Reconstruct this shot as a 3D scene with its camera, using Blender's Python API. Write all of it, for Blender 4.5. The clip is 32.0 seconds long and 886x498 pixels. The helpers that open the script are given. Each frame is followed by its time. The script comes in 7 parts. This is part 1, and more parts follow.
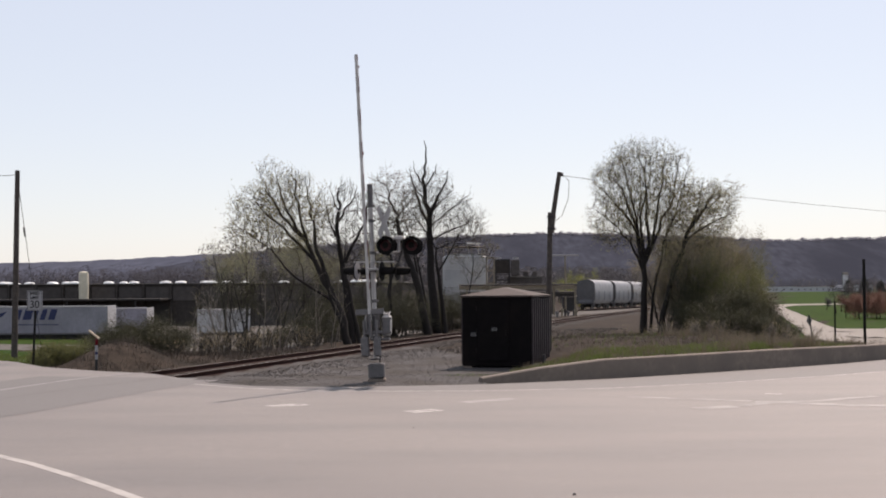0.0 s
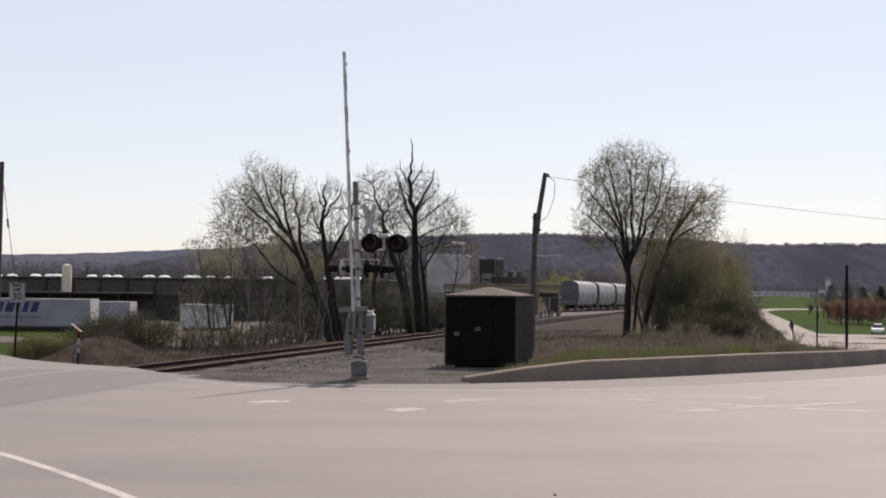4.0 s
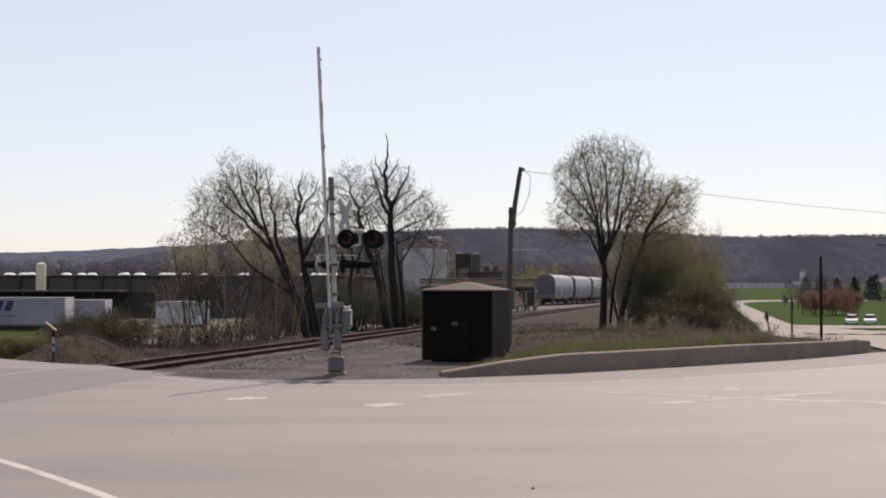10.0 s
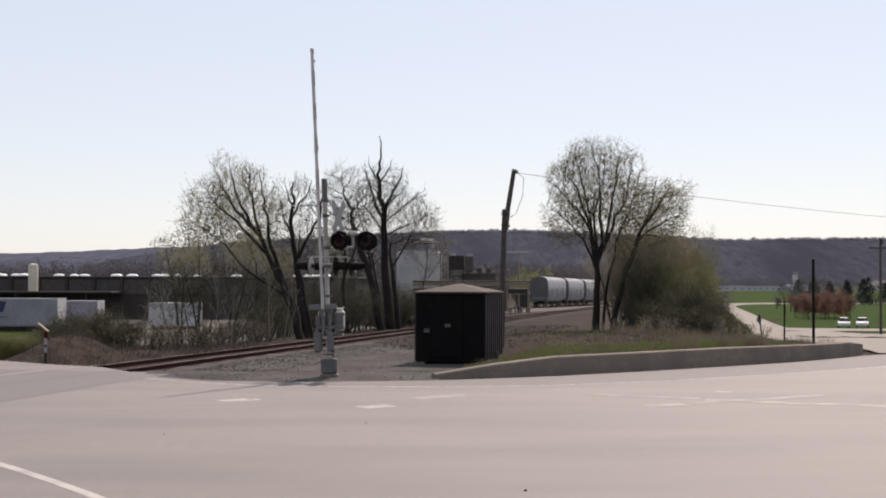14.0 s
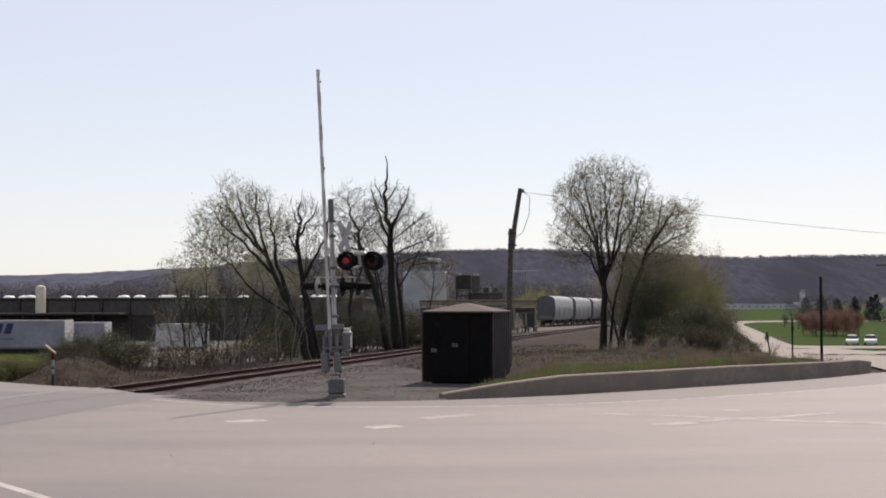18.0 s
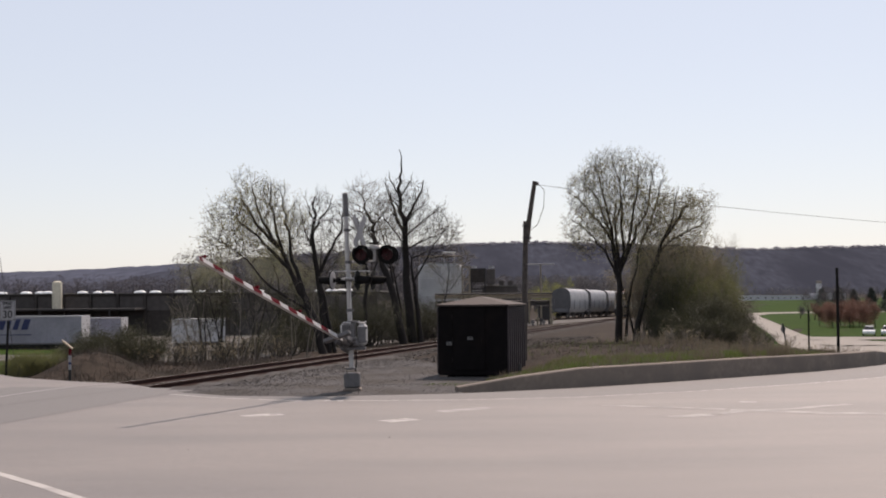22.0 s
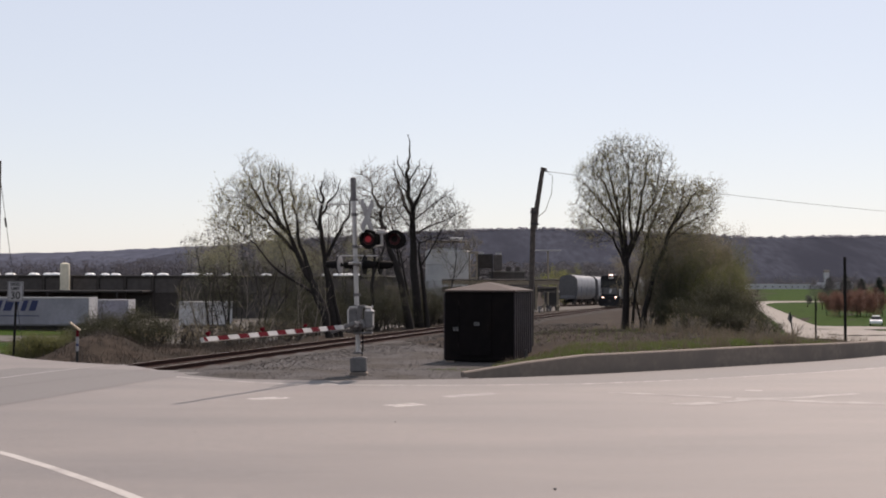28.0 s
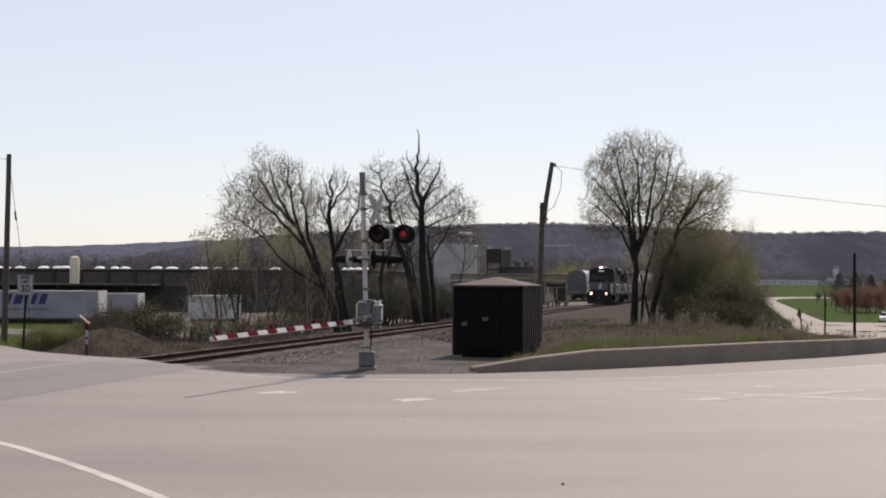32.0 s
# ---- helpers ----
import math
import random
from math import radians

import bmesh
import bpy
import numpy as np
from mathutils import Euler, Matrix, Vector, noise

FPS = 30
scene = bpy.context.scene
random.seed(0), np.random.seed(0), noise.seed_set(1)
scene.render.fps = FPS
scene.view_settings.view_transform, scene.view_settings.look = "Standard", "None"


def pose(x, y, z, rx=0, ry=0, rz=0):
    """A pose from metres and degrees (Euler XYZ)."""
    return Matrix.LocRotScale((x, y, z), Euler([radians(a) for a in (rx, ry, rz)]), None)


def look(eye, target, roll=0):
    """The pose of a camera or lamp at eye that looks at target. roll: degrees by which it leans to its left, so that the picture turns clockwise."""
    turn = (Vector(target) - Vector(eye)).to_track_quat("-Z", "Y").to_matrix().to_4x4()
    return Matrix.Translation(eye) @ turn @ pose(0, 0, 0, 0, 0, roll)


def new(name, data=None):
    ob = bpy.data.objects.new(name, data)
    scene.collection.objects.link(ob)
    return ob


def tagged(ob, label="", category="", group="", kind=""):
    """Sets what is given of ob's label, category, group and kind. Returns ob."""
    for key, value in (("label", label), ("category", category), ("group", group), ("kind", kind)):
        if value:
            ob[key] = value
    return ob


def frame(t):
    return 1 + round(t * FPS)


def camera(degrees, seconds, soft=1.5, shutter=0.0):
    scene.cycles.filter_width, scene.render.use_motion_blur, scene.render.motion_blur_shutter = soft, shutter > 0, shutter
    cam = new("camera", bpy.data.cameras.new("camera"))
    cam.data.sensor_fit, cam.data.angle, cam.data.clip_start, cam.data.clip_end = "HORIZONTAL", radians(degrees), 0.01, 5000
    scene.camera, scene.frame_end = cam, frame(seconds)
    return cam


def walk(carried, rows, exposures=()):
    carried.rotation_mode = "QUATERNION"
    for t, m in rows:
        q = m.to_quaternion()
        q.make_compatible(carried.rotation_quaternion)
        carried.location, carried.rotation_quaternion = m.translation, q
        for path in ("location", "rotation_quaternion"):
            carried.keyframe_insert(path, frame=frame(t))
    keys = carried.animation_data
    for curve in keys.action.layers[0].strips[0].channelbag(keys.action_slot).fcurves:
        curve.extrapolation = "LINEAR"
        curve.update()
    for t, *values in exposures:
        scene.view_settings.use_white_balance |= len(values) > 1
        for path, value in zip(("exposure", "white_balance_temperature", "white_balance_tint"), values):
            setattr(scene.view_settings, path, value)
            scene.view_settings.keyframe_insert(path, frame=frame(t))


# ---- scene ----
# Camera: held by hand on a low bank beside the road, turning a little.
EYE = (0.0, 0.0, 2.42)
PATH = [
    (0, 91.779, 0.371, 1.763), (0.5, 91.932, 0.851, 1.917), (1, 91.869, 0.263, 1.702),
    (1.5, 91.762, 0.137, 1.460), (2, 91.616, -0.225, 1.368), (2.5, 91.535, -0.497, 1.411),
    (3, 91.714, -0.493, 1.291), (3.5, 91.842, -0.606, 1.145), (5.5, 91.142, -0.374, 0.769),
    (6, 91.221, -0.439, 0.705), (6.5, 91.278, -0.596, 0.663), (7, 91.190, -0.571, 0.474),
    (7.5, 91.124, -0.612, 0.243), (8, 91.006, -0.492, 0.124), (8.5, 90.905, -0.171, 0.010),
    (9, 91.202, -0.000, 0.000), (9.5, 91.473, -0.114, -0.036), (10, 91.506, -0.049, -0.017),
    (10.5, 91.399, -0.125, -0.019), (11, 91.198, -0.029, -0.306), (11.5, 91.167, 0.479, -0.559),
    (12, 91.266, 0.325, -0.574), (12.5, 91.422, -0.081, -0.460), (13, 91.538, 0.039, -0.354),
    (13.5, 91.633, -0.121, -0.360), (14, 91.594, -0.194, -0.331), (14.5, 91.471, -0.116, -0.353),
    (16.5, 91.860, -0.065, 0.308), (17, 91.936, -0.057, 0.362), (17.5, 92.205, -0.009, 0.181),
    (18, 92.479, 0.127, -0.020), (18.5, 92.374, -0.057, 0.079), (19, 92.414, -0.221, 0.118),
    (19.5, 92.573, -0.156, 0.430), (20, 92.723, -0.030, 0.704), (20.5, 92.632, 0.076, 0.764),
    (21, 92.544, 0.348, 0.704), (21.5, 92.401, 0.425, 0.606), (22, 92.183, 0.476, 0.662),
    (22.5, 92.179, 0.234, 0.756), (23, 92.175, 0.228, 0.879), (23.5, 91.952, 0.353, 1.166),
    (24, 91.901, 0.540, 1.111), (24.5, 91.756, 0.474, 1.046), (25, 91.617, 0.236, 1.055),
    (25.5, 91.626, 0.208, 0.970), (27.5, 91.740, -0.323, 0.943), (28, 91.524, -0.108, 0.978),
    (28.5, 91.308, -0.290, 1.027), (29, 91.264, 0.013, 1.058), (29.5, 91.114, -0.024, 1.121),
    (30, 91.058, -0.112, 1.231), (30.5, 91.041, -0.173, 1.238), (31, 90.996, -0.181, 1.284),
    (31.5, 91.114, -0.311, 1.315), (32, 91.284, -0.307, 1.374),
]
EXPOSURE = 0.35
cam = camera(38.58, 32.0, soft=1.9)
walk(cam, [(t, pose(*EYE, rx, ry, rz)) for t, rx, ry, rz in PATH], [(0, EXPOSURE, 7300, 20), (19.2, EXPOSURE, 7300, 20), (20.6, EXPOSURE - 0.09, 7300, 20), (24.2, EXPOSURE - 0.06, 7300, 20), (28.4, EXPOSURE - 0.07, 7300, 20), (29.8, EXPOSURE, 7300, 20), (32, EXPOSURE, 7300, 20)])

# Daylight: a clear, slightly hazy spring noon, the sun high ahead and to the right.
SUN_EL, SUN_AZ = radians(53), radians(23)      # azimuth from +y towards +x
world = bpy.data.worlds.new("sky")
scene.world = world
world.use_nodes = True
wn, wl = world.node_tree.nodes, world.node_tree.links
sky = wn.new("ShaderNodeTexSky")
sky.sky_type, sky.sun_disc = "NISHITA", False
sky.sun_elevation, sky.sun_rotation = SUN_EL, SUN_AZ
sky.air_density, sky.dust_density, sky.ozone_density = 1.0, 0.6, 1.0
sky.altitude = 100
wn["Background"].inputs[1].default_value = 0.12
haze = wn.new("ShaderNodeMix")          # thin even haze over the whole sky
haze.data_type = "RGBA"
haze.inputs[0].default_value = 0.67
haze.inputs[7].default_value = (4.46, 5.26, 6.1, 1)
wl.new(sky.outputs[0], haze.inputs[6])
wl.new(haze.outputs[2], wn["Background"].inputs[0])
sun = new("sun", bpy.data.lights.new("sun", "SUN"))
sun.data.energy, sun.data.angle, sun.data.color = 3.95, radians(1.0), (1.0, 0.928, 0.862)
sdir = Vector((math.sin(SUN_AZ) * math.cos(SUN_EL), math.cos(SUN_AZ) * math.cos(SUN_EL), math.sin(SUN_EL)))
sun.matrix_world = look(sdir * 50, (0, 0, 0))


# ---- materials ----
def mat(name, col, rough=0.8, metal=0.0, var=0.25, fine=9.0, big=0.7, bump=0.15, bscale=40.0, col2=None, spread=0.0,
        island=0.0, thresh=None, glow=0.0, spec=0.3, squash=None):
    """A procedural surface: two scales of colour change, a bump, and per-piece spread. col2 shows in patches."""
    m = bpy.data.materials.new(name)
    m.use_nodes = True
    n, l = m.node_tree.nodes, m.node_tree.links
    b = n["Principled BSDF"]
    b.inputs["Roughness"].default_value, b.inputs["Metallic"].default_value = rough, metal
    b.inputs["Specular IOR Level"].default_value = spec
    tc = n.new("ShaderNodeTexCoord").outputs["Object"]
    if squash:
        mp = n.new("ShaderNodeMapping")
        mp.inputs["Scale"].default_value = squash
        l.new(tc, mp.inputs["Vector"])
        tc = mp.outputs[0]

    def nz(scale, detail):
        t = n.new("ShaderNodeTexNoise")
        t.inputs["Scale"].default_value, t.inputs["Detail"].default_value = scale, detail
        l.new(tc, t.inputs["Vector"])
        return t.outputs["Fac"]

    def mix(fac, a, c, mode="MIX"):
        x = n.new("ShaderNodeMix")
        x.data_type, x.blend_type = "RGBA", mode
        for sock, v in ((x.inputs[0], fac), (x.inputs[6], a), (x.inputs[7], c)):
            if hasattr(v, "is_linked"):
                l.new(v, sock)
            else:
                sock.default_value = v if isinstance(v, float) else (*v, 1)
        return x.outputs[2]

    def ramp(src, lo, hi, a=0.0, z=1.0):
        r = n.new("ShaderNodeMapRange")
        for i, v in enumerate((lo, hi, a, z)):
            r.inputs[i + 1].default_value = v
        l.new(src, r.inputs[0])
        return r.outputs[0]

    f1, f2 = nz(fine, 5), nz(big, 3)
    dark, light = [c * (1 - var) for c in col], [min(1, c * (1 + var)) for c in col]
    out = mix(ramp(f1, 0.3, 0.7), dark, light)
    lo, hi = thresh or (0.42, 0.62)
    out = mix(ramp(f2, lo, hi), out, col2) if col2 else mix(ramp(f2, 0.3, 0.7, 0, var * 0.8), out, [c * 0.6 for c in col])
    for amount, kind, sock in ((spread, "ShaderNodeObjectInfo", "Random"), (island, "ShaderNodeNewGeometry", "Random Per Island")):
        if amount:
            g = n.new(kind)
            out = mix(ramp(g.outputs[sock], 0, 1, 0, 1), out, mix(amount, out, (0.01, 0.01, 0.01)))
    l.new(out, b.inputs["Base Color"])
    if bump:
        bp = n.new("ShaderNodeBump")
        bp.inputs["Strength"].default_value, bp.inputs["Distance"].default_value = bump, 0.02
        l.new(nz(bscale, 4), bp.inputs["Height"])
        l.new(bp.outputs[0], b.inputs["Normal"])
    r = ramp(f1, 0.2, 0.8, max(0.02, rough - 0.1), min(1, rough + 0.1))
    l.new(r, b.inputs["Roughness"])
    if glow:
        b.inputs["Emission Color"].default_value = (*col, 1)
        b.inputs["Emission Strength"].default_value = glow
    return m


def leaf_mat(name, col, col2, trans=0.35):
    """Thin leaves: light comes through them."""
    m = mat(name, col, rough=0.6, var=0.3, fine=3, big=0.5, bump=0, col2=col2, island=0.35)
    m.node_tree.nodes["Principled BSDF"].inputs["Specular IOR Level"].default_value = 0.25
    n, l = m.node_tree.nodes, m.node_tree.links
    tr, mx = n.new("ShaderNodeBsdfTranslucent"), n.new("ShaderNodeMixShader")
    tr.inputs[0].default_value = (*[min(1, c * 1.3) for c in col], 1)
    mx.inputs[0].default_value = trans
    l.new(n["Principled BSDF"].outputs[0], mx.inputs[1])
    l.new(tr.outputs[0], mx.inputs[2])
    l.new(mx.outputs[0], n["Material Output"].inputs[0])
    return m


M_ASPHALT = mat("worn_asphalt", (0.155, 0.1375, 0.1275), 0.66, spec=0.5, var=0.26, fine=18, big=0.42, col2=(0.122, 0.110, 0.105), thresh=(0.38, 0.68), bump=0.25, bscale=90, squash=(0.3, 1, 1))
M_ASPHALT_DARK = mat("crossing_asphalt", (0.108, 0.1, 0.096), 0.7, spec=0.5, var=0.12, fine=18, big=0.3, bump=0.25, bscale=80)
M_SHOULDER = mat("road_shoulder", (0.122, 0.113, 0.108), 0.7, spec=0.45, var=0.16, fine=16, big=0.5, bump=0.3, bscale=70)
M_PAINT = mat("worn_road_paint", (0.35, 0.33, 0.31), 0.66, spec=0.5, var=0.15, fine=14, big=2.0, col2=(0.24, 0.225, 0.212), thresh=(0.45, 0.65))
M_PAINT_WORN = mat("patchy_road_paint", (0.34, 0.32, 0.30), 0.66, spec=0.5, var=0.15, fine=14, big=4.5, col2=(0.17, 0.156, 0.147), thresh=(0.46, 0.58))
M_PAINT_FAINT = mat("faded_road_paint", (0.265, 0.248, 0.234), 0.66, spec=0.5, var=0.2, fine=14, big=2.2, col2=(0.16, 0.148, 0.14), thresh=(0.38, 0.62))
M_TAR = mat("tar_seam", (0.09, 0.083, 0.08), 0.7, var=0.3, fine=10)
M_GRAVEL = mat("grey_gravel", (0.076, 0.072, 0.072), 0.95, spec=0.1, var=0.45, fine=14, big=0.5, bump=0.6, bscale=45, col2=(0.058, 0.052, 0.047), thresh=(0.42, 0.62))
M_PEBBLE = mat("fine_grey_gravel_stone", (0.118, 0.112, 0.110), 0.9, spec=0.15, var=0.3, fine=12, island=0.45)
M_STONE = mat("ballast_stone", (0.165, 0.145, 0.131), 0.9, spec=0.15, var=0.3, fine=12, island=0.6)
M_BALLAST = mat("ballast_bed", (0.038, 0.033, 0.030), 0.95, spec=0.1, var=0.5, fine=22, big=1.5, bump=1.0, bscale=30)
M_EARTH = mat("ground_earth_and_grass", (0.041, 0.032, 0.026), 0.95, spec=0.05, var=0.65, fine=4, big=0.5, bump=0.5, bscale=18, col2=(0.025, 0.021, 0.017), thresh=(0.45, 0.65))
M_LAWN = mat("lawn", (0.0225, 0.046, 0.0085), 0.95, spec=0.03, var=0.5, fine=0.9, big=0.06, bump=0.3, bscale=8, col2=(0.029, 0.050, 0.0095))
# Aerial haze is put into the hill colours as a bluish tint.
M_WOODS = mat("haze_blued_woods", (0.049, 0.053, 0.068), 0.95, spec=0.0, var=0.22, fine=0.11, big=0.012, bump=0.0, squash=(1, 0.1, 1.2), col2=(0.037, 0.040, 0.052), thresh=(0.42, 0.62))
M_HILLCROWN = leaf_mat("haze_blued_hill_crowns", (0.155, 0.160, 0.192), (0.135, 0.140, 0.170), 0.6)
M_WOODS_FAR = mat("haze_blued_far_woods", (0.072, 0.079, 0.105), 0.95, spec=0.0, var=0.2, fine=0.08, big=0.008, bump=0.0, squash=(1, 0.12, 0.8))
M_CONCRETE = mat("weathered_concrete", (0.182, 0.149, 0.126), 0.9, var=0.18, fine=7, big=0.9, bump=0.3, bscale=35, col2=(0.150, 0.125, 0.108))
M_PALE_ROAD = mat("pale_gravel_road", (0.22, 0.20, 0.178), 0.92, var=0.12, fine=5, big=0.15, bump=0.2)
M_RAIL = mat("rusty_rail", (0.036, 0.017, 0.014), 0.85, spec=0.1, var=0.3, fine=15, big=2)
M_ROADRAIL = mat("worn_rail_in_road", (0.27, 0.255, 0.245), 0.5, metal=0.3, var=0.1, fine=20)
M_RAILTOP = mat("polished_rail_head", (0.34, 0.32, 0.31), 0.45, metal=0.8, var=0.1, fine=20)
M_TIE = mat("creosoted_tie", (0.05, 0.04, 0.034), 0.92, var=0.4, fine=14, big=3, bump=0.6, spread=0.4)
M_ALU = mat("dull_aluminium", (0.40, 0.39, 0.385), 0.55, metal=0.3, var=0.12, fine=9, big=2)
M_ALU_DARK = mat("grimy_grey_paint", (0.118, 0.114, 0.117), 0.65, metal=0.1, var=0.2, fine=9, big=3)
M_BLACK = mat("black_paint", (0.014, 0.012, 0.012), 0.75, var=0.3, fine=8, big=1.5)
M_HOOD = mat("black_lamp_hood", (0.008, 0.0075, 0.0075), 0.7, spec=0.08, var=0.2)
M_BUNG = mat("black_weathered_steel", (0.006, 0.005, 0.0055), 0.85, var=0.3, fine=5, big=1.2, col2=(0.011, 0.0085, 0.008), thresh=(0.5, 0.75))
M_BUNGSIDE = mat("dark_ribbed_steel", (0.05, 0.042, 0.046), 0.5, var=0.3, fine=5, big=1.2)
M_RUST = mat("rust_brown_roof", (0.053, 0.041, 0.037), 0.8, var=0.25, fine=6, big=1.6, col2=(0.060, 0.040, 0.035), thresh=(0.5, 0.75))
M_WHITE = mat("white_paint", (0.74, 0.73, 0.72), 0.5, var=0.08, fine=4, big=1.2)
# White panel with the side's shade put in as a dim bluish colour.
M_WHITE_DIM = mat("shade_dimmed_white_panel", (0.250, 0.243, 0.285), 0.5, var=0.1, fine=3, big=0.5, col2=(0.20, 0.194, 0.226))
# Arm white lowered to grey: the shade on its faces is in the colour.
M_ARM = mat("shade_dimmed_arm_white", (0.43, 0.42, 0.415), 0.55, var=0.15, fine=6, big=1.5, col2=(0.34, 0.33, 0.32))
M_RED = mat("reflective_red", (0.085, 0.0035, 0.008), 0.6, var=0.12, fine=8, spec=0.06)
M_REDLENS = mat("dark_red_lens", (0.030, 0.0022, 0.005), 0.45, var=0.2, fine=30, bump=0.3, bscale=90)
M_REDGLOW = mat("lit_red_lamp", (0.26, 0.008, 0.016), 0.3, var=0.0, bump=0, glow=0.14)
M_HEADLAMP = mat("lit_headlamp", (1.0, 0.68, 0.6), 0.3, var=0.0, bump=0, glow=3)
M_WOOD = mat("weathered_pole_wood", (0.07, 0.058, 0.052), 0.9, var=0.35, fine=9, big=1.5, bump=0.6, bscale=25)
M_BARK = mat("tree_bark", (0.02, 0.0165, 0.0155), 0.92, var=0.4, fine=6, big=0.8, bump=0.7, bscale=14)
M_TWIG = mat("bare_twigs", (0.06, 0.05, 0.042), 0.9, var=0.3, fine=2, big=0.4, bump=0, island=0.4)
M_TWIG_PALE = mat("pale_twigs", (0.20, 0.172, 0.145), 0.9, var=0.3, fine=2, big=0.4, bump=0, island=0.4)
# Both far crown colours carry distance haze as a pale grey-blue cast.
M_TWIG_FAR = leaf_mat("haze_tinted_crowns", (0.060, 0.056, 0.064), (0.053, 0.050, 0.059), 0.4)
M_TWIG_HAZE = leaf_mat("haze_paled_crowns", (0.092, 0.086, 0.090), (0.084, 0.079, 0.083), 0.15)
M_LEAF_GROVE = leaf_mat("grey_olive_buds", (0.172, 0.172, 0.112), (0.148, 0.145, 0.100), 0.6)
M_LEAF = leaf_mat("young_spring_leaves", (0.215, 0.200, 0.103), (0.165, 0.148, 0.085), 0.55)
M_LEAF_OLIVE = leaf_mat("olive_brown_buds", (0.168, 0.148, 0.104), (0.140, 0.122, 0.088), 0.65)
M_LEAF_SLIM = leaf_mat("pale_olive_buds", (0.21, 0.195, 0.125), (0.17, 0.155, 0.104), 0.7)
M_LEAF_GREEN = leaf_mat("fresh_green_leaves", (0.092, 0.098, 0.040), (0.080, 0.074, 0.038), 0.55)
M_LEAF_DARK = leaf_mat("dull_green_leaves", (0.052, 0.053, 0.028), (0.046, 0.042, 0.026), 0.25)
M_LEAF_RED = leaf_mat("reddish_spring_leaves", (0.150, 0.078, 0.060), (0.115, 0.064, 0.048), 0.35)
M_CONIFER = leaf_mat("dark_needles", (0.022, 0.03, 0.025), (0.03, 0.038, 0.03), 0.1)
M_GRASS = leaf_mat("grass_blades", (0.10, 0.135, 0.038), (0.125, 0.122, 0.055))
M_STRAW = leaf_mat("dry_straw_grass", (0.16, 0.132, 0.095), (0.10, 0.082, 0.062), 0.25)
M_LITTER = leaf_mat("brown_dead_litter", (0.085, 0.069, 0.057), (0.058, 0.046, 0.039), 0.15)
M_CLAD = mat("dark_brown_cladding", (0.052, 0.045, 0.042), 0.8, spec=0.1, var=0.2, fine=2, big=0.25)
M_CLAD_GREY = mat("grey_cladding_panel", (0.088, 0.078, 0.074), 0.8, spec=0.1, var=0.15, fine=2, big=0.3, spread=0.3)
M_ROOF = mat("flat_roof_membrane", (0.10, 0.095, 0.09), 0.9, var=0.2, fine=2, big=0.2)
M_DOME = mat("white_skylight_dome", (0.85, 0.85, 0.83), 0.22, var=0.03, bump=0)
M_CREAM = mat("cream_tank_paint", (0.50, 0.46, 0.36), 0.6, var=0.1, fine=3, big=0.6)
M_TANK = mat("pale_grey_tank", (0.37, 0.365, 0.36), 0.6, var=0.12, fine=1.2, big=0.3, col2=(0.29, 0.29, 0.29))
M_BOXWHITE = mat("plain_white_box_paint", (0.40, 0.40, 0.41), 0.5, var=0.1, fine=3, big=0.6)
M_PLATE = mat("dull_notice_plate", (0.12, 0.12, 0.12), 0.5, var=0.1)
M_TAN = mat("tan_steelwork", (0.20, 0.168, 0.125), 0.75, var=0.2, fine=3)
M_DARKSTEEL = mat("dark_steelwork", (0.034, 0.031, 0.031), 0.7, var=0.25, fine=3)
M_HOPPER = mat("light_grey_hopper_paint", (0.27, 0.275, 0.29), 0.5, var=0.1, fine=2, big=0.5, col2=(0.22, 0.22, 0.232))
# Darker grey carries the car end's shade; small fittings and bands share it.
M_HOPPER_END = mat("shade_grey_hopper_end", (0.095, 0.092, 0.096), 0.7, var=0.15, fine=2, big=0.6)
M_LOCO = mat("black_locomotive_paint", (0.018, 0.018, 0.02), 0.45, var=0.2, fine=4, big=1)
M_GLASS = mat("dark_window_glass", (0.012, 0.014, 0.016), 0.06, var=0.05, bump=0)
M_TYRE = mat("tyre_rubber", (0.02, 0.02, 0.02), 0.85, var=0.2)
M_NAVY = mat("navy_lettering", (0.022, 0.028, 0.085), 0.5, var=0.1)
M_SIGNBLACK = mat("sign_black", (0.02, 0.02, 0.02), 0.6, var=0.1)
M_BUCK = mat("chalky_grey_blade_paint", (0.25, 0.245, 0.25), 0.6, var=0.1, fine=6)
M_FARWHITE = mat("pale_far_wall", (0.42, 0.42, 0.45), 0.7, var=0.08, fine=1.0, bump=0)
M_SIGN = mat("white_sign_sheet", (0.25, 0.25, 0.26), 0.5, var=0.08, fine=6)
M_ORANGE = mat("pale_marker_tip", (0.42, 0.34, 0.25), 0.6, var=0.1)
M_CAR_WHITE = mat("white_car_paint", (0.72, 0.72, 0.74), 0.25, var=0.04, bump=0)
M_YARD = mat("dusty_yard", (0.105, 0.098, 0.091), 0.95, var=0.2, fine=2, big=0.1, spec=0.1)
M_FORSYTHIA = leaf_mat("yellow_green_blossom", (0.24, 0.25, 0.07), (0.18, 0.19, 0.06))
for m in (M_BUNG, M_BLACK, M_BUNGSIDE, M_LOCO):
    m.node_tree.nodes["Principled BSDF"].inputs["Specular IOR Level"].default_value = 0.08
M_WIRE = mat("cable", (0.05, 0.05, 0.055), 0.7, var=0.1, bump=0)


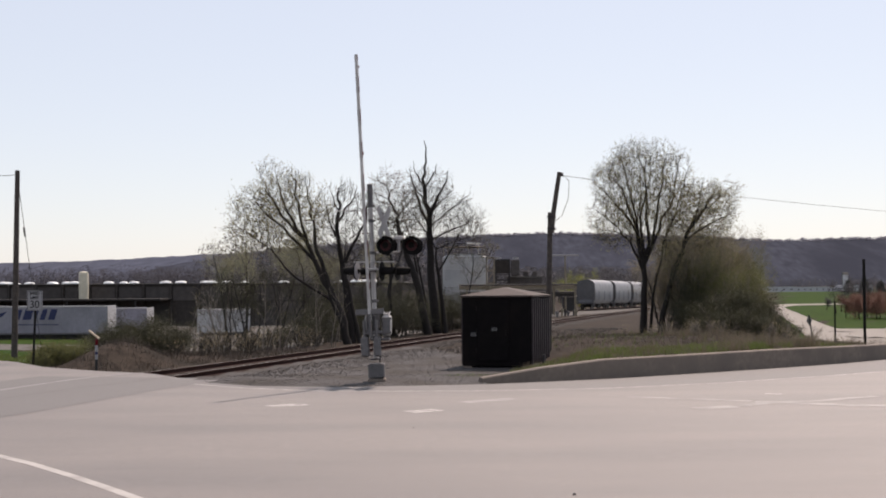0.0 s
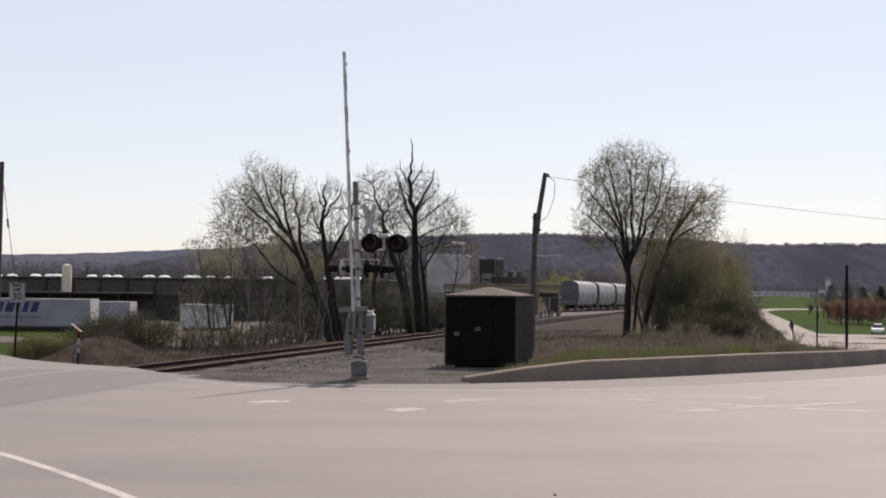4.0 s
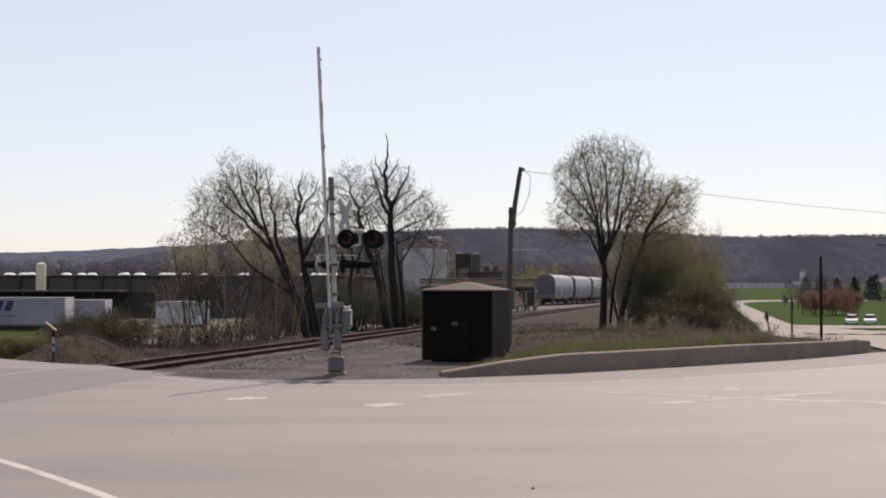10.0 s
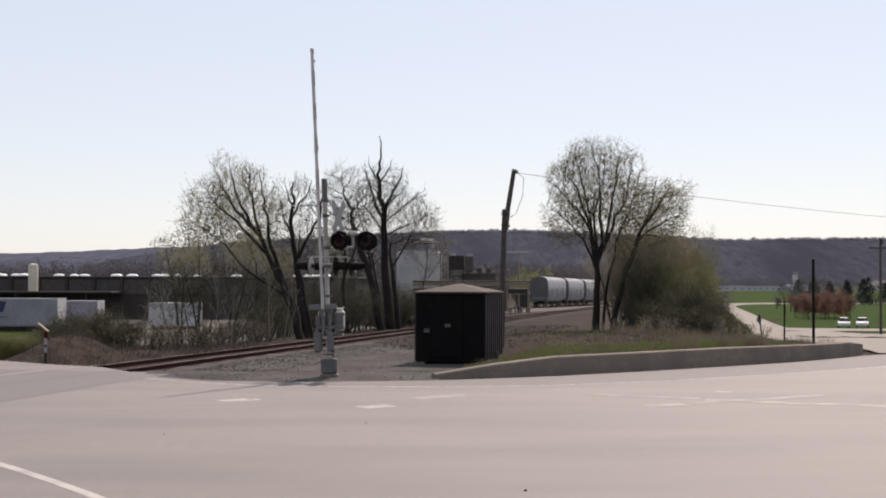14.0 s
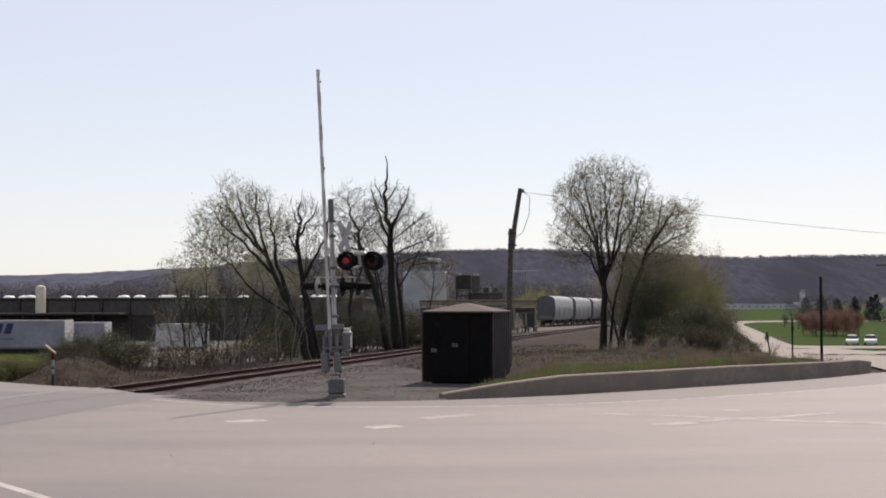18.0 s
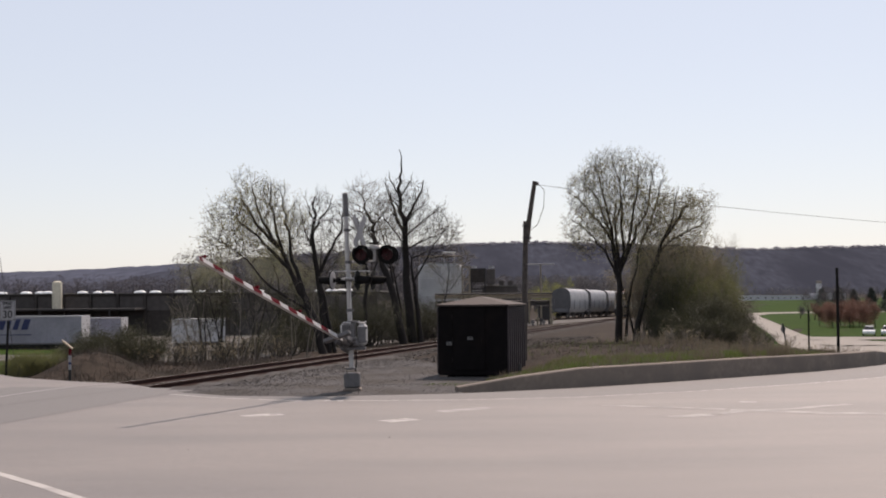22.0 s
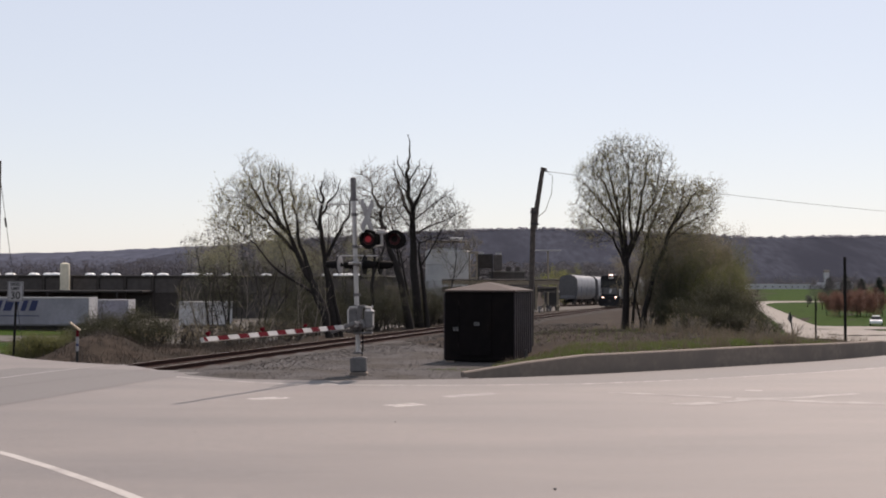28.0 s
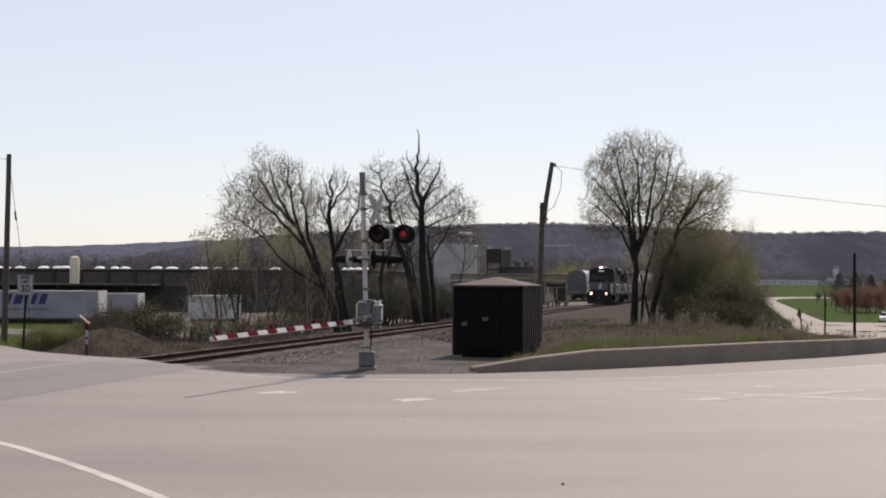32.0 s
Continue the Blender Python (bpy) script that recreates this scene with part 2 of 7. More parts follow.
# ---- building blocks ----
class Geo:
    """Collects faces for one mesh."""

    def __init__(self):
        self.v, self.f = [], []

    def add(self, verts, faces, m=None):
        k = len(self.v)
        self.v.extend([tuple(m @ Vector(p)) for p in verts] if m is not None else [tuple(p) for p in verts])
        self.f.extend([tuple(i + k for i in f) for f in faces])
        return self

    def box(self, c, s, bev=0.0, m=None):
        """A box of size s round c, its edges chamfered by bev."""
        h = [a / 2 for a in s]
        if bev <= 0:
            v = [(c[0] + x * h[0], c[1] + y * h[1], c[2] + z * h[2]) for x in (-1, 1) for y in (-1, 1) for z in (-1, 1)]
            return self.add(v, [(0, 1, 3, 2), (4, 6, 7, 5), (0, 4, 5, 1), (2, 3, 7, 6), (0, 2, 6, 4), (1, 5, 7, 3)], m)
        bev = min(bev, min(h) * 0.95)
        v, f, idx = [], [], {}
        for x in (-1, 1):
            for y in (-1, 1):
                for z in (-1, 1):
                    for a in range(3):
                        p = [sgn * (h[i] - (0 if i == a else bev)) for i, sgn in enumerate((x, y, z))]
                        idx[x, y, z, a] = len(v)
                        v.append([c[i] + p[i] for i in range(3)])
        for a in range(3):
            b, d = [(1, 2), (2, 0), (0, 1)][a]
            for sg in (-1, 1):
                q = []
                for sb, sd in ((-1, -1), (1, -1), (1, 1), (-1, 1)):
                    key = [0, 0, 0]
                    key[a], key[b], key[d] = sg, sb, sd
                    q.append(idx[(*key, a)])
                f.append(q if sg > 0 else q[::-1])
            for sb in (-1, 1):
                for sd in (-1, 1):
                    k0, k1 = [0, 0, 0], [0, 0, 0]
                    k0[a], k0[b], k0[d] = -1, sb, sd
                    k1[a], k1[b], k1[d] = 1, sb, sd
                    q = [idx[(*k0, b)], idx[(*k1, b)], idx[(*k1, d)], idx[(*k0, d)]]
                    f.append(q if sb * sd < 0 else q[::-1])
        for x in (-1, 1):
            for y in (-1, 1):
                for z in (-1, 1):
                    q = [idx[x, y, z, i] for i in range(3)]
                    f.append(q if x * y * z > 0 else q[::-1])
        return self.add(v, f, m)

    def tube(self, pts, radii, n=8, caps=True, m=None):
        """A round tube along pts."""
        pts = [Vector(p) for p in pts]
        if isinstance(radii, (int, float)):
            radii = [radii] * len(pts)
        v, f = [], []
        d0 = (pts[1] - pts[0]).normalized()
        u = d0.cross(Vector((0, 0, 1)) if abs(d0.z) < 0.9 else Vector((1, 0, 0))).normalized()
        for i, p in enumerate(pts):
            d = (pts[min(i + 1, len(pts) - 1)] - pts[max(i - 1, 0)]).normalized()
            u = (u - d * u.dot(d)).normalized()
            w = d.cross(u)
            for j in range(n):
                a = 2 * math.pi * j / n
                v.append(p + (u * math.cos(a) + w * math.sin(a)) * radii[i])
        for i in range(len(pts) - 1):
            for j in range(n):
                f.append((i * n + j, i * n + (j + 1) % n, (i + 1) * n + (j + 1) % n, (i + 1) * n + j))
        if caps:
            f.append(tuple(range(n))[::-1])
            f.append(tuple((len(pts) - 1) * n + j for j in range(n)))
        return self.add(v, f, m)

    def lathe(self, prof, n=20, m=None):
        """prof: (radius, z) pairs turned round z."""
        v, f = [], []
        for r, z in prof:
            v += [(r * math.cos(2 * math.pi * j / n), r * math.sin(2 * math.pi * j / n), z) for j in range(n)]
        for i in range(len(prof) - 1):
            f += [(i * n + j, i * n + (j + 1) % n, (i + 1) * n + (j + 1) % n, (i + 1) * n + j) for j in range(n)]
        f.append(tuple(range(n))[::-1])
        f.append(tuple((len(prof) - 1) * n + j for j in range(n)))
        return self.add(v, f, m)

    def prism(self, prof, x0, x1, m=None):
        """A closed outline in (y, z), drawn out along x."""
        k = len(prof)
        v = [(x0, y, z) for y, z in prof] + [(x1, y, z) for y, z in prof]
        f = [(i, (i + 1) % k, k + (i + 1) % k, k + i) for i in range(k)] + [tuple(range(k))[::-1], tuple(range(k, 2 * k))]
        return self.add(v, f, m)

    def ribbon(self, pts, half, z=None):
        """A flat strip along (x, y, z) points."""
        v, f = [], []
        for i, p in enumerate(pts):
            a, b = Vector(pts[max(i - 1, 0)]), Vector(pts[min(i + 1, len(pts) - 1)])
            d = (b - a).normalized()
            s = Vector((d.y, -d.x, 0)) * half
            v += [Vector(p) - s, Vector(p) + s]
        f = [(2 * i, 2 * i + 1, 2 * i + 3, 2 * i + 2) for i in range(len(pts) - 1)]
        return self.add(v, f)

    def mesh(self, name, material, smooth=False):
        me = bpy.data.meshes.new(name)
        me.from_pydata(self.v, [], self.f)
        me.materials.append(material)
        if smooth:
            me.polygons.foreach_set("use_smooth", [True] * len(me.polygons))
            me.set_sharp_from_angle(angle=radians(40))
        me.update()
        return me


def part(name, g, material, parent=None, label="", smooth=False, at=None):
    """Links one mesh under its thing."""
    ob = new(name, g.mesh(name, material, smooth) if isinstance(g, Geo) else g)
    if parent is not None:
        ob.parent = parent
    if at is not None:
        ob.matrix_basis = at
    return tagged(ob, label)


def thing(name, label, category, m, group="", kind=""):
    """An empty at a thing's base, to carry its parts."""
    ob = new(name)
    ob.empty_display_size = 0.3
    ob.matrix_basis = m
    return tagged(ob, label, category, group, kind)


def solo(name, g, material, label, category="", group="", kind="", smooth=False, at=None):
    """A thing that is one mesh."""
    ob = part(name, g, material, None, "", smooth, at)
    return tagged(ob, label, category, group, kind)


def sstep(a, b, x):
    t = min(1.0, max(0.0, (x - a) / (b - a)))
    return t * t * (3 - 2 * t)


def lerp_table(rows, x):
    for (a, p), (b, q) in zip(rows, rows[1:]):
        if x <= b:
            return p + (q - p) * max(0.0, (x - a) / (b - a))
    return rows[-1][1]


# ---- land ----
WALL = [(0.0, 32.55), (1.7, 33.1), (3.3, 33.95), (5.8, 35.75), (8.7, 38.0), (11.0, 39.95), (12.8, 41.8), (14.4, 43.9), (15.6, 46.2)]
WALL_TOP = [(0.0, 0.12), (1.7, 0.36), (3.3, 0.50), (8.7, 0.54), (11.0, 0.52), (14.4, 0.46), (15.6, 0.3)]
ROAD_EDGE = [(-46, 66), (-30, 54), (-20, 46.6), (-16.1, 43.1), (-13.9, 39.9), (-11.6, 37.9), (-9.6, 36.6), (-8.0, 34.2), (-7.2, 32.9), (-5.7, 31.6),
             (-3.4, 31.2), (0.0, 31.9), (1.7, 32.7), (3.3, 33.6), (5.8, 35.4), (8.7, 37.7), (11.0, 39.6), (12.9, 41.5), (14.9, 43.8), (17.5, 46.0),
             (22, 49), (34, 55)]


def track_x(y):
    return -9.45 + 0.208 * (y - 36)


def rail_z(y):
    return -0.007 * max(0.0, min(y, 420) - 36)


def edge_y(x):
    return lerp_table(ROAD_EDGE, x)


def wall_y(x):
    return lerp_table(WALL, x)


def valley(y):
    return lerp_table([(-500, 0), (45, 0), (190, -4), (520, -4), (900, -1.6), (1400, 2), (9000, 4)], y)


def land(x, y):
    """Height of the ground."""
    d = (x - track_x(y)) * 0.979
    z = rail_z(y) - 0.24 * sstep(34.5, 38, y)
    if y < 34:
        z = -0.03
    left = sstep(-3.5, -14, d) * sstep(48, 82, y)
    z = z * (1 - left) - 1.9 * left
    z += (0.85 * math.exp(-(((x + 12.75) / 1.35) ** 2 + ((y - 43.8) / 2.0) ** 2)) + 0.25 * math.exp(-(((x + 11.2) / 3.0) ** 2 + ((y - 47.5) / 4.0) ** 2))) * sstep(-2.2, -4, d)
    if d > 0:
        bank = sstep(2.5, 10.0, d) * sstep(0.2, 2.0, y - wall_y(max(0, x))) * sstep(-0.5, 3.5, x)
        top = lerp_table(WALL_TOP, min(x, 15.6)) - 0.06 - 0.7 * sstep(46, 72, y)
        z += (top - z) * bank * (1 - sstep(66, 110, y))
        v = sstep(0.195, 0.27, x / max(y, 1)) * sstep(42, 47, y)
        if x >= 15.6:
            v = max(v, sstep(43, 47, y) * (1 - sstep(60, 85, y)))
        z += (valley(y) - z) * v
    far = sstep(160, 330, y)
    z += (valley(y) - z) * far
    z += (0.05 * noise.noise(Vector((x * 0.35, y * 0.35, 0))) + 0.13 * noise.noise(Vector((x * 0.8, y * 0.6, 3))) * sstep(-2.8, -4.5, d)) * sstep(34, 40, y) * sstep(0, 3, y - edge_y(x))
    z += 0.09 * noise.noise(Vector((x * 1.2, y * 0.8, 11))) * sstep(3.2, 5.5, d) * sstep(40, 46, y) * (1 - sstep(80, 110, y))
    if y < edge_y(x) + 0.6:
        z = min(z, -0.035)
    return z


def graded(lo, hi, near0, near1, step, grow=1.16):
    """Steps that are even between near0 and near1 and widen away from them."""
    out, s, x = [], step, near0
    while x > lo:
        s *= grow
        x -= s
        out.append(x)
    out = out[::-1]
    out += list(np.arange(near0, near1, step))
    s, x = step, near1
    while x < hi:
        out.append(x)
        s *= grow
        x += s
    return out + [hi]


def surface(xs, ys, fn, keep=None):
    g = Geo()
    nx = len(xs)
    g.v = [(x, y, fn(x, y)) for y in ys for x in xs]
    g.f = [(j * nx + i, j * nx + i + 1, (j + 1) * nx + i + 1, (j + 1) * nx + i) for j in range(len(ys) - 1) for i in range(nx - 1)
           if keep is None or keep((xs[i] + xs[i + 1]) / 2, (ys[j] + ys[j + 1]) / 2)]
    return g


gx, gy = graded(-2500, 2500, -24, 30, 0.6), graded(-300, 4000, 26, 92, 0.6, 1.09)
solo("ground", surface(gx, gy, land), M_EARTH, "bare brown earth with patches of spring grass", "ground", kind="structure", smooth=True)

# Lawns and yard, each a thin skin over the ground.
lx, ly = graded(12, 900, 14, 70, 1.5, 1.1), graded(46, 1000, 48, 190, 1.5, 1.06)
solo("lawn", surface(lx, ly, lambda x, y: land(x, y) + 0.03, lambda x, y: x / y > 0.232 and y > 52), M_LAWN,
     "mown green lawn on the valley floor", "lawn", kind="structure", smooth=True)
solo("grass_verge", surface(list(np.arange(-34, -11.8, 0.8)), list(np.arange(39, 74, 0.8)), lambda x, y: land(x, y) + 0.02,
                            lambda x, y: edge_y(x) + 0.8 < y < edge_y(x) + 14 and x < -14.4 - 0.3 * (y - 40)), M_LAWN,
     "green grass verge beside the road", "grass verge", kind="structure", smooth=True)
YARD_XS, YARD_YS = list(np.arange(-120, 4, 3.0)), list(np.arange(85, 152, 3.0))
solo("yard", surface(YARD_XS, YARD_YS, lambda x, y: land(x, y) + 0.05, lambda x, y: (x - track_x(y)) < -10.5 and (92 < y < 101 or y > 111 or x > -29)), M_YARD,
     "dusty grey truck yard", "yard", kind="structure", smooth=True)
solo("yard_lawn", surface(list(np.arange(-90, -17, 1.5)), list(np.arange(56, 113, 1.5)), lambda x, y: land(x, y) + 0.03, lambda x, y: (y < 92.5 and x < -19 - 0.1 * (y - 56)) or (100 < y and x < -28.5)), M_LAWN,
     "mown grass along the truck yard", "lawn", kind="structure", smooth=True)

solo("grass_island", surface(list(np.arange(28, 46, 0.5)), list(np.arange(84, 116, 0.5)), lambda x, y: land(x, y) + 0.09, lambda x, y: 95 - 3.2 * (x - 29.3) < y < 95 + 0.9 * (x - 29.3) and y > 87.5), M_LAWN,
     "narrow grass island between the pale roads", "lawn", kind="structure", smooth=True)

# Asphalt up to its curved far edge.
g = Geo()
xs = list(np.arange(-46, 34.1, 0.5))
rows = 26
for x in xs:
    far = edge_y(x)
    for j in range(rows + 1):
        y = -40 + (far + 40) * (1 - (1 - j / rows) ** 1.6)
        g.v.append((x, y, 0.0 if y < 44 else land(x, y) * 0 + valley(y) * sstep(12, 18, x)))
g.f = [(i * (rows + 1) + j, (i + 1) * (rows + 1) + j, (i + 1) * (rows + 1) + j + 1, i * (rows + 1) + j + 1) for i in range(len(xs) - 1) for j in range(rows)]
solo("road", g, M_ASPHALT, "sun-bleached worn asphalt road junction", "road", kind="structure", smooth=True)

# Darker patch where the rails cross the road.
g = Geo()
ys = list(np.arange(8, 35.1, 1.0))
for y in ys:
    c = track_x(y)
    g.v += [(c - 2.9, y + 0.6 * sstep(30, 35, y), 0.004), (c + 2.75, y - 0.6 * sstep(30, 35, y), 0.004)]
g.f = [(2 * i, 2 * i + 1, 2 * i + 3, 2 * i + 2) for i in range(len(ys) - 1)]
solo("crossing_surface", g, M_ASPHALT_DARK, "darker asphalt strip where the rails cross the road", "road", kind="structure")

# Shoulder between the edge line and the wall.
EDGE_LINE = [(-7.45, 32.45), (-5.9, 31.1), (-4.1, 30.15), (-2, 29.9), (0, 29.95), (2.9, 30.5), (6, 32.1), (9.5, 34.6), (13.2, 37.7), (17, 41)]
g = Geo()
xs = list(np.arange(-7.2, 16.9, 0.4))
for x in xs:
    g.v += [(x, lerp_table(EDGE_LINE, x), 0.0015), (x, edge_y(x) + 0.02, 0.0015)]
g.f = [(2 * i, 2 * i + 2, 2 * i + 3, 2 * i + 1) for i in range(len(xs) - 1)]
solo("road_shoulder", g, M_SHOULDER, "dusty grey asphalt shoulder along the wall", "road", kind="structure")

# Painted lines and seams.
MARKS = [
    ("edge_line", M_PAINT_WORN, 0.055, EDGE_LINE,
     "faded white edge line on asphalt"),
    ("lane_line", M_PAINT, 0.075, [(-16, 25.4), (-11.5, 22.3), (-8.6, 19.9), (-7.13, 18.5), (-6.3, 17.6), (-5.45, 16.56), (-4.72, 15.62), (-4.05, 14.72), (-3.3, 13.65), (-2.3, 12.1), (-1, 9.7)], "white painted lane line"),
    ("stop_bar", M_PAINT_WORN, 0.24, [(-4.4, 26.15), (-3.75, 26.65)], "short worn white paint mark"),
    ("stop_bar", M_PAINT_WORN, 0.24, [(-1.45, 24.85), (-0.9, 25.3)], "short worn white paint mark"),
    ("stop_bar", M_PAINT_FAINT, 0.22, [(-0.4, 26.9), (0.7, 27.8)], "short faded paint mark"),
    ("worn_mark", M_PAINT_FAINT, 0.13, [(3.2, 28.15), (4.4, 27.58), (5.65, 26.98)], "scuffed paint remnant on asphalt"),
    ("worn_mark", M_PAINT, 0.1, [(6.35, 28.8), (6.7, 28.68)], "scuffed paint remnant on asphalt"),
    ("worn_mark", M_PAINT_FAINT, 0.22, [(4.2, 25.35), (4.7, 25.56), (5.1, 25.8)], "scuffed paint remnant on asphalt"),
    ("worn_mark", M_PAINT_FAINT, 0.14, [(5.2, 25.88), (6.08, 26.65), (7.07, 26.98), (8.6, 28.05)], "scuffed paint remnant on asphalt"),
    ("worn_mark", M_PAINT_FAINT, 0.2, [(5.7, 26.75), (6.43, 26.55), (7.37, 25.95), (8.2, 25.8), (9.4, 25.3)], "scuffed paint remnant on asphalt"),
    ("tar_seam", M_TAR, 0.02, [(-11.62, 30.2), (-12.2, 26.6), (-13.1, 21.5)], "dark joint along the rail in the road"),
]
for k, (name, m, half, pts, label) in enumerate(MARKS):
    g = Geo().ribbon([(x, y, 0.0022 + 0.0002 * k) for x, y in pts], half)
    solo(name, g, m, label, "road marking", kind="structure")

# Gravel apron between the road, the wall and the rails.
def apron(x, y):
    return max(land(x, y) + 0.03, -0.02 - 0.18 * sstep(37, 60, y))


solo("gravel_apron", surface(list(np.arange(-9.5, 5.6, 0.4)), list(np.arange(30.6, 58, 0.4)), apron,
                             lambda x, y: y > edge_y(x) - 0.1 and 1.9 < (x - track_x(y)) < 13 and (x < 0.1 or y > wall_y(x) + 0.2) and y < 58 + 0.2 * x and x < 1.75 - 0.25 * max(0.0, y - 38.5)),
     M_GRAVEL, "grey gravel apron beside the rails", "gravel", kind="structure", smooth=True)

# Low concrete wall along the bank.
g = Geo()
for i, (x, y) in enumerate(WALL):
    a, b = WALL[max(i - 1, 0)], WALL[min(i + 1, len(WALL) - 1)]
    n = Vector((-(b[1] - a[1]), b[0] - a[0])).normalized()
    h = lerp_table(WALL_TOP, x)
    for off, z in ((0, -0.25), (0.0, h - 0.03), (0.03, h), (0.29, h), (0.32, h - 0.03), (0.32, -0.25)):
        g.v.append((x + n.x * off, y + n.y * off, z))
k = 6
for i in range(len(WALL) - 1):
    g.f += [(i * k + j, (i + 1) * k + j, (i + 1) * k + (j + 1) % k, i * k + (j + 1) % k) for j in range(k)]
g.f += [tuple(range(k)), tuple(range((len(WALL) - 1) * k, len(WALL) * k))[::-1]]
solo("retaining_wall", g, M_CONCRETE, "low weathered concrete retaining wall along the grassy bank", "wall", kind="structure")

# Pale road that winds down into the valley.
LEFT_EDGE = [(16.0, 45.6), (18, 60), (20.5, 80), (24, 95.5), (30, 121), (41, 167), (54, 229), (69, 300), (86, 380), (97, 430), (110, 455), (170, 472)]
RIGHT_EDGE = [(26.5, 45.6), (27, 60), (29, 80), (34, 98), (39, 122), (47, 160), (59.6, 229), (74, 300), (90, 382), (100, 412), (114, 430), (170, 446)]


def eased(way, n=8):
    pts = []
    for (a, b), (c, d) in zip(way, way[1:]):
        pts += [(a + (c - a) * i / n, b + (d - b) * i / n) for i in range(n)]
    pts.append(way[-1])
    for _ in range(4):
        pts = [pts[0]] + [((p[0] + 2 * q[0] + r[0]) / 4, (p[1] + 2 * q[1] + r[1]) / 4) for p, q, r in zip(pts, pts[1:], pts[2:])] + [pts[-1]]
    return pts


def pale_strip(name, left, right, lift, label):
    g = Geo()
    for (ax, ay), (bx, by) in zip(left, right):
        for k in range(4):
            px, py = ax + (bx - ax) * k / 3, ay + (by - ay) * k / 3
            g.v.append((px, py, land(px, py) + lift))
    g.f = [(4 * i + j, 4 * i + j + 1, 4 * i + j + 5, 4 * i + j + 4) for i in range(len(left) - 1) for j in range(3)]
    solo(name, g, M_PALE_ROAD, label, "road", kind="structure", smooth=True)


pale_strip("valley_road", eased(LEFT_EDGE), eased(RIGHT_EDGE), 0.09, "pale sunlit road winding down to the valley")
pale_strip("side_road", eased([(43, 170), (49, 186), (52.5, 175), (58, 167), (90, 165), (170, 172)]), eased([(36, 130), (40, 128), (48, 126), (60, 126), (90, 128), (170, 132)]), 0.11, "pale side road with parked cars")
pale_strip("lower_side_road", eased([(26, 99), (31, 101.5), (45, 103), (90, 106)]), eased([(24, 80), (29, 81), (45, 83), (90, 86)]), 0.13, "pale service road below the bank")

# Wooded hills beyond the river.
RIDGE = [(-620, 20), (-480, 46), (-420, 55), (-369, 61), (-260, 71.5), (-100, 81), (14, 86), (110, 88.5), (193, 86), (330, 81), (461, 74), (560, 76.5), (700, 77), (900, 86), (1700, 93)]
RIDGE_FAR = [(-2200, 60), (-1300, 62), (-910, 63), (-740, 68), (-560, 77), (-400, 82), (200, 76), (1500, 70)]


def hill(name, table, y0, y1, x0, x1, step, m, label, rough):
    xs, ts = np.arange(x0, x1, step), np.linspace(0, 1, 90)
    g = Geo()
    for t in ts:
        for x in xs:
            y = y0 + (y1 - y0) * t
            h = lerp_table(table, x * 1.0) * min(1.0, t * 1.04) ** 0.75
            h += rough * (0.9 * noise.noise(Vector((x * 0.03, y * 0.01, 1))) + 1.0 * noise.noise(Vector((x * 0.07, y * 0.02, 4)))) * (0.03 + t ** 6)
            h += 2 * noise.noise(Vector((x * 0.008, y * 0.004, 9))) * t * (1 - t) * 4
            g.v.append((x, y, h - 2))
    n = len(xs)
    g.f = [(j * n + i, j * n + i + 1, (j + 1) * n + i + 1, (j + 1) * n + i) for j in range(len(ts) - 1) for i in range(n - 1)]
    for i in range(n):
        x, y, z = g.v[(len(ts) - 1) * n + i]
        g.v.append((x, y + 200, z * 0.4))
    k = (len(ts) - 1) * n
    g.f += [(k + i, k + i + 1, k + n + i + 1, k + n + i) for i in range(n - 1)]
    return solo(name, g, m, label, "hills", kind="structure")


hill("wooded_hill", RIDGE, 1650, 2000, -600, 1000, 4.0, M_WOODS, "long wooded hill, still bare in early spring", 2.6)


def hill_woods(name, table, y0, y1, x0, x1, n, h0, h1, seed, label):
    """Rounded bare crowns standing all over a hill."""
    rng = random.Random(seed)
    g = Geo()
    for _ in range(n):
        x, t = rng.uniform(x0, x1), 1 - rng.random() * 0.06
        z = lerp_table(table, x) * min(1.0, t * 1.04) ** 0.75
        y, h = y0 + (y1 - y0) * t, rng.uniform(h0, h1)
        z -= 2 + h * rng.uniform(0.72, 0.95)
        for _ in range(30):
            a, k = rng.uniform(0, 6.283), rng.uniform(0.35, 1)
            rr = h * 0.5 * math.sqrt(1 - (2 * k - 1) ** 2) * math.sqrt(rng.random())
            c = Vector((x + rr * math.cos(a), y + rr * math.sin(a), z + h * k))
            d = Vector((rng.gauss(0, 0.7), rng.gauss(0, 1), rng.gauss(0, 1) + 0.5)).normalized() * h * 0.12
            e = d.cross(Vector((rng.gauss(0, 1), rng.gauss(0, 1), rng.gauss(0, 1)))).normalized() * h * 0.07
            q = len(g.v)
            g.v += [c - d, c + e * 2, c + d]
            g.f.append((q, q + 1, q + 2))
    return solo(name, g, M_HILLCROWN, label, "woods", kind="stuff")


hill_woods("hillside_woods", RIDGE, 1650, 2000, -420, 760, 1300, 9, 16, 61, "bare crowns along the top of the wooded hill, haze tint in their colour")
hill("distant_hill", RIDGE_FAR, 1900, 2600, -2200, 1700, 9, M_WOODS_FAR, "distant wooded ridge, haze put into its blue-grey colour", 1.6)


# ---- railway ----
def along(s, side=0.0, z=0.0):
    """A point s metres up the line from the crossing, side metres to its right."""
    y = 36 + s * 0.979
    return Vector((track_x(y) + side * 0.979, y - side * 0.2036, rail_z(y) + z))


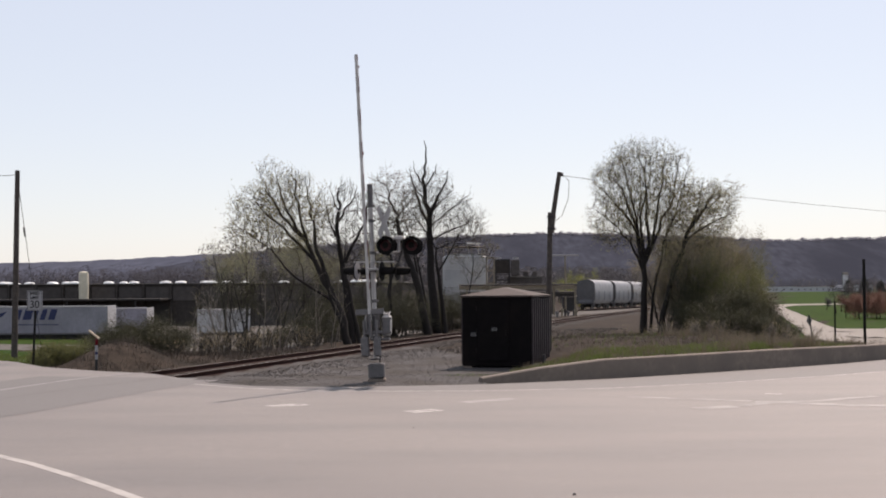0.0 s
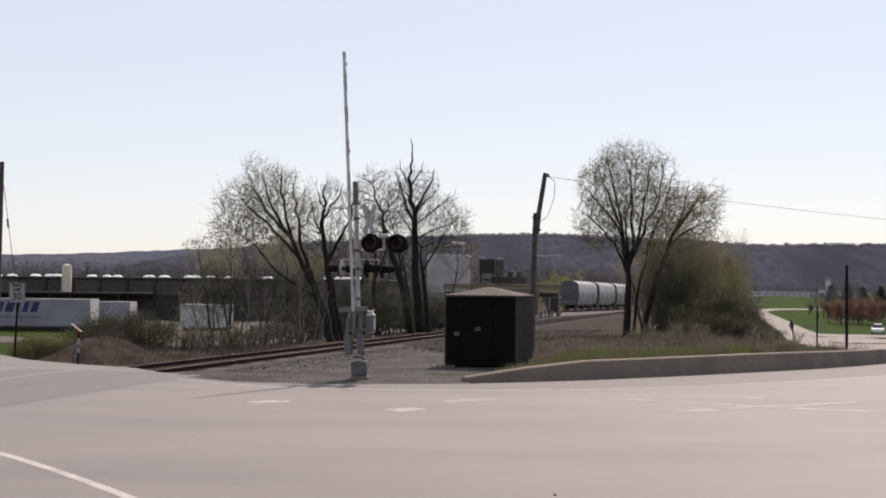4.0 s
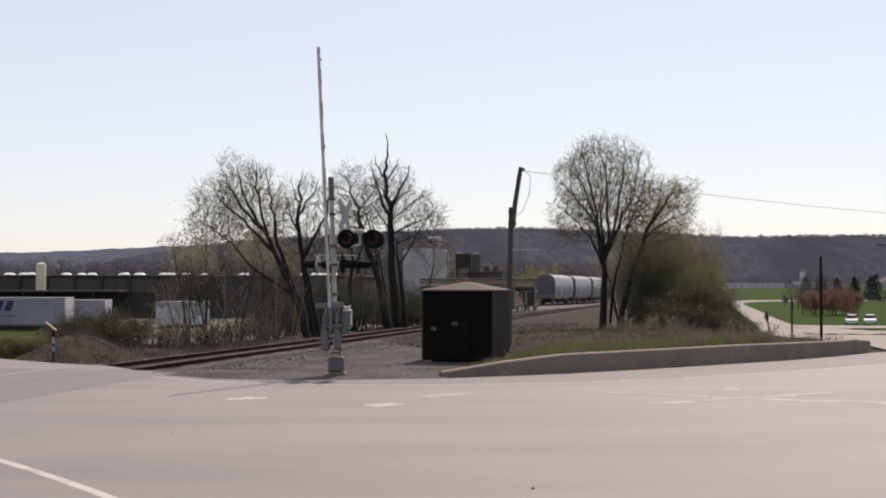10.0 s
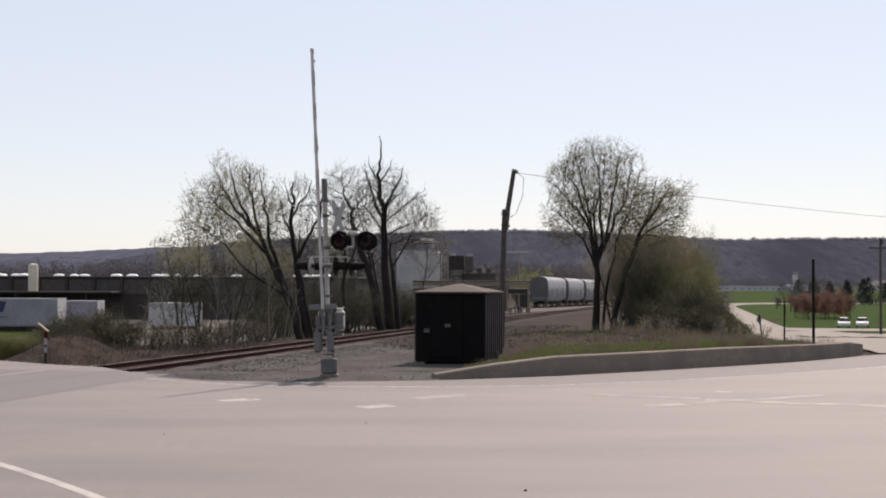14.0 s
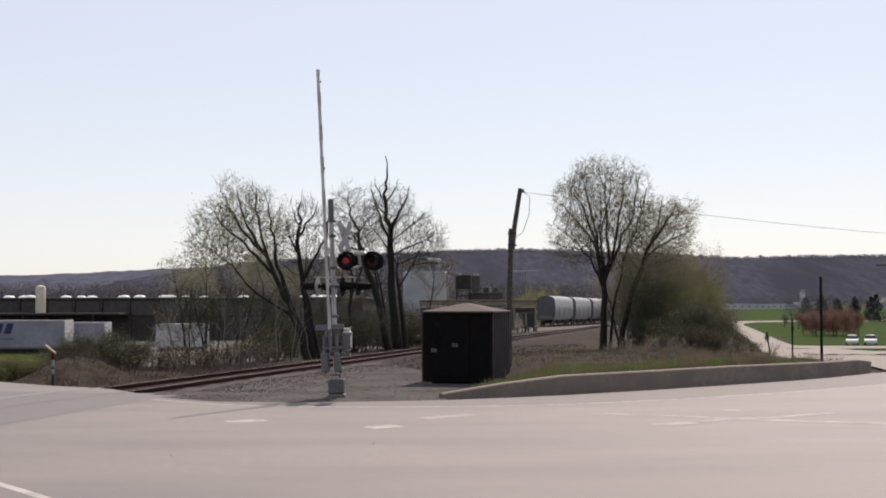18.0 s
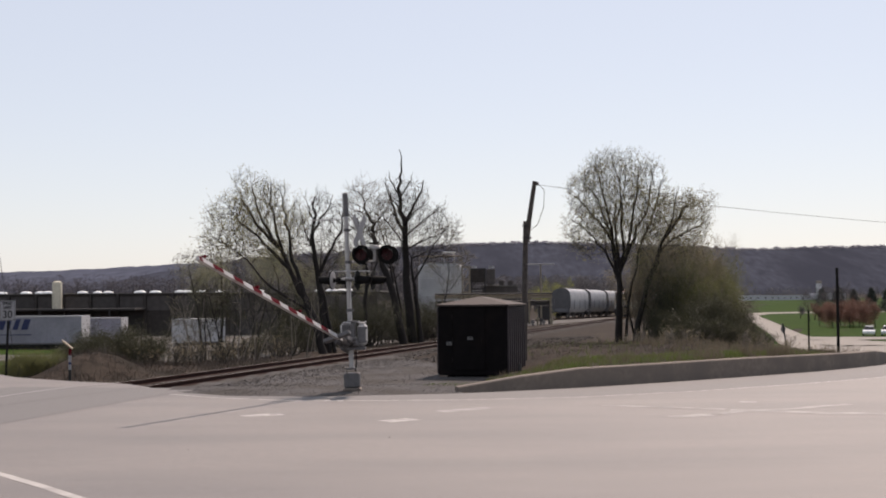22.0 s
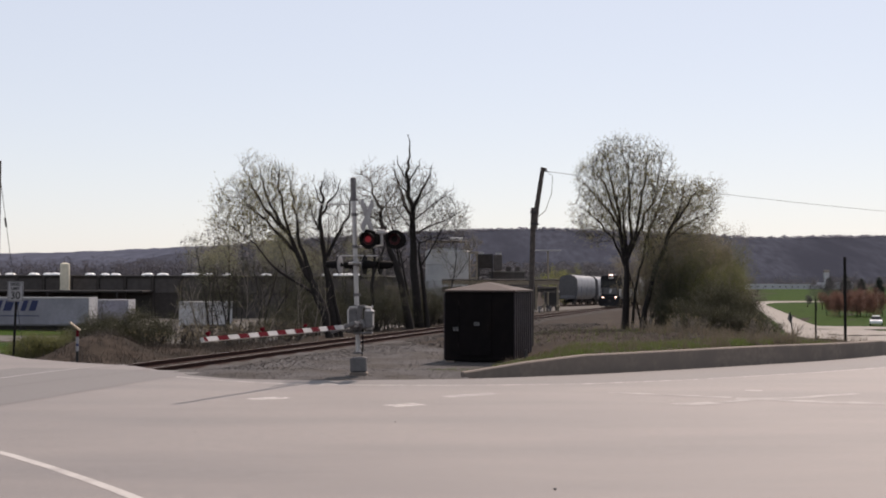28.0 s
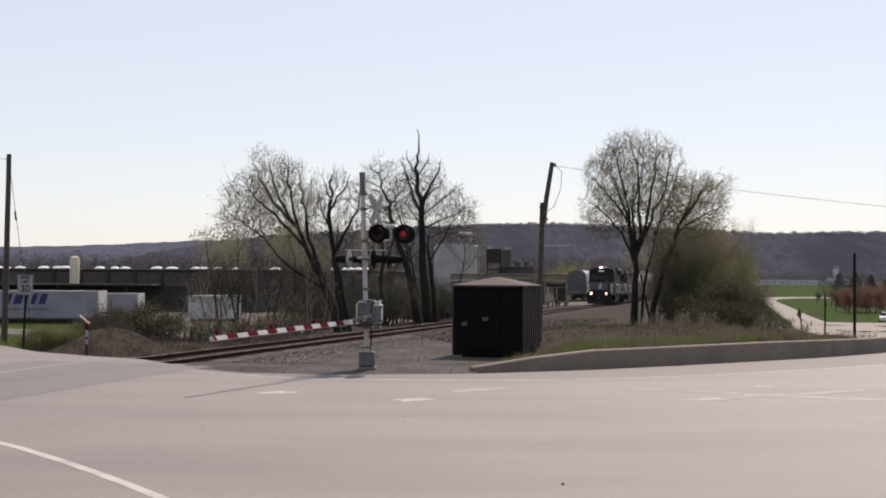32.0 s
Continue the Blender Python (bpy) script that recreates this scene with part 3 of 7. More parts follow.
def siding(s, side=0.0, z=0.0):
    """The same for the siding, which meets the line at a small angle far up."""
    y = 36 + s * 0.97
    return Vector((16.55 + 0.3 * (y - 205) + side * 0.958, y - side * 0.287, rail_z(y) + z))


def ballast(name, side, s0, s1, label, line=along, m=M_BALLAST, wide=0.0):
    g = Geo()
    prof = [(-2.9 - wide, -0.42), (-1.75 - wide, -0.17), (-0.4, -0.16), (0.4, -0.16), (1.75 + wide, -0.17), (2.9 + wide, -0.42)]
    ss = list(np.arange(s0, s1, 4.0))
    for s in ss:
        fade = sstep(0, 2.5, s)
        for o, z in prof:
            p = line(s, o + side, z)
            g.v.append((p.x, p.y, p.z + 0.02 * noise.noise(p * 1.5)))
    k = len(prof)
    g.f = [(i * k + j, i * k + j + 1, (i + 1) * k + j + 1, (i + 1) * k + j) for i in range(len(ss) - 1) for j in range(k - 1)]
    return solo(name, g, m, label, "ballast", kind="structure", smooth=True)


ballast("ballast", 0, -0.6, 420, "brown-grey stone ballast under the main track")
ballast("ballast", 0, 95, 238, "pale stone ballast under the siding", siding, M_YARD, 2.0)

RAIL_PROF = [(-0.07, -0.17), (0.07, -0.17), (0.07, -0.155), (0.012, -0.13), (0.012, -0.045), (0.036, -0.035), (0.036, -0.006), (0.028, 0.0),
             (-0.028, 0.0), (-0.036, -0.006), (-0.036, -0.035), (-0.012, -0.045), (-0.012, -0.13), (-0.07, -0.155)]


def track(side, s0, s1, near, label, line=along):
    t = thing("railway_track", label, "railway track", Matrix.Identity(4), kind="structure")
    for o in (-0.755, 0.755):
        g, top = Geo(), Geo()
        ss = list(np.arange(s0, s1, 6.0))
        for s in ss:
            g.v += [line(s, side + o + a, b) for a, b in RAIL_PROF]
            top.v += [line(s, side + o + a, 0.002) for a in (-0.013, 0.013)]
        k = len(RAIL_PROF)
        g.f = [(i * k + j, i * k + (j + 1) % k, (i + 1) * k + (j + 1) % k, (i + 1) * k + j) for i in range(len(ss) - 1) for j in range(k)]
        g.f += [tuple(range(k))[::-1], tuple(range((len(ss) - 1) * k, len(ss) * k))]
        top.f = [(2 * i, 2 * i + 1, 2 * i + 3, 2 * i + 2) for i in range(len(ss) - 1)]
        r = part("rail", g, M_RAIL, t, "rust-brown steel rail")
        part("rail_head", top, M_RAILTOP, r, "polished running surface")
    return t


def ties(t, side, s0, s1, near, line=along):
    tie = Geo().box((0, 0, 0), (2.6, 0.23, 0.18), 0.015).mesh("tie", M_TIE)
    yaw = -math.atan2(0.2036, 0.979)
    rest, s, i = Geo(), s0, 0
    rnd = random.Random(5)
    while s < s1:
        m = Matrix.Translation(line(s, side + rnd.uniform(-0.05, 0.05), -0.253 + rnd.uniform(-0.012, 0.012))) @ Matrix.Rotation(yaw + rnd.uniform(-0.02, 0.02), 4, "Z")
        if i < near:
            part("tie", tie, None, t, at=m)
        else:
            rest.box((0, 0, 0), (2.6, 0.23, 0.18), 0, m)
        s, i = s + 0.53, i + 1
    if rest.v:
        tagged(part("far_ties", rest, M_TIE, t, "row of distant wooden ties"), kind="stuff")


main_track = track(0, -0.6, 420, 220, "main railway track, worn rails on wooden ties")
siding_track = track(0, 95, 236, 0, "siding track with standing freight cars", siding)

# Rails let into the road, bright with use.
for way, half, m, label in (([(-9.95, 37.1), (-10.3, 36.4), (-10.85, 35.2), (-11.15, 34.2), (-11.4, 33.0), (-11.75, 30.9), (-12.4, 27), (-13.6, 20)], 0.05, M_ROADRAIL, "bright rail head flush with the crossing asphalt"),
                            ([(-8.75, 35.2), (-9.3, 33.1), (-10.0, 31.3), (-10.38, 29.9), (-11.2, 26.5), (-12.5, 20)], 0.03, M_TAR, "dark flangeway groove beside the sunken rail")):
    solo("road_rail", Geo().ribbon([(x, y, 0.0065) for x, y in way], half), m, label, "rail", kind="structure")


# ---- crossing gate ----
GATE = Vector((-2.76, 33.12, 0.0))
LEAN = Matrix.Rotation(radians(-1.9), 4, "Y")
gate = thing("crossing_gate", "grey railway crossing gate with red flashing lamps on a gravel apron", "crossing gate", Matrix.Translation(GATE))
g = Geo().box((0, 0, 0.03), (0.46, 0.46, 0.1), 0.02)
part("foundation", g, M_CONCRETE, gate, "small concrete footing")
g = Geo().box((0, 0, 0.28), (0.42, 0.34, 0.38), 0.03).box((0, 0, 0.585), (0.26, 0.26, 0.05), 0.01)
for x in (-0.12, 0.12):
    for z in (0.2, 0.46):
        g.tube([(x, -0.17, z), (x, -0.185, z)], 0.022, 6)
part("junction_base", g, M_ALU_DARK, gate, "grey cast junction box at the foot", at=LEAN)
g = Geo().tube([(0, 0, 0.58), (0, 0, 5.12)], 0.062, 14)
mast = part("mast", g, M_ALU, gate, "round aluminium mast", True, LEAN)
part("mast_cap", Geo().tube([(0, 0, 4.62), (0, 0, 5.16), (0, 0, 5.18)], [0.074, 0.074, 0.05], 14), M_ALU_DARK, mast, "darker sleeve at the top", True)
for z in (1.15, 2.1, 2.9, 3.36, 4.2, 4.6):
    part("clamp", Geo().tube([(0, 0, z - 0.04), (0, 0, z + 0.04)], 0.078, 12).box((0.09, 0, z), (0.06, 0.1, 0.06), 0.008), M_ALU_DARK, mast)
part("conduit", Geo().tube([(0.1, -0.05, 0.5), (0.13, -0.06, 0.7), (0.14, -0.06, 1.2), (0.12, -0.05, 1.4)], 0.02, 6), M_BLACK, gate, "black cable conduit", True, LEAN)
# Motor housing.
g = Geo().box((0.26, 0.06, 1.46), (0.24, 0.46, 0.56), 0.06).box((0.25, 0.06, 1.76), (0.18, 0.34, 0.06), 0.03)
for x, y in ((0.17, -0.1), (0.34, -0.1), (0.17, 0.22), (0.34, 0.22)):
    g.tube([(x, y, 1.78), (x, y, 1.82)], 0.022, 6)
housing = part("motor_housing", g, M_ALU, gate, "grey gate motor housing")
part("housing_door", Geo().box((0.26, -0.18, 1.46), (0.2, 0.025, 0.42), 0.01), M_ALU_DARK, housing, "hinged cover")
for z in (1.28, 1.64):
    part("latch", Geo().box((0.38, -0.2, z), (0.04, 0.03, 0.06), 0.008), M_ALU_DARK, housing)
for y in (-0.22, 0.3):
    part("side_bracket", Geo().box((0.0, y, 1.79), (0.3, 0.05, 0.07), 0.01).box((0.02, y, 1.5), (0.09, 0.05, 0.6), 0.01), M_ALU_DARK, gate, "grey steel bracket")
g = Geo().tube([(-0.26, -0.24, 1.3), (-0.27, -0.24, 1.7), (-0.21, -0.24, 1.78), (-0.02, -0.24, 1.78)], 0.022, 8).tube([(-0.26, -0.24, 1.3), (0.1, -0.24, 1.3)], 0.022, 8)
part("guard_frame", g, M_ALU, gate, "bent pale guard rail round the gear", True)
part("gear_case", Geo().box((-0.14, 0.02, 1.5), (0.24, 0.34, 0.5), 0.04).tube([(-0.14, -0.2, 1.5), (-0.14, -0.14, 1.5)], 0.13, 16), M_ALU_DARK, gate, "dark gear case")
part("base_plate", Geo().box((0.1, 0.02, 1.1), (0.5, 0.44, 0.06), 0.012), M_ALU_DARK, gate, "grey mounting plate")
# Crossbuck, nearly edge-on to the road.
buck = Matrix.Translation((0.13, -0.02, 4.17)) @ Matrix.Rotation(radians(68), 4, "Z")
for sgn in (-1, 1):
    b = part("crossbuck_blade", Geo().box((0, 0, 0), (1.02, 0.012, 0.23), 0.004), M_BUCK, gate, "dull grey crossbuck blade",
             at=buck @ Matrix.Translation((0, -0.08 + 0.013 * sgn, 0)) @ Matrix.Rotation(sgn * radians(50), 4, "Y"))


def lamp_unit(name, m, label, side_on=False):
    """A flashing lamp that looks along -y of m: backing disc, hood, housing, lens."""
    disc = part(name, Geo().lathe([(0.245, -0.012), (0.25, 0.0), (0.245, 0.012)], 28, Matrix.Rotation(radians(90), 4, "X")), M_HOOD, gate, label, True, m)
    part("housing", Geo().lathe([(0.07, 0.0), (0.07, 0.05), (0.05, 0.08), (0.03, 0.1)] if side_on else [(0.15, 0.0), (0.16, 0.06), (0.14, 0.16), (0.06, 0.2)], 20, Matrix.Rotation(radians(-90), 4, "X")), M_HOOD, disc, "black lamp housing", True)
    if side_on:
        part("back_plate", Geo().lathe([(0.05, 0.016), (0.235, 0.016), (0.235, 0.026), (0.05, 0.05)], 28, Matrix.Rotation(radians(-90), 4, "X")), M_BUCK, disc, "pale back of the lamp disc", True)
    hood, n = Geo(), 18
    a0, a1, flat = (-60, 240, 0.92) if side_on else (-20, 200, 0.25)
    for j in range(n + 1):
        a = radians(a0 + (a1 - a0) * j / n)
        ln = -0.36 * max(0.12, math.sin(a) * (1 - flat) + flat)
        for r, y in ((0.12, -0.01), (0.095, ln), (0.088, ln), (0.113, -0.01)) if side_on else ((0.165, -0.01), (0.172, ln), (0.163, ln), (0.157, -0.01)):
            hood.v.append((r * math.cos(a), y, r * math.sin(a)))
    hood.f = [(j * 4 + i, j * 4 + (i + 1) % 4, j * 4 + 4 + (i + 1) % 4, j * 4 + 4 + i) for j in range(n) for i in range(4)]
    part("hood", hood, M_HOOD, disc, "black visor", True)
    part("lens", Geo().lathe([(q * (0.68 if side_on else 1), d) for q, d in ((0.15, 0.0), (0.14, 0.02), (0.08, 0.035), (0.0001, 0.04))], 24, Matrix.Translation((0, -0.014, 0)) @ Matrix.Rotation(radians(90), 4, "X")),
         M_REDLENS, disc, "dark red glass lens", True)
    return disc


RIG = Matrix.Translation((0.59, -0.05, 3.55))
LAMPS = []
for x in (-0.335, 0.345):
    LAMPS.append(lamp_unit("flashing_lamp", RIG @ Matrix.Translation((x, -0.12, 0)) @ Matrix.Rotation(radians(-6), 4, "Z"), "round black lamp with a red lens"))
    lamp_unit("flashing_lamp", RIG @ Matrix.Translation((x + 0.03, 0.34, 0.0)) @ Matrix.Rotation(radians(174), 4, "Z"), "round black lamp seen from behind")
g = Geo().tube([(-0.72, 0.05, -0.19), (-0.2, 0.08, -0.19), (0.0, 0.1, -0.15), (0.0, 0.1, 0.2)], 0.035, 8).box((0, 0.1, 0.2), (0.2, 0.14, 0.12), 0.02)
g.tube([(-0.33, 0.12, 0.06), (-0.12, 0.1, 0.2), (0.12, 0.1, 0.2), (0.34, 0.12, 0.06)], 0.035, 8)
part("lamp_bracket", g, M_ALU, gate, "grey pipe bracket for the front lamps", True, RIG)
LOW = Matrix.Translation((-0.08, 0, 2.92))
for x, turn in ((-0.23, -103), (0.43, 77)):
    for k in (-0.4, 0.4):
        lamp_unit("flashing_lamp", LOW @ Matrix.Translation((x + 0.44 * k, 0.9 * k, -0.04)) @ Matrix.Rotation(radians(turn), 4, "Z"), "round black lamp turned along the road", True)
g = Geo().tube([(-0.1, -0.38, 0), (0.25, 0.38, 0)], 0.035, 8).tube([(-0.5, -0.1, 0.2), (0.55, -0.1, 0.2)], 0.018, 6).tube([(-0.2, 0, 0), (0.4, 0, 0)], 0.03, 8)
part("lamp_bracket", g, M_ALU, gate, "grey pipe bracket for the side lamps", True, LOW)
part("stay_rod", Geo().tube([(0.12, 0, 4.47), (-0.5, -0.05, 4.47), (-1.08, -0.1, 4.46)], 0.017, 6), M_ALU, gate, "thin pale stay rod", True)

# Arm: red and white, hinged low on the mast; it comes down in the second half.
HINGE = Vector((-2.892, 32.78, 1.281)) - GATE
ARM_L = 7.3
ARM_H = Vector((math.sin(radians(200)), math.cos(radians(200)), 0))
ARM_N = ARM_H.cross(Vector((0, 0, 1)))
ARM_UP = Vector((0, 0, 1)) * math.cos(radians(3.26)) + ARM_N * math.sin(radians(3.26))


def arm_pose(angle):
    a = radians(angle)
    x = ARM_H * math.cos(a) + ARM_UP * math.sin(a)
    z = ARM_UP * math.cos(a) - ARM_H * math.sin(a)
    y = z.cross(x)
    m = Matrix((x, y, z)).transposed().to_4x4()
    return Matrix.Translation(HINGE) @ m @ Matrix.Rotation(radians(16), 4, "X")


g = Geo()
sec = [(0.3, 0.06), (4.0, 0.054), (ARM_L, 0.048)]
for x, h in sec:
    g.v += [(x, -0.036, -h), (x, 0.036, -h), (x, 0.036, h), (x, -0.036, h)]
g.f = [(4 * i + j, 4 * i + (j + 1) % 4, 4 * i + 4 + (j + 1) % 4, 4 * i + 4 + j) for i in range(2) for j in range(4)] + [(3, 2, 1, 0), (8, 9, 10, 11)]
arm = part("gate_arm", g, M_ARM, gate, "white gate arm with red stripes", at=arm_pose(90.5))
e = ARM_L + 0.3
while e > 0.9:
    x, a, h = min(e, ARM_L), e - 0.42, lerp_table(sec, e - 0.2)
    for y in (-0.0385, 0.0385):
        st = Geo().add([(a - 0.05, y, -h), (x - 0.05, y, -h), (x, y, h), (a, y, h), (a - 0.05, y * 0.9, -h), (x - 0.05, y * 0.9, -h), (x, y * 0.9, h), (a, y * 0.9, h)],
                       [(0, 1, 2, 3), (7, 6, 5, 4), (0, 4, 5, 1), (2, 6, 7, 3), (1, 5, 6, 2), (0, 3, 7, 4)])
        part("red_stripe", st, M_RED, arm, "red reflective stripe")
    e -= 0.86
for x in (2.6, 4.7, 7.0):
    part("arm_lamp", Geo().box((x, 0, 0.09), (0.04, 0.04, 0.09), 0.01).tube([(x, -0.045, 0.13), (x, 0.045, 0.13)], 0.034, 10), M_RED, arm, "small red arm lamp", True)
part("arm_root", Geo().box((0.18, 0, 0), (0.62, 0.07, 0.16), 0.015).tube([(0, -0.16, 0), (0, 0.3, 0)], 0.05, 10), M_ALU_DARK, arm, "grey hinge bracket")
part("cross_bar", Geo().box((0.54, 0, 0), (0.15, 0.74, 0.1), 0.015), M_ALU_DARK, arm, "grey cross bar at the arm's root")
for y, w in ((-0.16, 0.2), (0.16, 0.16)):
    part("counterweight_arm", Geo().box((-0.15, y, 0), (0.95, 0.06, 0.14), 0.01).box((-0.36, y, 0), (0.5, w, 0.24), 0.03), M_ALU_DARK, arm, "grey counterweight")

# A lit disc swings round inside each of the two front lamps in turn.
BULBS = []
for lamp in LAMPS:
    g = Geo().lathe([(0.08, -0.002), (0.082, 0.0), (0.08, 0.002)], 20, Matrix.Rotation(radians(90), 4, "X"))
    bulb = part("lamp_reflector", g, M_HOOD, lamp, "swinging reflector with a glowing red face")
    bulb.data.materials.append(M_REDGLOW)
    for f in bulb.data.polygons:
        f.material_index = 1 if f.normal.y < -0.5 and abs(f.center.x) + abs(f.center.z) < 0.12 else 0
    BULBS.append(bulb)


# ---- signal bungalow ----
bung = thing("signal_bungalow", "black steel signal bungalow with rusty roof on gravel", "signal hut", pose(1.48, 38.5, 0.0, 0, 0, -13.5))
W, D, Hb = 2.15, 2.9, 2.14
g = Geo().box((-W / 2, D / 2, 0.03 + (Hb - 0.03) / 2), (W, D, Hb - 0.03), 0.02)
part("body", g, M_BUNG, bung, "black painted walls")
for i in range(9):
    y = 0.12 + i * (D - 0.24) / 8
    part("rib", Geo().box((0.025, y, 1.09), (0.05, 0.13, 2.04), 0.012), M_BUNGSIDE, bung, "dark pressed steel rib")
    part("rib", Geo().box((-W - 0.025, y, 1.09), (0.05, 0.13, 2.04), 0.012), M_BUNGSIDE, bung, "dark pressed steel rib")
ro = Geo()
o = 0.07
ro.add([(o, -o, Hb), (o, D + o, Hb), (-W - o, D + o, Hb), (-W - o, -o, Hb), (o, -o, Hb + 0.05), (o, D + o, Hb + 0.05), (-W - o, D + o, Hb + 0.05), (-W - o, -o, Hb + 0.05),
        (-W / 2, D / 2 - 0.35, Hb + 0.3), (-W / 2, D / 2 + 0.35, Hb + 0.3)],
       [(3, 2, 1, 0), (0, 1, 5, 4), (1, 2, 6, 5), (2, 3, 7, 6), (3, 0, 4, 7), (4, 5, 9, 8), (5, 6, 9), (6, 7, 8, 9), (7, 4, 8)])
part("roof", ro, M_RUST, bung, "low hipped rust-brown roof")
door = part("door", Geo().box((-W / 2 - 0.1, -0.018, 1.12), (1.0, 0.035, 1.86), 0.008), M_BUNG, bung, "black steel door")
part("door_handle", Geo().box((-W / 2 + 0.3, -0.05, 1.05), (0.03, 0.05, 0.2), 0.008), M_BLACK, door)
for z in (0.5, 1.1, 1.8):
    part("hinge", Geo().tube([(-W / 2 - 0.62, -0.04, z - 0.07), (-W / 2 - 0.62, -0.04, z + 0.07)], 0.02, 8), M_BLACK, door)
for x, z, w, h in ((-W + 0.36, 1.0, 0.2, 0.14), (-W + 1.02, 1.16, 0.2, 0.13)):
    pl = part("label_plate", Geo().box((x, -0.045, z), (w * 0.85, 0.012, h * 0.8), 0.003), M_PLATE, bung, "small white notice plate")
    part("notice_bar", Geo().box((x, -0.054, z + 0.02), (w * 0.7, 0.005, 0.025)).box((x, -0.054, z - 0.025), (w * 0.5, 0.005, 0.02)), M_SIGNBLACK, pl)
for x in (-0.15, -W + 0.15):
    for y in (0.15, D - 0.15):
        part("foot", Geo().box((x, y, 0.0), (0.26, 0.26, 0.12), 0.02), M_CONCRETE, bung, "concrete foot block")
for x, y in ((-W - 0.16, -0.2), (0.32, 0.35)):
    p = bung.matrix_basis @ Vector((x, y, 0))
    solo("bollard_stub", Geo().tube([(0, 0, -0.05), (0, 0, 0.22), (0, 0, 0.24)], [0.06, 0.06, 0.045], 10), M_DARKSTEEL,
         "short dark pipe stub beside the hut", "pipe stub", "stubs by the hut", at=Matrix.Translation((p.x, p.y, land(p.x, p.y) + 0.02)), smooth=True)


# ---- trees and shrubs ----
def limb(rng, p, d, length, r, lev, top, wood, twig, tips, cfg):
    n = cfg.get("segs", (7, 5, 5, 3, 3))[min(lev, 4)]
    pts, rad, q, v = [p.copy()], [r], p.copy(), d.normalized()
    end = 0.12 if lev == 0 else 0.2
    for i in range(n):
        w = cfg["wander"] * (0.5 if lev == 0 else 1.0)
        v = (v + Vector((rng.gauss(0, w), rng.gauss(0, w), rng.gauss(0, w * 0.7) + cfg["rise"] * (0.5 if lev else 0.1)))).normalized()
        q = q + v * length / n
        if lev and cfg.get("lobes") and not any(((q.x - c[0]) / c[3]) ** 2 + ((q.y - c[1]) / c[4]) ** 2 + ((q.z - c[2]) / c[5]) ** 2 < 0.95 + 0.5 * noise.noise(q * 0.55 + Vector((p.x, 0, cfg["seed"]))) for c in cfg["lobes"]):
            if lev > 1 or i > 2:
                pts.append(q.copy())
                rad.append(0.006)
                n = i + 1
                break
        pts.append(q.copy())
        rad.append(r * (1 - (1 - end) * (i + 1) / n))
    (wood if lev <= 2 else twig).tube(pts, [max(a, cfg.get("thin", 0.0055)) for a in rad], cfg.get("sides", (8, 5, 4, 3, 3))[min(lev, 4)], lev == 0)
    if lev >= top:
        tips.append((pts[-1], v))
        tips.append((pts[-2], v))
        return
    fork(rng, pts, rad, length, lev, top, wood, twig, tips, cfg)


def fork(rng, pts, rad, length, lev, top, wood, twig, tips, cfg):
    """Side limbs along a finished limb."""
    n = len(pts) - 1
    real = sum((b - a).length for a, b in zip(pts, pts[1:]))
    kids = max(1, round(cfg["kids"][lev] * real / length))
    for k in range(kids):
        t = cfg["clear"] + (1 - cfg["clear"]) * (k + rng.random()) / kids if lev == 0 else 0.22 + 0.78 * (k + rng.random()) / kids
        t = min(t, 0.98)
        i = min(int(t * n), n - 1)
        a = pts[i].lerp(pts[i + 1], t * n - i)
        ax = (pts[i + 1] - pts[i]).normalized()
        ang = rng.uniform(*cfg["fork"]) * (0.8 if t > 0.85 else 1)
        perp = ax.cross(Vector((rng.gauss(0, 1), rng.gauss(0, 1), rng.gauss(0, 1)))).normalized()
        nd = ax * math.cos(ang) + perp * math.sin(ang)
        l = max(real, length * 0.5) * rng.uniform(*cfg.get("ratio2", cfg["ratio"]) if lev else cfg["ratio"]) * (1.05 - 0.5 * t if lev == 0 else 1.0 - 0.35 * t)
        limb(rng, a, nd, l, max(rad[i] * rng.uniform(0.36, 0.52), 0.005), lev + 1, top, wood, twig, tips, cfg)


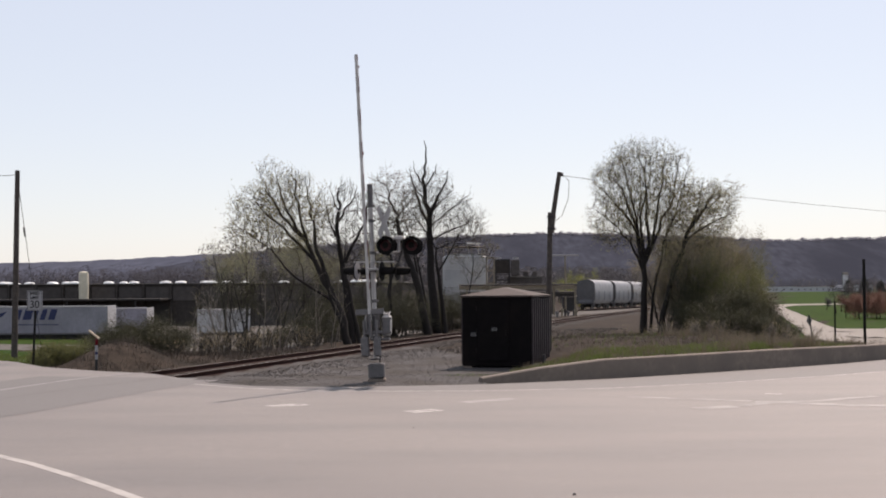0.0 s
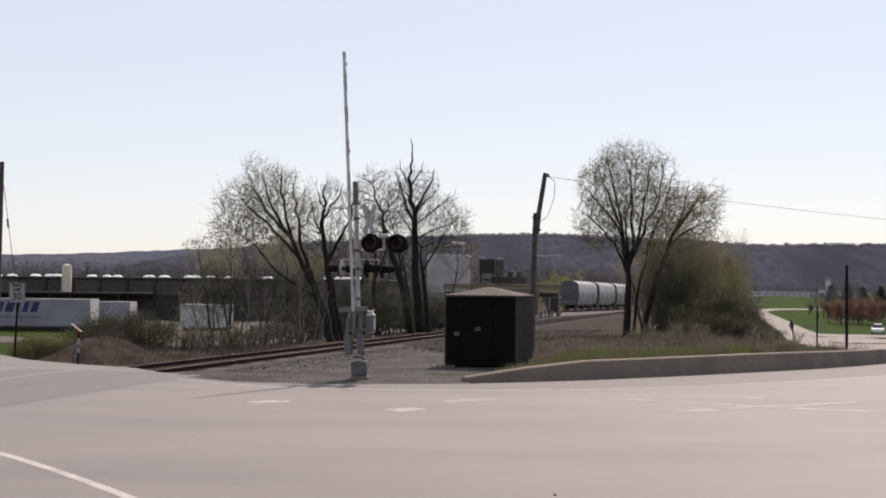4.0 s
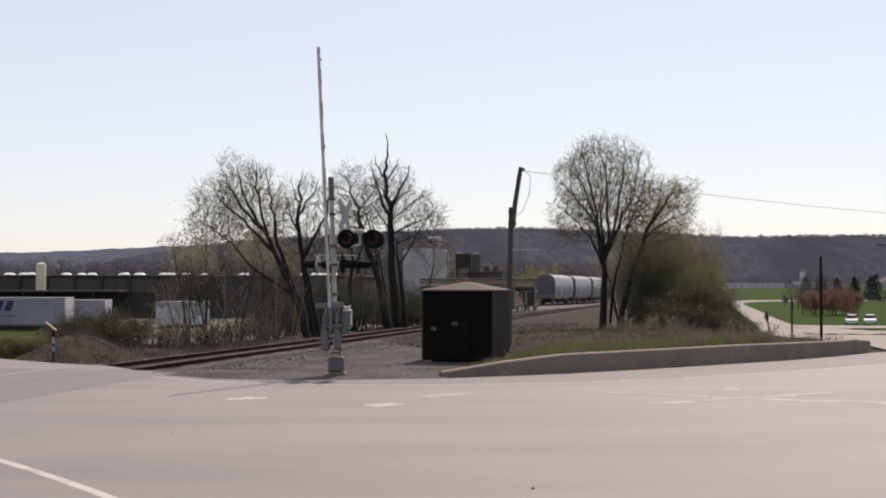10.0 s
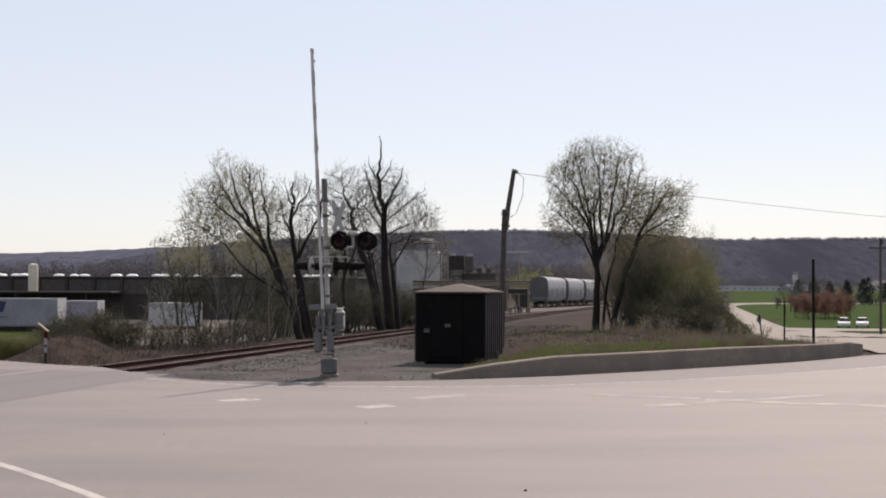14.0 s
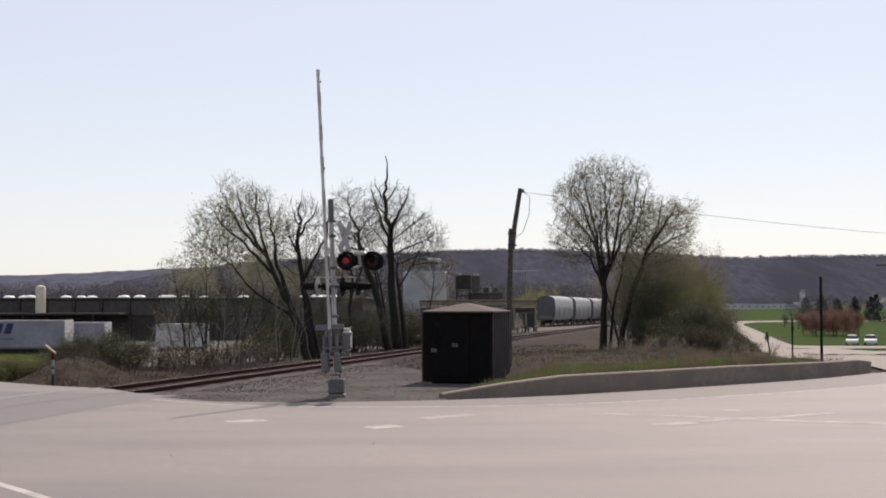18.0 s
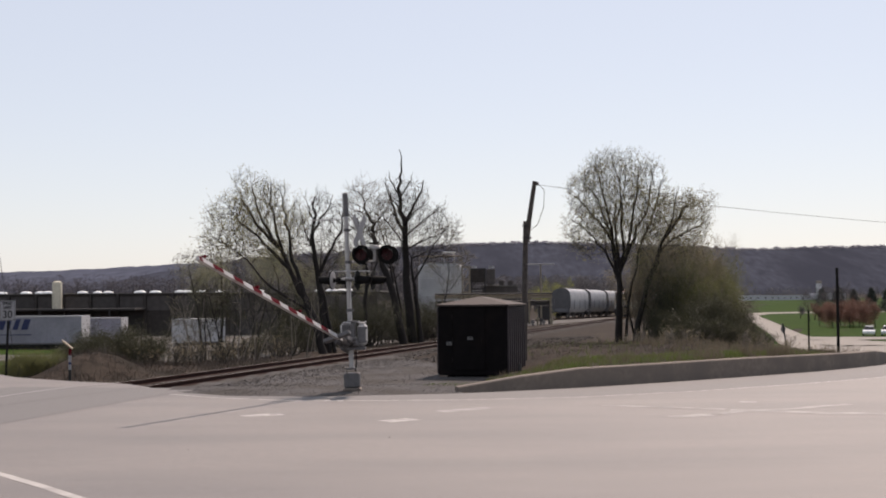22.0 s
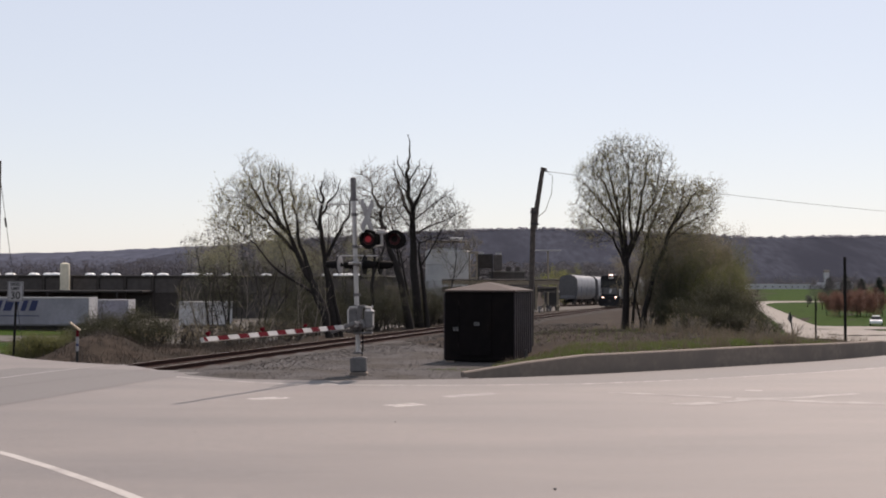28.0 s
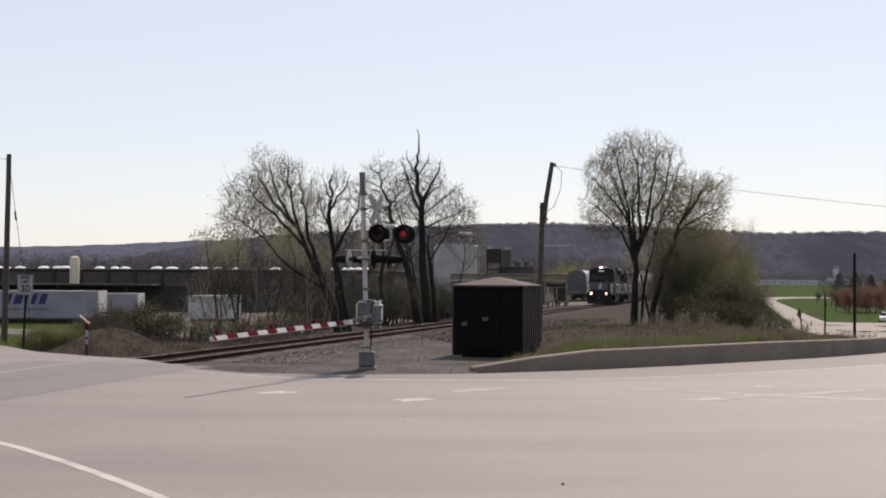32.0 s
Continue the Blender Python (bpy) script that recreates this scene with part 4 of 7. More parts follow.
def crown_fill(rng, seeds, lobes, n, step, wood, twig, tips, seed, thin=0.0068):
    """Grows fine limbs from the main ones until they fill the crown's lobes evenly."""
    vol = [c[3] * c[4] * c[5] for c in lobes]
    goals = []
    while len(goals) < n:
        c = rng.choices(lobes, vol)[0]
        u = Vector((rng.gauss(0, 1), rng.gauss(0, 1), rng.gauss(0, 1))).normalized() * rng.random() ** 0.36
        p = Vector((c[0] + u.x * c[3], c[1] + u.y * c[4], c[2] + u.z * c[5]))
        if u.length < 0.8 + 0.6 * noise.noise(p * 0.95 + Vector((0, 0, seed))) + 0.12 * rng.random():
            goals.append(p)
    A = np.array(goals)
    P = np.array([tuple(p) for p, _ in seeds])
    par = [-1] * len(seeds)
    d = np.linalg.norm(A[:, None, :] - P[None, :, :], axis=2)
    near, dist = d.argmin(1), d.min(1)
    for _ in range(90):
        live = dist < 3.5
        if not live.any():
            break
        dirs = {}
        for k, i in enumerate(near):
            if live[k]:
                v = A[k] - P[i]
                dirs.setdefault(int(i), []).append(v / (np.linalg.norm(v) + 1e-6))
        fresh = []
        for i, vs in dirs.items():
            v = np.mean(vs, 0) + np.array([rng.gauss(0, 0.14), rng.gauss(0, 0.14), rng.gauss(0, 0.1) + 0.5])
            fresh.append(P[i] + v / (np.linalg.norm(v) + 1e-6) * step)
            par.append(i)
        base = len(P)
        fresh = np.array(fresh)
        P = np.vstack([P, fresh])
        d = np.linalg.norm(A[:, None, :] - fresh[None, :, :], axis=2)
        m = d.min(1)
        better = m < dist
        near = np.where(better, base + d.argmin(1), near)
        dist = np.where(better, m, dist)
        keep = dist > step * 0.95
        A, near, dist = A[keep], near[keep], dist[keep]
        if not len(A):
            break
    kids = [[] for _ in P]
    for i, p in enumerate(par):
        if p >= 0:
            kids[p].append(i)
    rad = [0.0] * len(P)
    for i in range(len(P) - 1, len(seeds) - 1, -1):
        rad[i] = max(thin, sum(rad[k] ** 2.1 for k in kids[i]) ** (1 / 2.1))
    for i, (_, r) in enumerate(seeds):
        rad[i] = r
    pts = [Vector(p) for p in P]
    starts = [(p, k) for p in range(len(P)) for j, k in enumerate(sorted(kids[p], key=lambda q: -rad[q])) if p < len(seeds) or j > 0]
    for p, k in starts:
        way, rr = [pts[p], pts[k]], [min(rad[p] * 0.8, rad[k]), rad[k]]
        while kids[k]:
            k = max(kids[k], key=lambda q: rad[q])
            way.append(pts[k])
            rr.append(rad[k])
        (wood if rr[0] > 0.014 else twig).tube(way, rr, 4 if rr[0] > 0.014 else 3, False)
        for i in range(max(1, len(way) - 5), len(way)):
            v = (way[i] - way[i - 1]).normalized()
            tips.append((way[i], v))
            for _ in range(2):
                u = (v + Vector((rng.gauss(0, 0.45), rng.gauss(0, 0.45), rng.gauss(0, 0.4) + 0.7))).normalized() * rng.uniform(0.16, 0.6)
                twig.tube([way[i], way[i] + u], [thin, thin * 0.6], 3, False)
                tips.append((way[i] + u, v))


def leaf_quads(rng, g, spots, per, spread, size):
    for p, _ in spots:
        for _ in range(int(per + rng.random())):
            c = p + Vector((rng.gauss(0, spread), rng.gauss(0, spread), rng.gauss(0, spread)))
            a = Vector((rng.gauss(0, 1), rng.gauss(0, 1), rng.gauss(0, 1))).normalized()
            b = a.cross(Vector((rng.gauss(0, 1), rng.gauss(0, 1), rng.gauss(0, 1)))).normalized()
            s = size * rng.uniform(0.6, 1.3)
            k = len(g.v)
            g.v += [c - a * s * 1.15, c + b * s * 0.85, c + a * s * 1.15]
            g.f.append((k, k + 1, k + 2))


TREE = dict(wander=0.13, rise=0.05, kids=(8, 7, 6, 5), clear=0.3, fork=(0.45, 0.95), ratio=(0.42, 0.68))


def tree(base, stems, seed, label, leaf=M_LEAF, per=2, size=0.05, spread=0.12, twig=M_TWIG, top=4, name="tree", group="", bark=M_BARK, paths=(), fill=0, step=0.22, **over):
    """stems: (dx, dy, height, radius, lean x, lean y)."""
    cfg = {**TREE, **over, "seed": float(seed)}
    rng = random.Random(seed)
    x, y = base
    z = land(x, y) - 0.08
    t = thing(name, label, "tree", Matrix.Translation((x, y, z)), group)
    wood, tw, tips, seeds = Geo(), Geo(), [], []
    for dx, dy, h, r, lx, ly in stems:
        limb(rng, Vector((dx, dy, 0)), Vector((lx, ly, 1)), h, r, 0, top, wood, tw, tips, cfg)
    for r0, r1, way in paths:
        # A crooked stem that follows a given way (x, height).
        fine, q = [], [Vector((a - x, rng.uniform(-0.25, 0.25) if i else 0.0, h - z if i or h > 1 else 0.0)) for i, (a, h) in enumerate(way)]
        for a, b in zip(q, q[1:]):
            fine += [a.lerp(b, k / 3) + Vector((rng.gauss(0, 0.06), rng.gauss(0, 0.06), 0)) * (1 if k else 0) for k in range(3)]
        fine.append(q[-1])
        rad = [r0 + (r1 - r0) * i / (len(fine) - 1) for i in range(len(fine))]
        wood.tube(fine, rad, 10, True)
        if fill:
            seeds += [(p, r) for p, r in zip(fine, rad) if p.z > cfg["clear"] * 8 or r < 0.06]
        elif r1 < 0.1:
            fork(rng, fine, rad, sum((b - a).length for a, b in zip(fine, fine[1:])), 0, top, wood, tw, tips, cfg)
    if fill:
        crown_fill(rng, seeds, cfg["lobes"], fill, step, wood, tw, tips, float(seed))
    part("trunk", wood, bark, t, "dark bark", True)
    part("crown", tw, twig, t, "fine bare twigs")
    if per:
        lv = Geo()
        leaf_quads(rng, lv, tips, per, spread, size)
        part("foliage", lv, leaf, t, "sparse young leaves")
    return t


# Trees beyond the rails; lobes (centre, radii) bound each crown.
GNARL = dict(wander=0.2, rise=0.06, kids=(14, 7, 5, 4), fork=(0.5, 1.1), ratio=(0.2, 0.4), ratio2=(0.42, 0.68), thin=0.0045)
CROWN = dict(wander=0.16, rise=0.07, kids=(12, 7, 6, 4), fork=(0.45, 1.1), ratio=(0.3, 0.52), ratio2=(0.46, 0.74), thin=0.0042)
tree((-7.0, 66), [], 11, "leaning wild tree with thin yellow-green spring leaves", twig=M_TWIG, per=1.9, size=0.044, spread=0.12, clear=0.3, fill=2200,
     paths=[(0.22, 0.010, [(-6.98, 0.2), (-7.4, 1.3), (-8.26, 2.8), (-9.0, 4.5), (-9.85, 6.0), (-10.5, 7.3), (-10.8, 8.6)]),
            (0.09, 0.010, [(-7.65, 1.7), (-8.75, 2.4), (-9.95, 3.25), (-10.8, 4.2), (-11.6, 4.9), (-12.9, 5.8)]),
            (0.1, 0.010, [(-8.7, 3.9), (-10.1, 5.3), (-11.4, 6.5), (-12.2, 7.5)]),
            (0.1, 0.010, [(-9.4, 5.2), (-10.4, 6.2), (-11.3, 7.6), (-11.6, 8.6)]),
            (0.09, 0.010, [(-9.1, 4.7), (-9.5, 6.4), (-9.7, 7.8), (-9.8, 8.8)]),
            (0.15, 0.010, [(-7.1, 0.9), (-8.1, 3.0), (-8.6, 4.35), (-8.75, 5.9), (-9.1, 7.2), (-9.2, 8.4)])],
     lobes=[(-3.6, 0, 7.1, 2.2, 2.4, 2.35), (-4.7, 0, 6.4, 1.9, 2.0, 1.7), (-2.2, 0, 6.6, 1.4, 2.0, 2.1)], **CROWN)
tree((-6.85, 67), [], 12, "dark tree with bare gnarled limbs", per=0, clear=0.4, fill=1100,
     paths=[(0.2, 0.025, [(-6.84, 0.2), (-7.2, 2.5), (-7.55, 4.5), (-7.65, 6.2), (-7.62, 7.2), (-7.5, 7.8)]), (0.1, 0.02, [(-7.25, 3.8), (-6.55, 5.2), (-6.1, 6.2), (-5.95, 7.7)]),
            (0.12, 0.010, [(-6.5, 0.3), (-7.0, 2.3), (-7.3, 3.5), (-7.2, 5.4)]),
            (0.07, 0.012, [(-7.5, 4.6), (-8.1, 6.0), (-8.3, 7.0)]), (0.07, 0.012, [(-7.6, 6.0), (-6.9, 7.0), (-6.6, 7.9)]), (0.05, 0.012, [(-7.6, 6.6), (-8.0, 7.6)])], lobes=[(-0.5, 0, 5.9, 1.7, 1.5, 2.8)], **GNARL)
tree((-3.5, 82), [], 13, "crooked dark tree with a crown of pale twigs", per=0.15, size=0.03, twig=M_TWIG_PALE, clear=0.4, fill=1700,
     paths=[(0.28, 0.010, [(-3.5, -0.1), (-4.1, 2.4), (-4.85, 4.5), (-5.45, 6.4), (-5.4, 7.2), (-6.0, 8.2), (-6.1, 9.5)])], lobes=[(-2.2, 0, 8.3, 2.1, 1.8, 2.5)], **CROWN)
tree((-2.95, 84), [], 14, "tall dark tree with a bare dead top and pale side twigs", per=0.15, size=0.028, clear=0.36, twig=M_TWIG, fill=3000,
     paths=[(0.31, 0.025, [(-2.96, -0.1), (-3.35, 3.0), (-3.43, 5.3), (-3.45, 7.2), (-3.75, 8.6), (-3.9, 9.7), (-3.65, 10.8), (-3.8, 12.3)]), (0.13, 0.025, [(-3.44, 7.2), (-2.98, 8.2), (-2.5, 9.2), (-2.2, 10.2)]),
            (0.12, 0.025, [(-3.4, 6.6), (-4.1, 8.0), (-4.4, 9.1), (-4.7, 10.0)]), (0.2, 0.010, [(-2.45, -0.1), (-2.8, 2.5), (-3.05, 4.5), (-3.2, 6.0)]),
            (0.07, 0.010, [(-3.2, 5.7), (-2.2, 6.2), (-1.0, 6.7), (0.0, 7.3)]), (0.07, 0.010, [(-2.85, 3.6), (-2.0, 5.0), (-1.3, 6.2), (-0.6, 7.2)]),
            (0.06, 0.010, [(-3.3, 6.6), (-2.3, 7.5), (-1.3, 8.3), (-0.7, 8.7)]), (0.05, 0.010, [(-3.1, 5.0), (-1.9, 5.5), (-0.6, 5.9)]),
            (0.07, 0.012, [(-3.6, 8.0), (-4.3, 8.9), (-4.9, 9.4)]), (0.07, 0.012, [(-3.45, 7.4), (-2.6, 8.3), (-1.9, 8.9)]), (0.06, 0.012, [(-3.8, 9.0), (-3.2, 10.0), (-2.9, 10.7)]),
            (0.06, 0.012, [(-3.85, 9.3), (-4.4, 10.2), (-4.5, 10.9)]), (0.06, 0.012, [(-3.4, 5.8), (-4.3, 7.0), (-5.0, 7.9)])],
     lobes=[(-0.6, 0, 8.4, 2.1, 1.8, 3.0), (1.5, 0, 7.1, 1.9, 1.8, 2.1)], **dict(GNARL, ratio=(0.26, 0.5), kids=(15, 8, 6, 4)))
tree((-5.6, 80), [], 19, "slim dark bare tree behind the rails", per=0, clear=0.4, fill=500,
     paths=[(0.15, 0.012, [(-5.6, -0.1), (-5.9, 2.2), (-5.7, 4.0), (-6.1, 6.2), (-6.3, 7.6)]), (0.08, 0.010, [(-5.8, 2.9), (-5.1, 4.6), (-4.9, 6.2)])], lobes=[(-0.3, 0, 5.9, 1.2, 1.2, 2.2)], **GNARL)
tree((-3.9, 88), [(0, 0, 9.4, 0.13, 0.02, 0.0), (0.3, 0.3, 8.6, 0.1, -0.12, 0)], 17, "pale twiggy tree behind the rails", per=0.15, size=0.03, twig=M_TWIG_PALE, clear=0.4, lobes=[(0.1, 0, 8.2, 1.9, 1.8, 2.7)], **dict(CROWN, kids=(9, 6, 5, 3)))
tree((-1.4, 90), [(0, 0, 7.0, 0.07, 0.12, 0.0)], 18, "pale twiggy tree near the works", per=0.3, size=0.03, twig=M_TWIG_PALE, clear=0.3, lobes=[(0.8, 0, 5.8, 1.7, 2.0, 3.0)], **CROWN)
for i, (x, y, h) in enumerate(((-13.4, 72, 5.0), (-11.9, 73, 5.2), (-10.2, 74, 4.6), (-14.8, 74, 4.4))):
    tree((x, y), [(0, 0, h, 0.07, 0.05 * (i - 1), 0), (0.2, 0.1, h * 0.9, 0.05, 0.3, 0), (-0.2, 0.1, h * 0.9, 0.05, -0.32, 0)], 230 + i, "small tree with dull olive spring foliage", leaf=M_LEAF_DARK, per=2.4, size=0.04,
         spread=0.18, clear=0.35, top=3, group="small trees behind the brush", lobes=[(0, 0, h * 0.72, 1.9, 1.7, h * 0.32)], wander=0.16, kids=(8, 6, 5, 4), ratio=(0.3, 0.5), ratio2=(0.4, 0.6))
for i, (x, y, h) in enumerate(((-20.6, 102, 7.6), (-18.4, 99, 8.2), (-16.0, 101, 8.4), (-13.8, 98, 8.4), (-11.6, 100, 8.0), (-9.6, 103, 7.8))):
    tree((x, y), [(0, 0, h, 0.12, 0.1 * (i % 3 - 1), 0)], 500 + i, "brown-olive tree just coming into leaf beside the yard", leaf=M_LEAF_GROVE, per=15, size=0.04,
         spread=0.36, clear=0.5, top=3, twig=M_TWIG_PALE, group="budding trees beside the yard", lobes=[(0, 0, h * 0.74, 2.2, 2.0, h * 0.27)], wander=0.16, kids=(9, 7, 6, 4), ratio=(0.3, 0.5), ratio2=(0.4, 0.6))
# The broad tree by the line.
FAN = dict(CROWN, rise=0.08, wander=0.13, fork=(0.4, 1.0), kids=(15, 9, 6, 4), ratio=(0.3, 0.55))
tree((9.1, 72), [], 21, "broad tree in early leaf beside the track", per=2.2, size=0.039, clear=0.25, fill=5600, twig=M_TWIG,
     paths=[(0.23, 0.12, [(9.09, 0.2), (9.13, 2.0), (9.2, 4.6)]), (0.12, 0.010, [(9.15, 3.2), (8.83, 5.4), (8.03, 7.9), (6.95, 9.2)]), (0.12, 0.010, [(9.2, 3.6), (9.45, 5.5), (9.3, 8.2), (8.85, 10.4)]),
            (0.11, 0.010, [(9.25, 3.8), (9.8, 5.7), (10.25, 8.2), (10.4, 10.2)]), (0.11, 0.010, [(9.3, 4.0), (10.1, 5.7), (10.9, 7.6), (11.2, 9.8)]), (0.09, 0.010, [(9.05, 3.5), (8.4, 5.0), (7.3, 6.2), (6.4, 6.9)]),
            (0.09, 0.010, [(9.1, 4.6), (8.6, 7.0), (8.2, 9.0), (7.9, 10.6)]), (0.08, 0.010, [(9.2, 4.0), (9.0, 6.5), (9.6, 8.6), (9.7, 10.4)]), (0.07, 0.010, [(8.8, 5.5), (7.8, 6.9), (7.0, 7.9), (6.4, 8.4)]),
            (0.09, 0.010, [(9.5, 0.2), (9.9, 3.0), (10.6, 5.8), (11.5, 8.2), (11.8, 9.2)])],
     lobes=[(-1.2, 0, 7.9, 1.85, 2.2, 2.6), (-0.5, 0, 8.8, 1.6, 2.0, 2.3), (1.3, 0, 8.2, 1.8, 2.2, 2.6), (2.5, 0, 7.3, 1.5, 1.9, 1.8), (-1.6, 0, 6.2, 1.6, 1.8, 1.6), (0.3, 0, 6.7, 2.3, 2.2, 2.4)], **FAN)
tree((9.9, 71), [], 22, "leaning tree in early leaf beside the track", per=2.4, size=0.039, clear=0.3, fill=2100, twig=M_TWIG_PALE,
     paths=[(0.17, 0.010, [(9.9, 0.3), (10.7, 3.3), (11.4, 5.3), (12.2, 6.5), (12.9, 7.4), (13.1, 8.1)]), (0.1, 0.010, [(10.6, 3.0), (11.4, 5.0), (12.1, 6.9), (12.5, 8.5)]), (0.07, 0.010, [(11.2, 4.8), (12.5, 5.8), (13.7, 6.4)])],
     lobes=[(3.3, 0, 7.3, 1.35, 1.8, 1.6), (3.0, 0, 6.0, 1.4, 1.6, 1.7), (1.6, 0, 5.4, 1.9, 1.8, 2.7)], **FAN)
for i, (x, y, h) in enumerate(((10.6, 74.5, 6.6), (11.9, 75.5, 6.9), (12.5, 74.5, 6.0))):
    tree((x, y), [(0, 0, h + 0.6, 0.08, 0.02, 0), (0.25, 0.2, h, 0.06, 0.18, 0), (-0.2, 0.1, h, 0.06, -0.15, 0)], 240 + i, "slim tree budding olive-green above the thicket", leaf=M_LEAF_SLIM, per=4, size=0.036,
         spread=0.22, clear=0.3, top=3, group="slim trees in the thicket", lobes=[(0, 0, h * 0.64, 1.5, 1.5, h * 0.42)], wander=0.14, kids=(9, 7, 5, 4), ratio=(0.25, 0.45), ratio2=(0.4, 0.6))


def shrub(x, y, h, w, seed, leaf, label, stems=14, per=5, size=0.055, twig=M_TWIG_PALE, group="thicket", name="shrub", top=2, spread=0.16, lobes=None, lean=1.1):
    rng = random.Random(seed)
    t = thing(name, label, "shrub", Matrix.Translation((x, y, land(x, y) - 0.05)), group)
    tips = []
    cfg = dict(TREE, segs=(4, 3, 2, 2, 2), sides=(4, 3, 3, 3, 3), seed=float(seed), lobes=lobes, kids=(8, 6), clear=0.18, wander=0.16, rise=0.06, fork=(0.4, 0.9), ratio=(0.35, 0.6))
    for i in range(stems):
        a, rr = rng.uniform(0, 2 * math.pi), w * math.sqrt(rng.random()) * 0.5
        px, py = rr * math.cos(a), rr * math.sin(a)
        tw = Geo()
        limb(rng, Vector((px, py, 0)), Vector((px / w * lean + rng.gauss(0, 0.12), py / w * lean + rng.gauss(0, 0.12), 1)), h * rng.uniform(0.6, 1.0), 0.02 + 0.006 * h, 0, top, tw, tw, tips, cfg)
        part("stem", tw, twig, t, "thin branching stem")
    if per:
        lv = Geo()
        leaf_quads(rng, lv, tips, per, spread, size)
        part("foliage", lv, leaf, t, "small leaves")
    return t


# Thicket on the bank beside the broad tree.
THICKET = [(11.7, 75.5, 4.6, 2.4, 0), (11.9, 73, 5.0, 2.8, 0), (12.7, 72.5, 5.6, 2.8, 0), (13.6, 72.5, 5.6, 2.8, 0), (14.4, 73, 5.3, 2.6, 0), (15.1, 73.5, 4.9, 2.6, 1), (15.6, 74, 4.5, 2.4, 1), (16.1, 74.5, 4.1, 2.2, 1),
           (12.2, 69, 4.6, 2.8, 1), (13.4, 69, 4.4, 2.8, 0), (14.4, 70.5, 4.2, 2.4, 1), (15.2, 71.5, 4.0, 2.0, 1), (11.9, 68, 3.4, 2.4, 2), (13.2, 66.5, 3.0, 2.6, 1), (14.3, 67.5, 3.0, 2.2, 1), (14.9, 69, 2.6, 1.9, 1),
           (11.3, 66.5, 1.7, 1.8, 2), (12.3, 64.5, 2.2, 2.4, 2), (11.4, 64, 1.1, 1.8, 1), (13.4, 64, 2.0, 2.2, 2), (14.4, 64.5, 1.7, 1.9, 2), (15.3, 66.5, 1.5, 1.8, 2), (12.9, 61, 1.2, 1.8, 0), (13.9, 61.5, 1.1, 1.6, 0),
           (11.8, 61, 1.3, 2.2, 0), (14.8, 62, 1.0, 1.6, 0), (15.7, 64, 1.0, 1.5, 0), (15.4, 61, 0.7, 1.4, 0), (16.2, 66, 0.8, 1.4, 0), (15.6, 79, 4.2, 2.0, 1)]
for i, (x, y, h, w, c) in enumerate(THICKET):
    h, x = h + 0.3 * sstep(58, 70, y), x - 1.1 * sstep(12.3, 15, x)
    shrub(x, y, h, w, 100 + i, M_LEAF_DARK if h < 1.4 else (M_LEAF_OLIVE, M_LEAF_GREEN, M_LEAF_DARK)[c], "dull green-brown weeds at the foot of the thicket" if h < 1.4 else ("brown-olive thicket shrub just coming into bud", "green-leaved thicket shrub on the bank", "dull dark green shrub at the foot of the thicket")[c], stems=15, per=5 if h < 1.4 else 15, size=0.027, lean=0.4, twig=M_TWIG if c == 2 or h < 1.4 else M_TWIG_PALE, spread=min(0.18, 0.05 + 0.08 * h),
          lobes=[(0, 0, h * 0.52, w * 0.56, w * 0.6, h * 0.5)])

for i, (x, y, h) in enumerate(((11.5, 52, 0.8), (13.0, 53.5, 0.9), (13.0, 50, 0.6), (9.8, 55, 0.7), (11.8, 47.5, 0.5), (8.4, 58, 0.6), (10.6, 60, 0.9), (13.6, 47, 0.4), (7.6, 62, 0.5))):
    shrub(x, y, h, 1.8, 160 + i, M_LEAF_OLIVE, "low brown weeds on the bank", stems=6, per=0.5, size=0.03, group="bank weeds", name="weed")

# Brush along the far side of the line.
BRUSH = [(-7.6, 76, 3.2, 2.8, 1), (-6.0, 77, 3.0, 2.6, 1), (-9.4, 76, 3.0, 2.8, 1), (-1.2, 92, 3.4, 2.6, 1), (-4.6, 92, 3.4, 3.0, 1), (-0.2, 95, 3.0, 2.8, 0), (-10.6, 47.5, 0.6, 2.0, 0), (-10.9, 50, 1.0, 2.0, 0), (-10.0, 49, 0.7, 1.8, 0),
         (-9.9, 52, 1.0, 1.8, 0), (-9.2, 54, 0.9, 1.8, 0), (-10.6, 54, 1.2, 2.0, 0), (-8.6, 57, 0.9, 1.8, 0), (-10.0, 57, 1.0, 1.8, 0), (-8.0, 60, 0.9, 1.8, 0), (-9.4, 61, 1.2, 1.8, 0), (-7.4, 63, 1.0, 1.8, 0), (-8.8, 66, 1.6, 2.2, 1),
         (-10.6, 68, 1.5, 2.2, 1), (-8.4, 72, 3.0, 2.8, 1), (-6.2, 79, 2.4, 2.6, 1), (-3.2, 92, 2.4, 2.6, 1), (-5.2, 81, 2.6, 2.6, 1), (-3.6, 88, 2.8, 2.8, 1), (-2.0, 90, 2.6, 2.6, 0), (-6.8, 86, 3.0, 3.0, 1), (-8.5, 84, 3.0, 3.2, 1), (-1.0, 96, 2.8, 3.0, 1),
         (-9.6, 73, 1.4, 2.2, 1), (-8.6, 75, 1.5, 2.2, 1), (-7.4, 75, 1.4, 2.2, 1), (-6.6, 78, 1.5, 2.2, 1), (-5.6, 81, 1.4, 2.2, 1), (-4.6, 84, 1.5, 2.2, 1), (-3.6, 86, 1.4, 2.0, 1), (-2.6, 89, 1.5, 2.2, 1), (-10.9, 71, 1.4, 2.2, 1), (-12.2, 70, 1.3, 2.2, 1)]
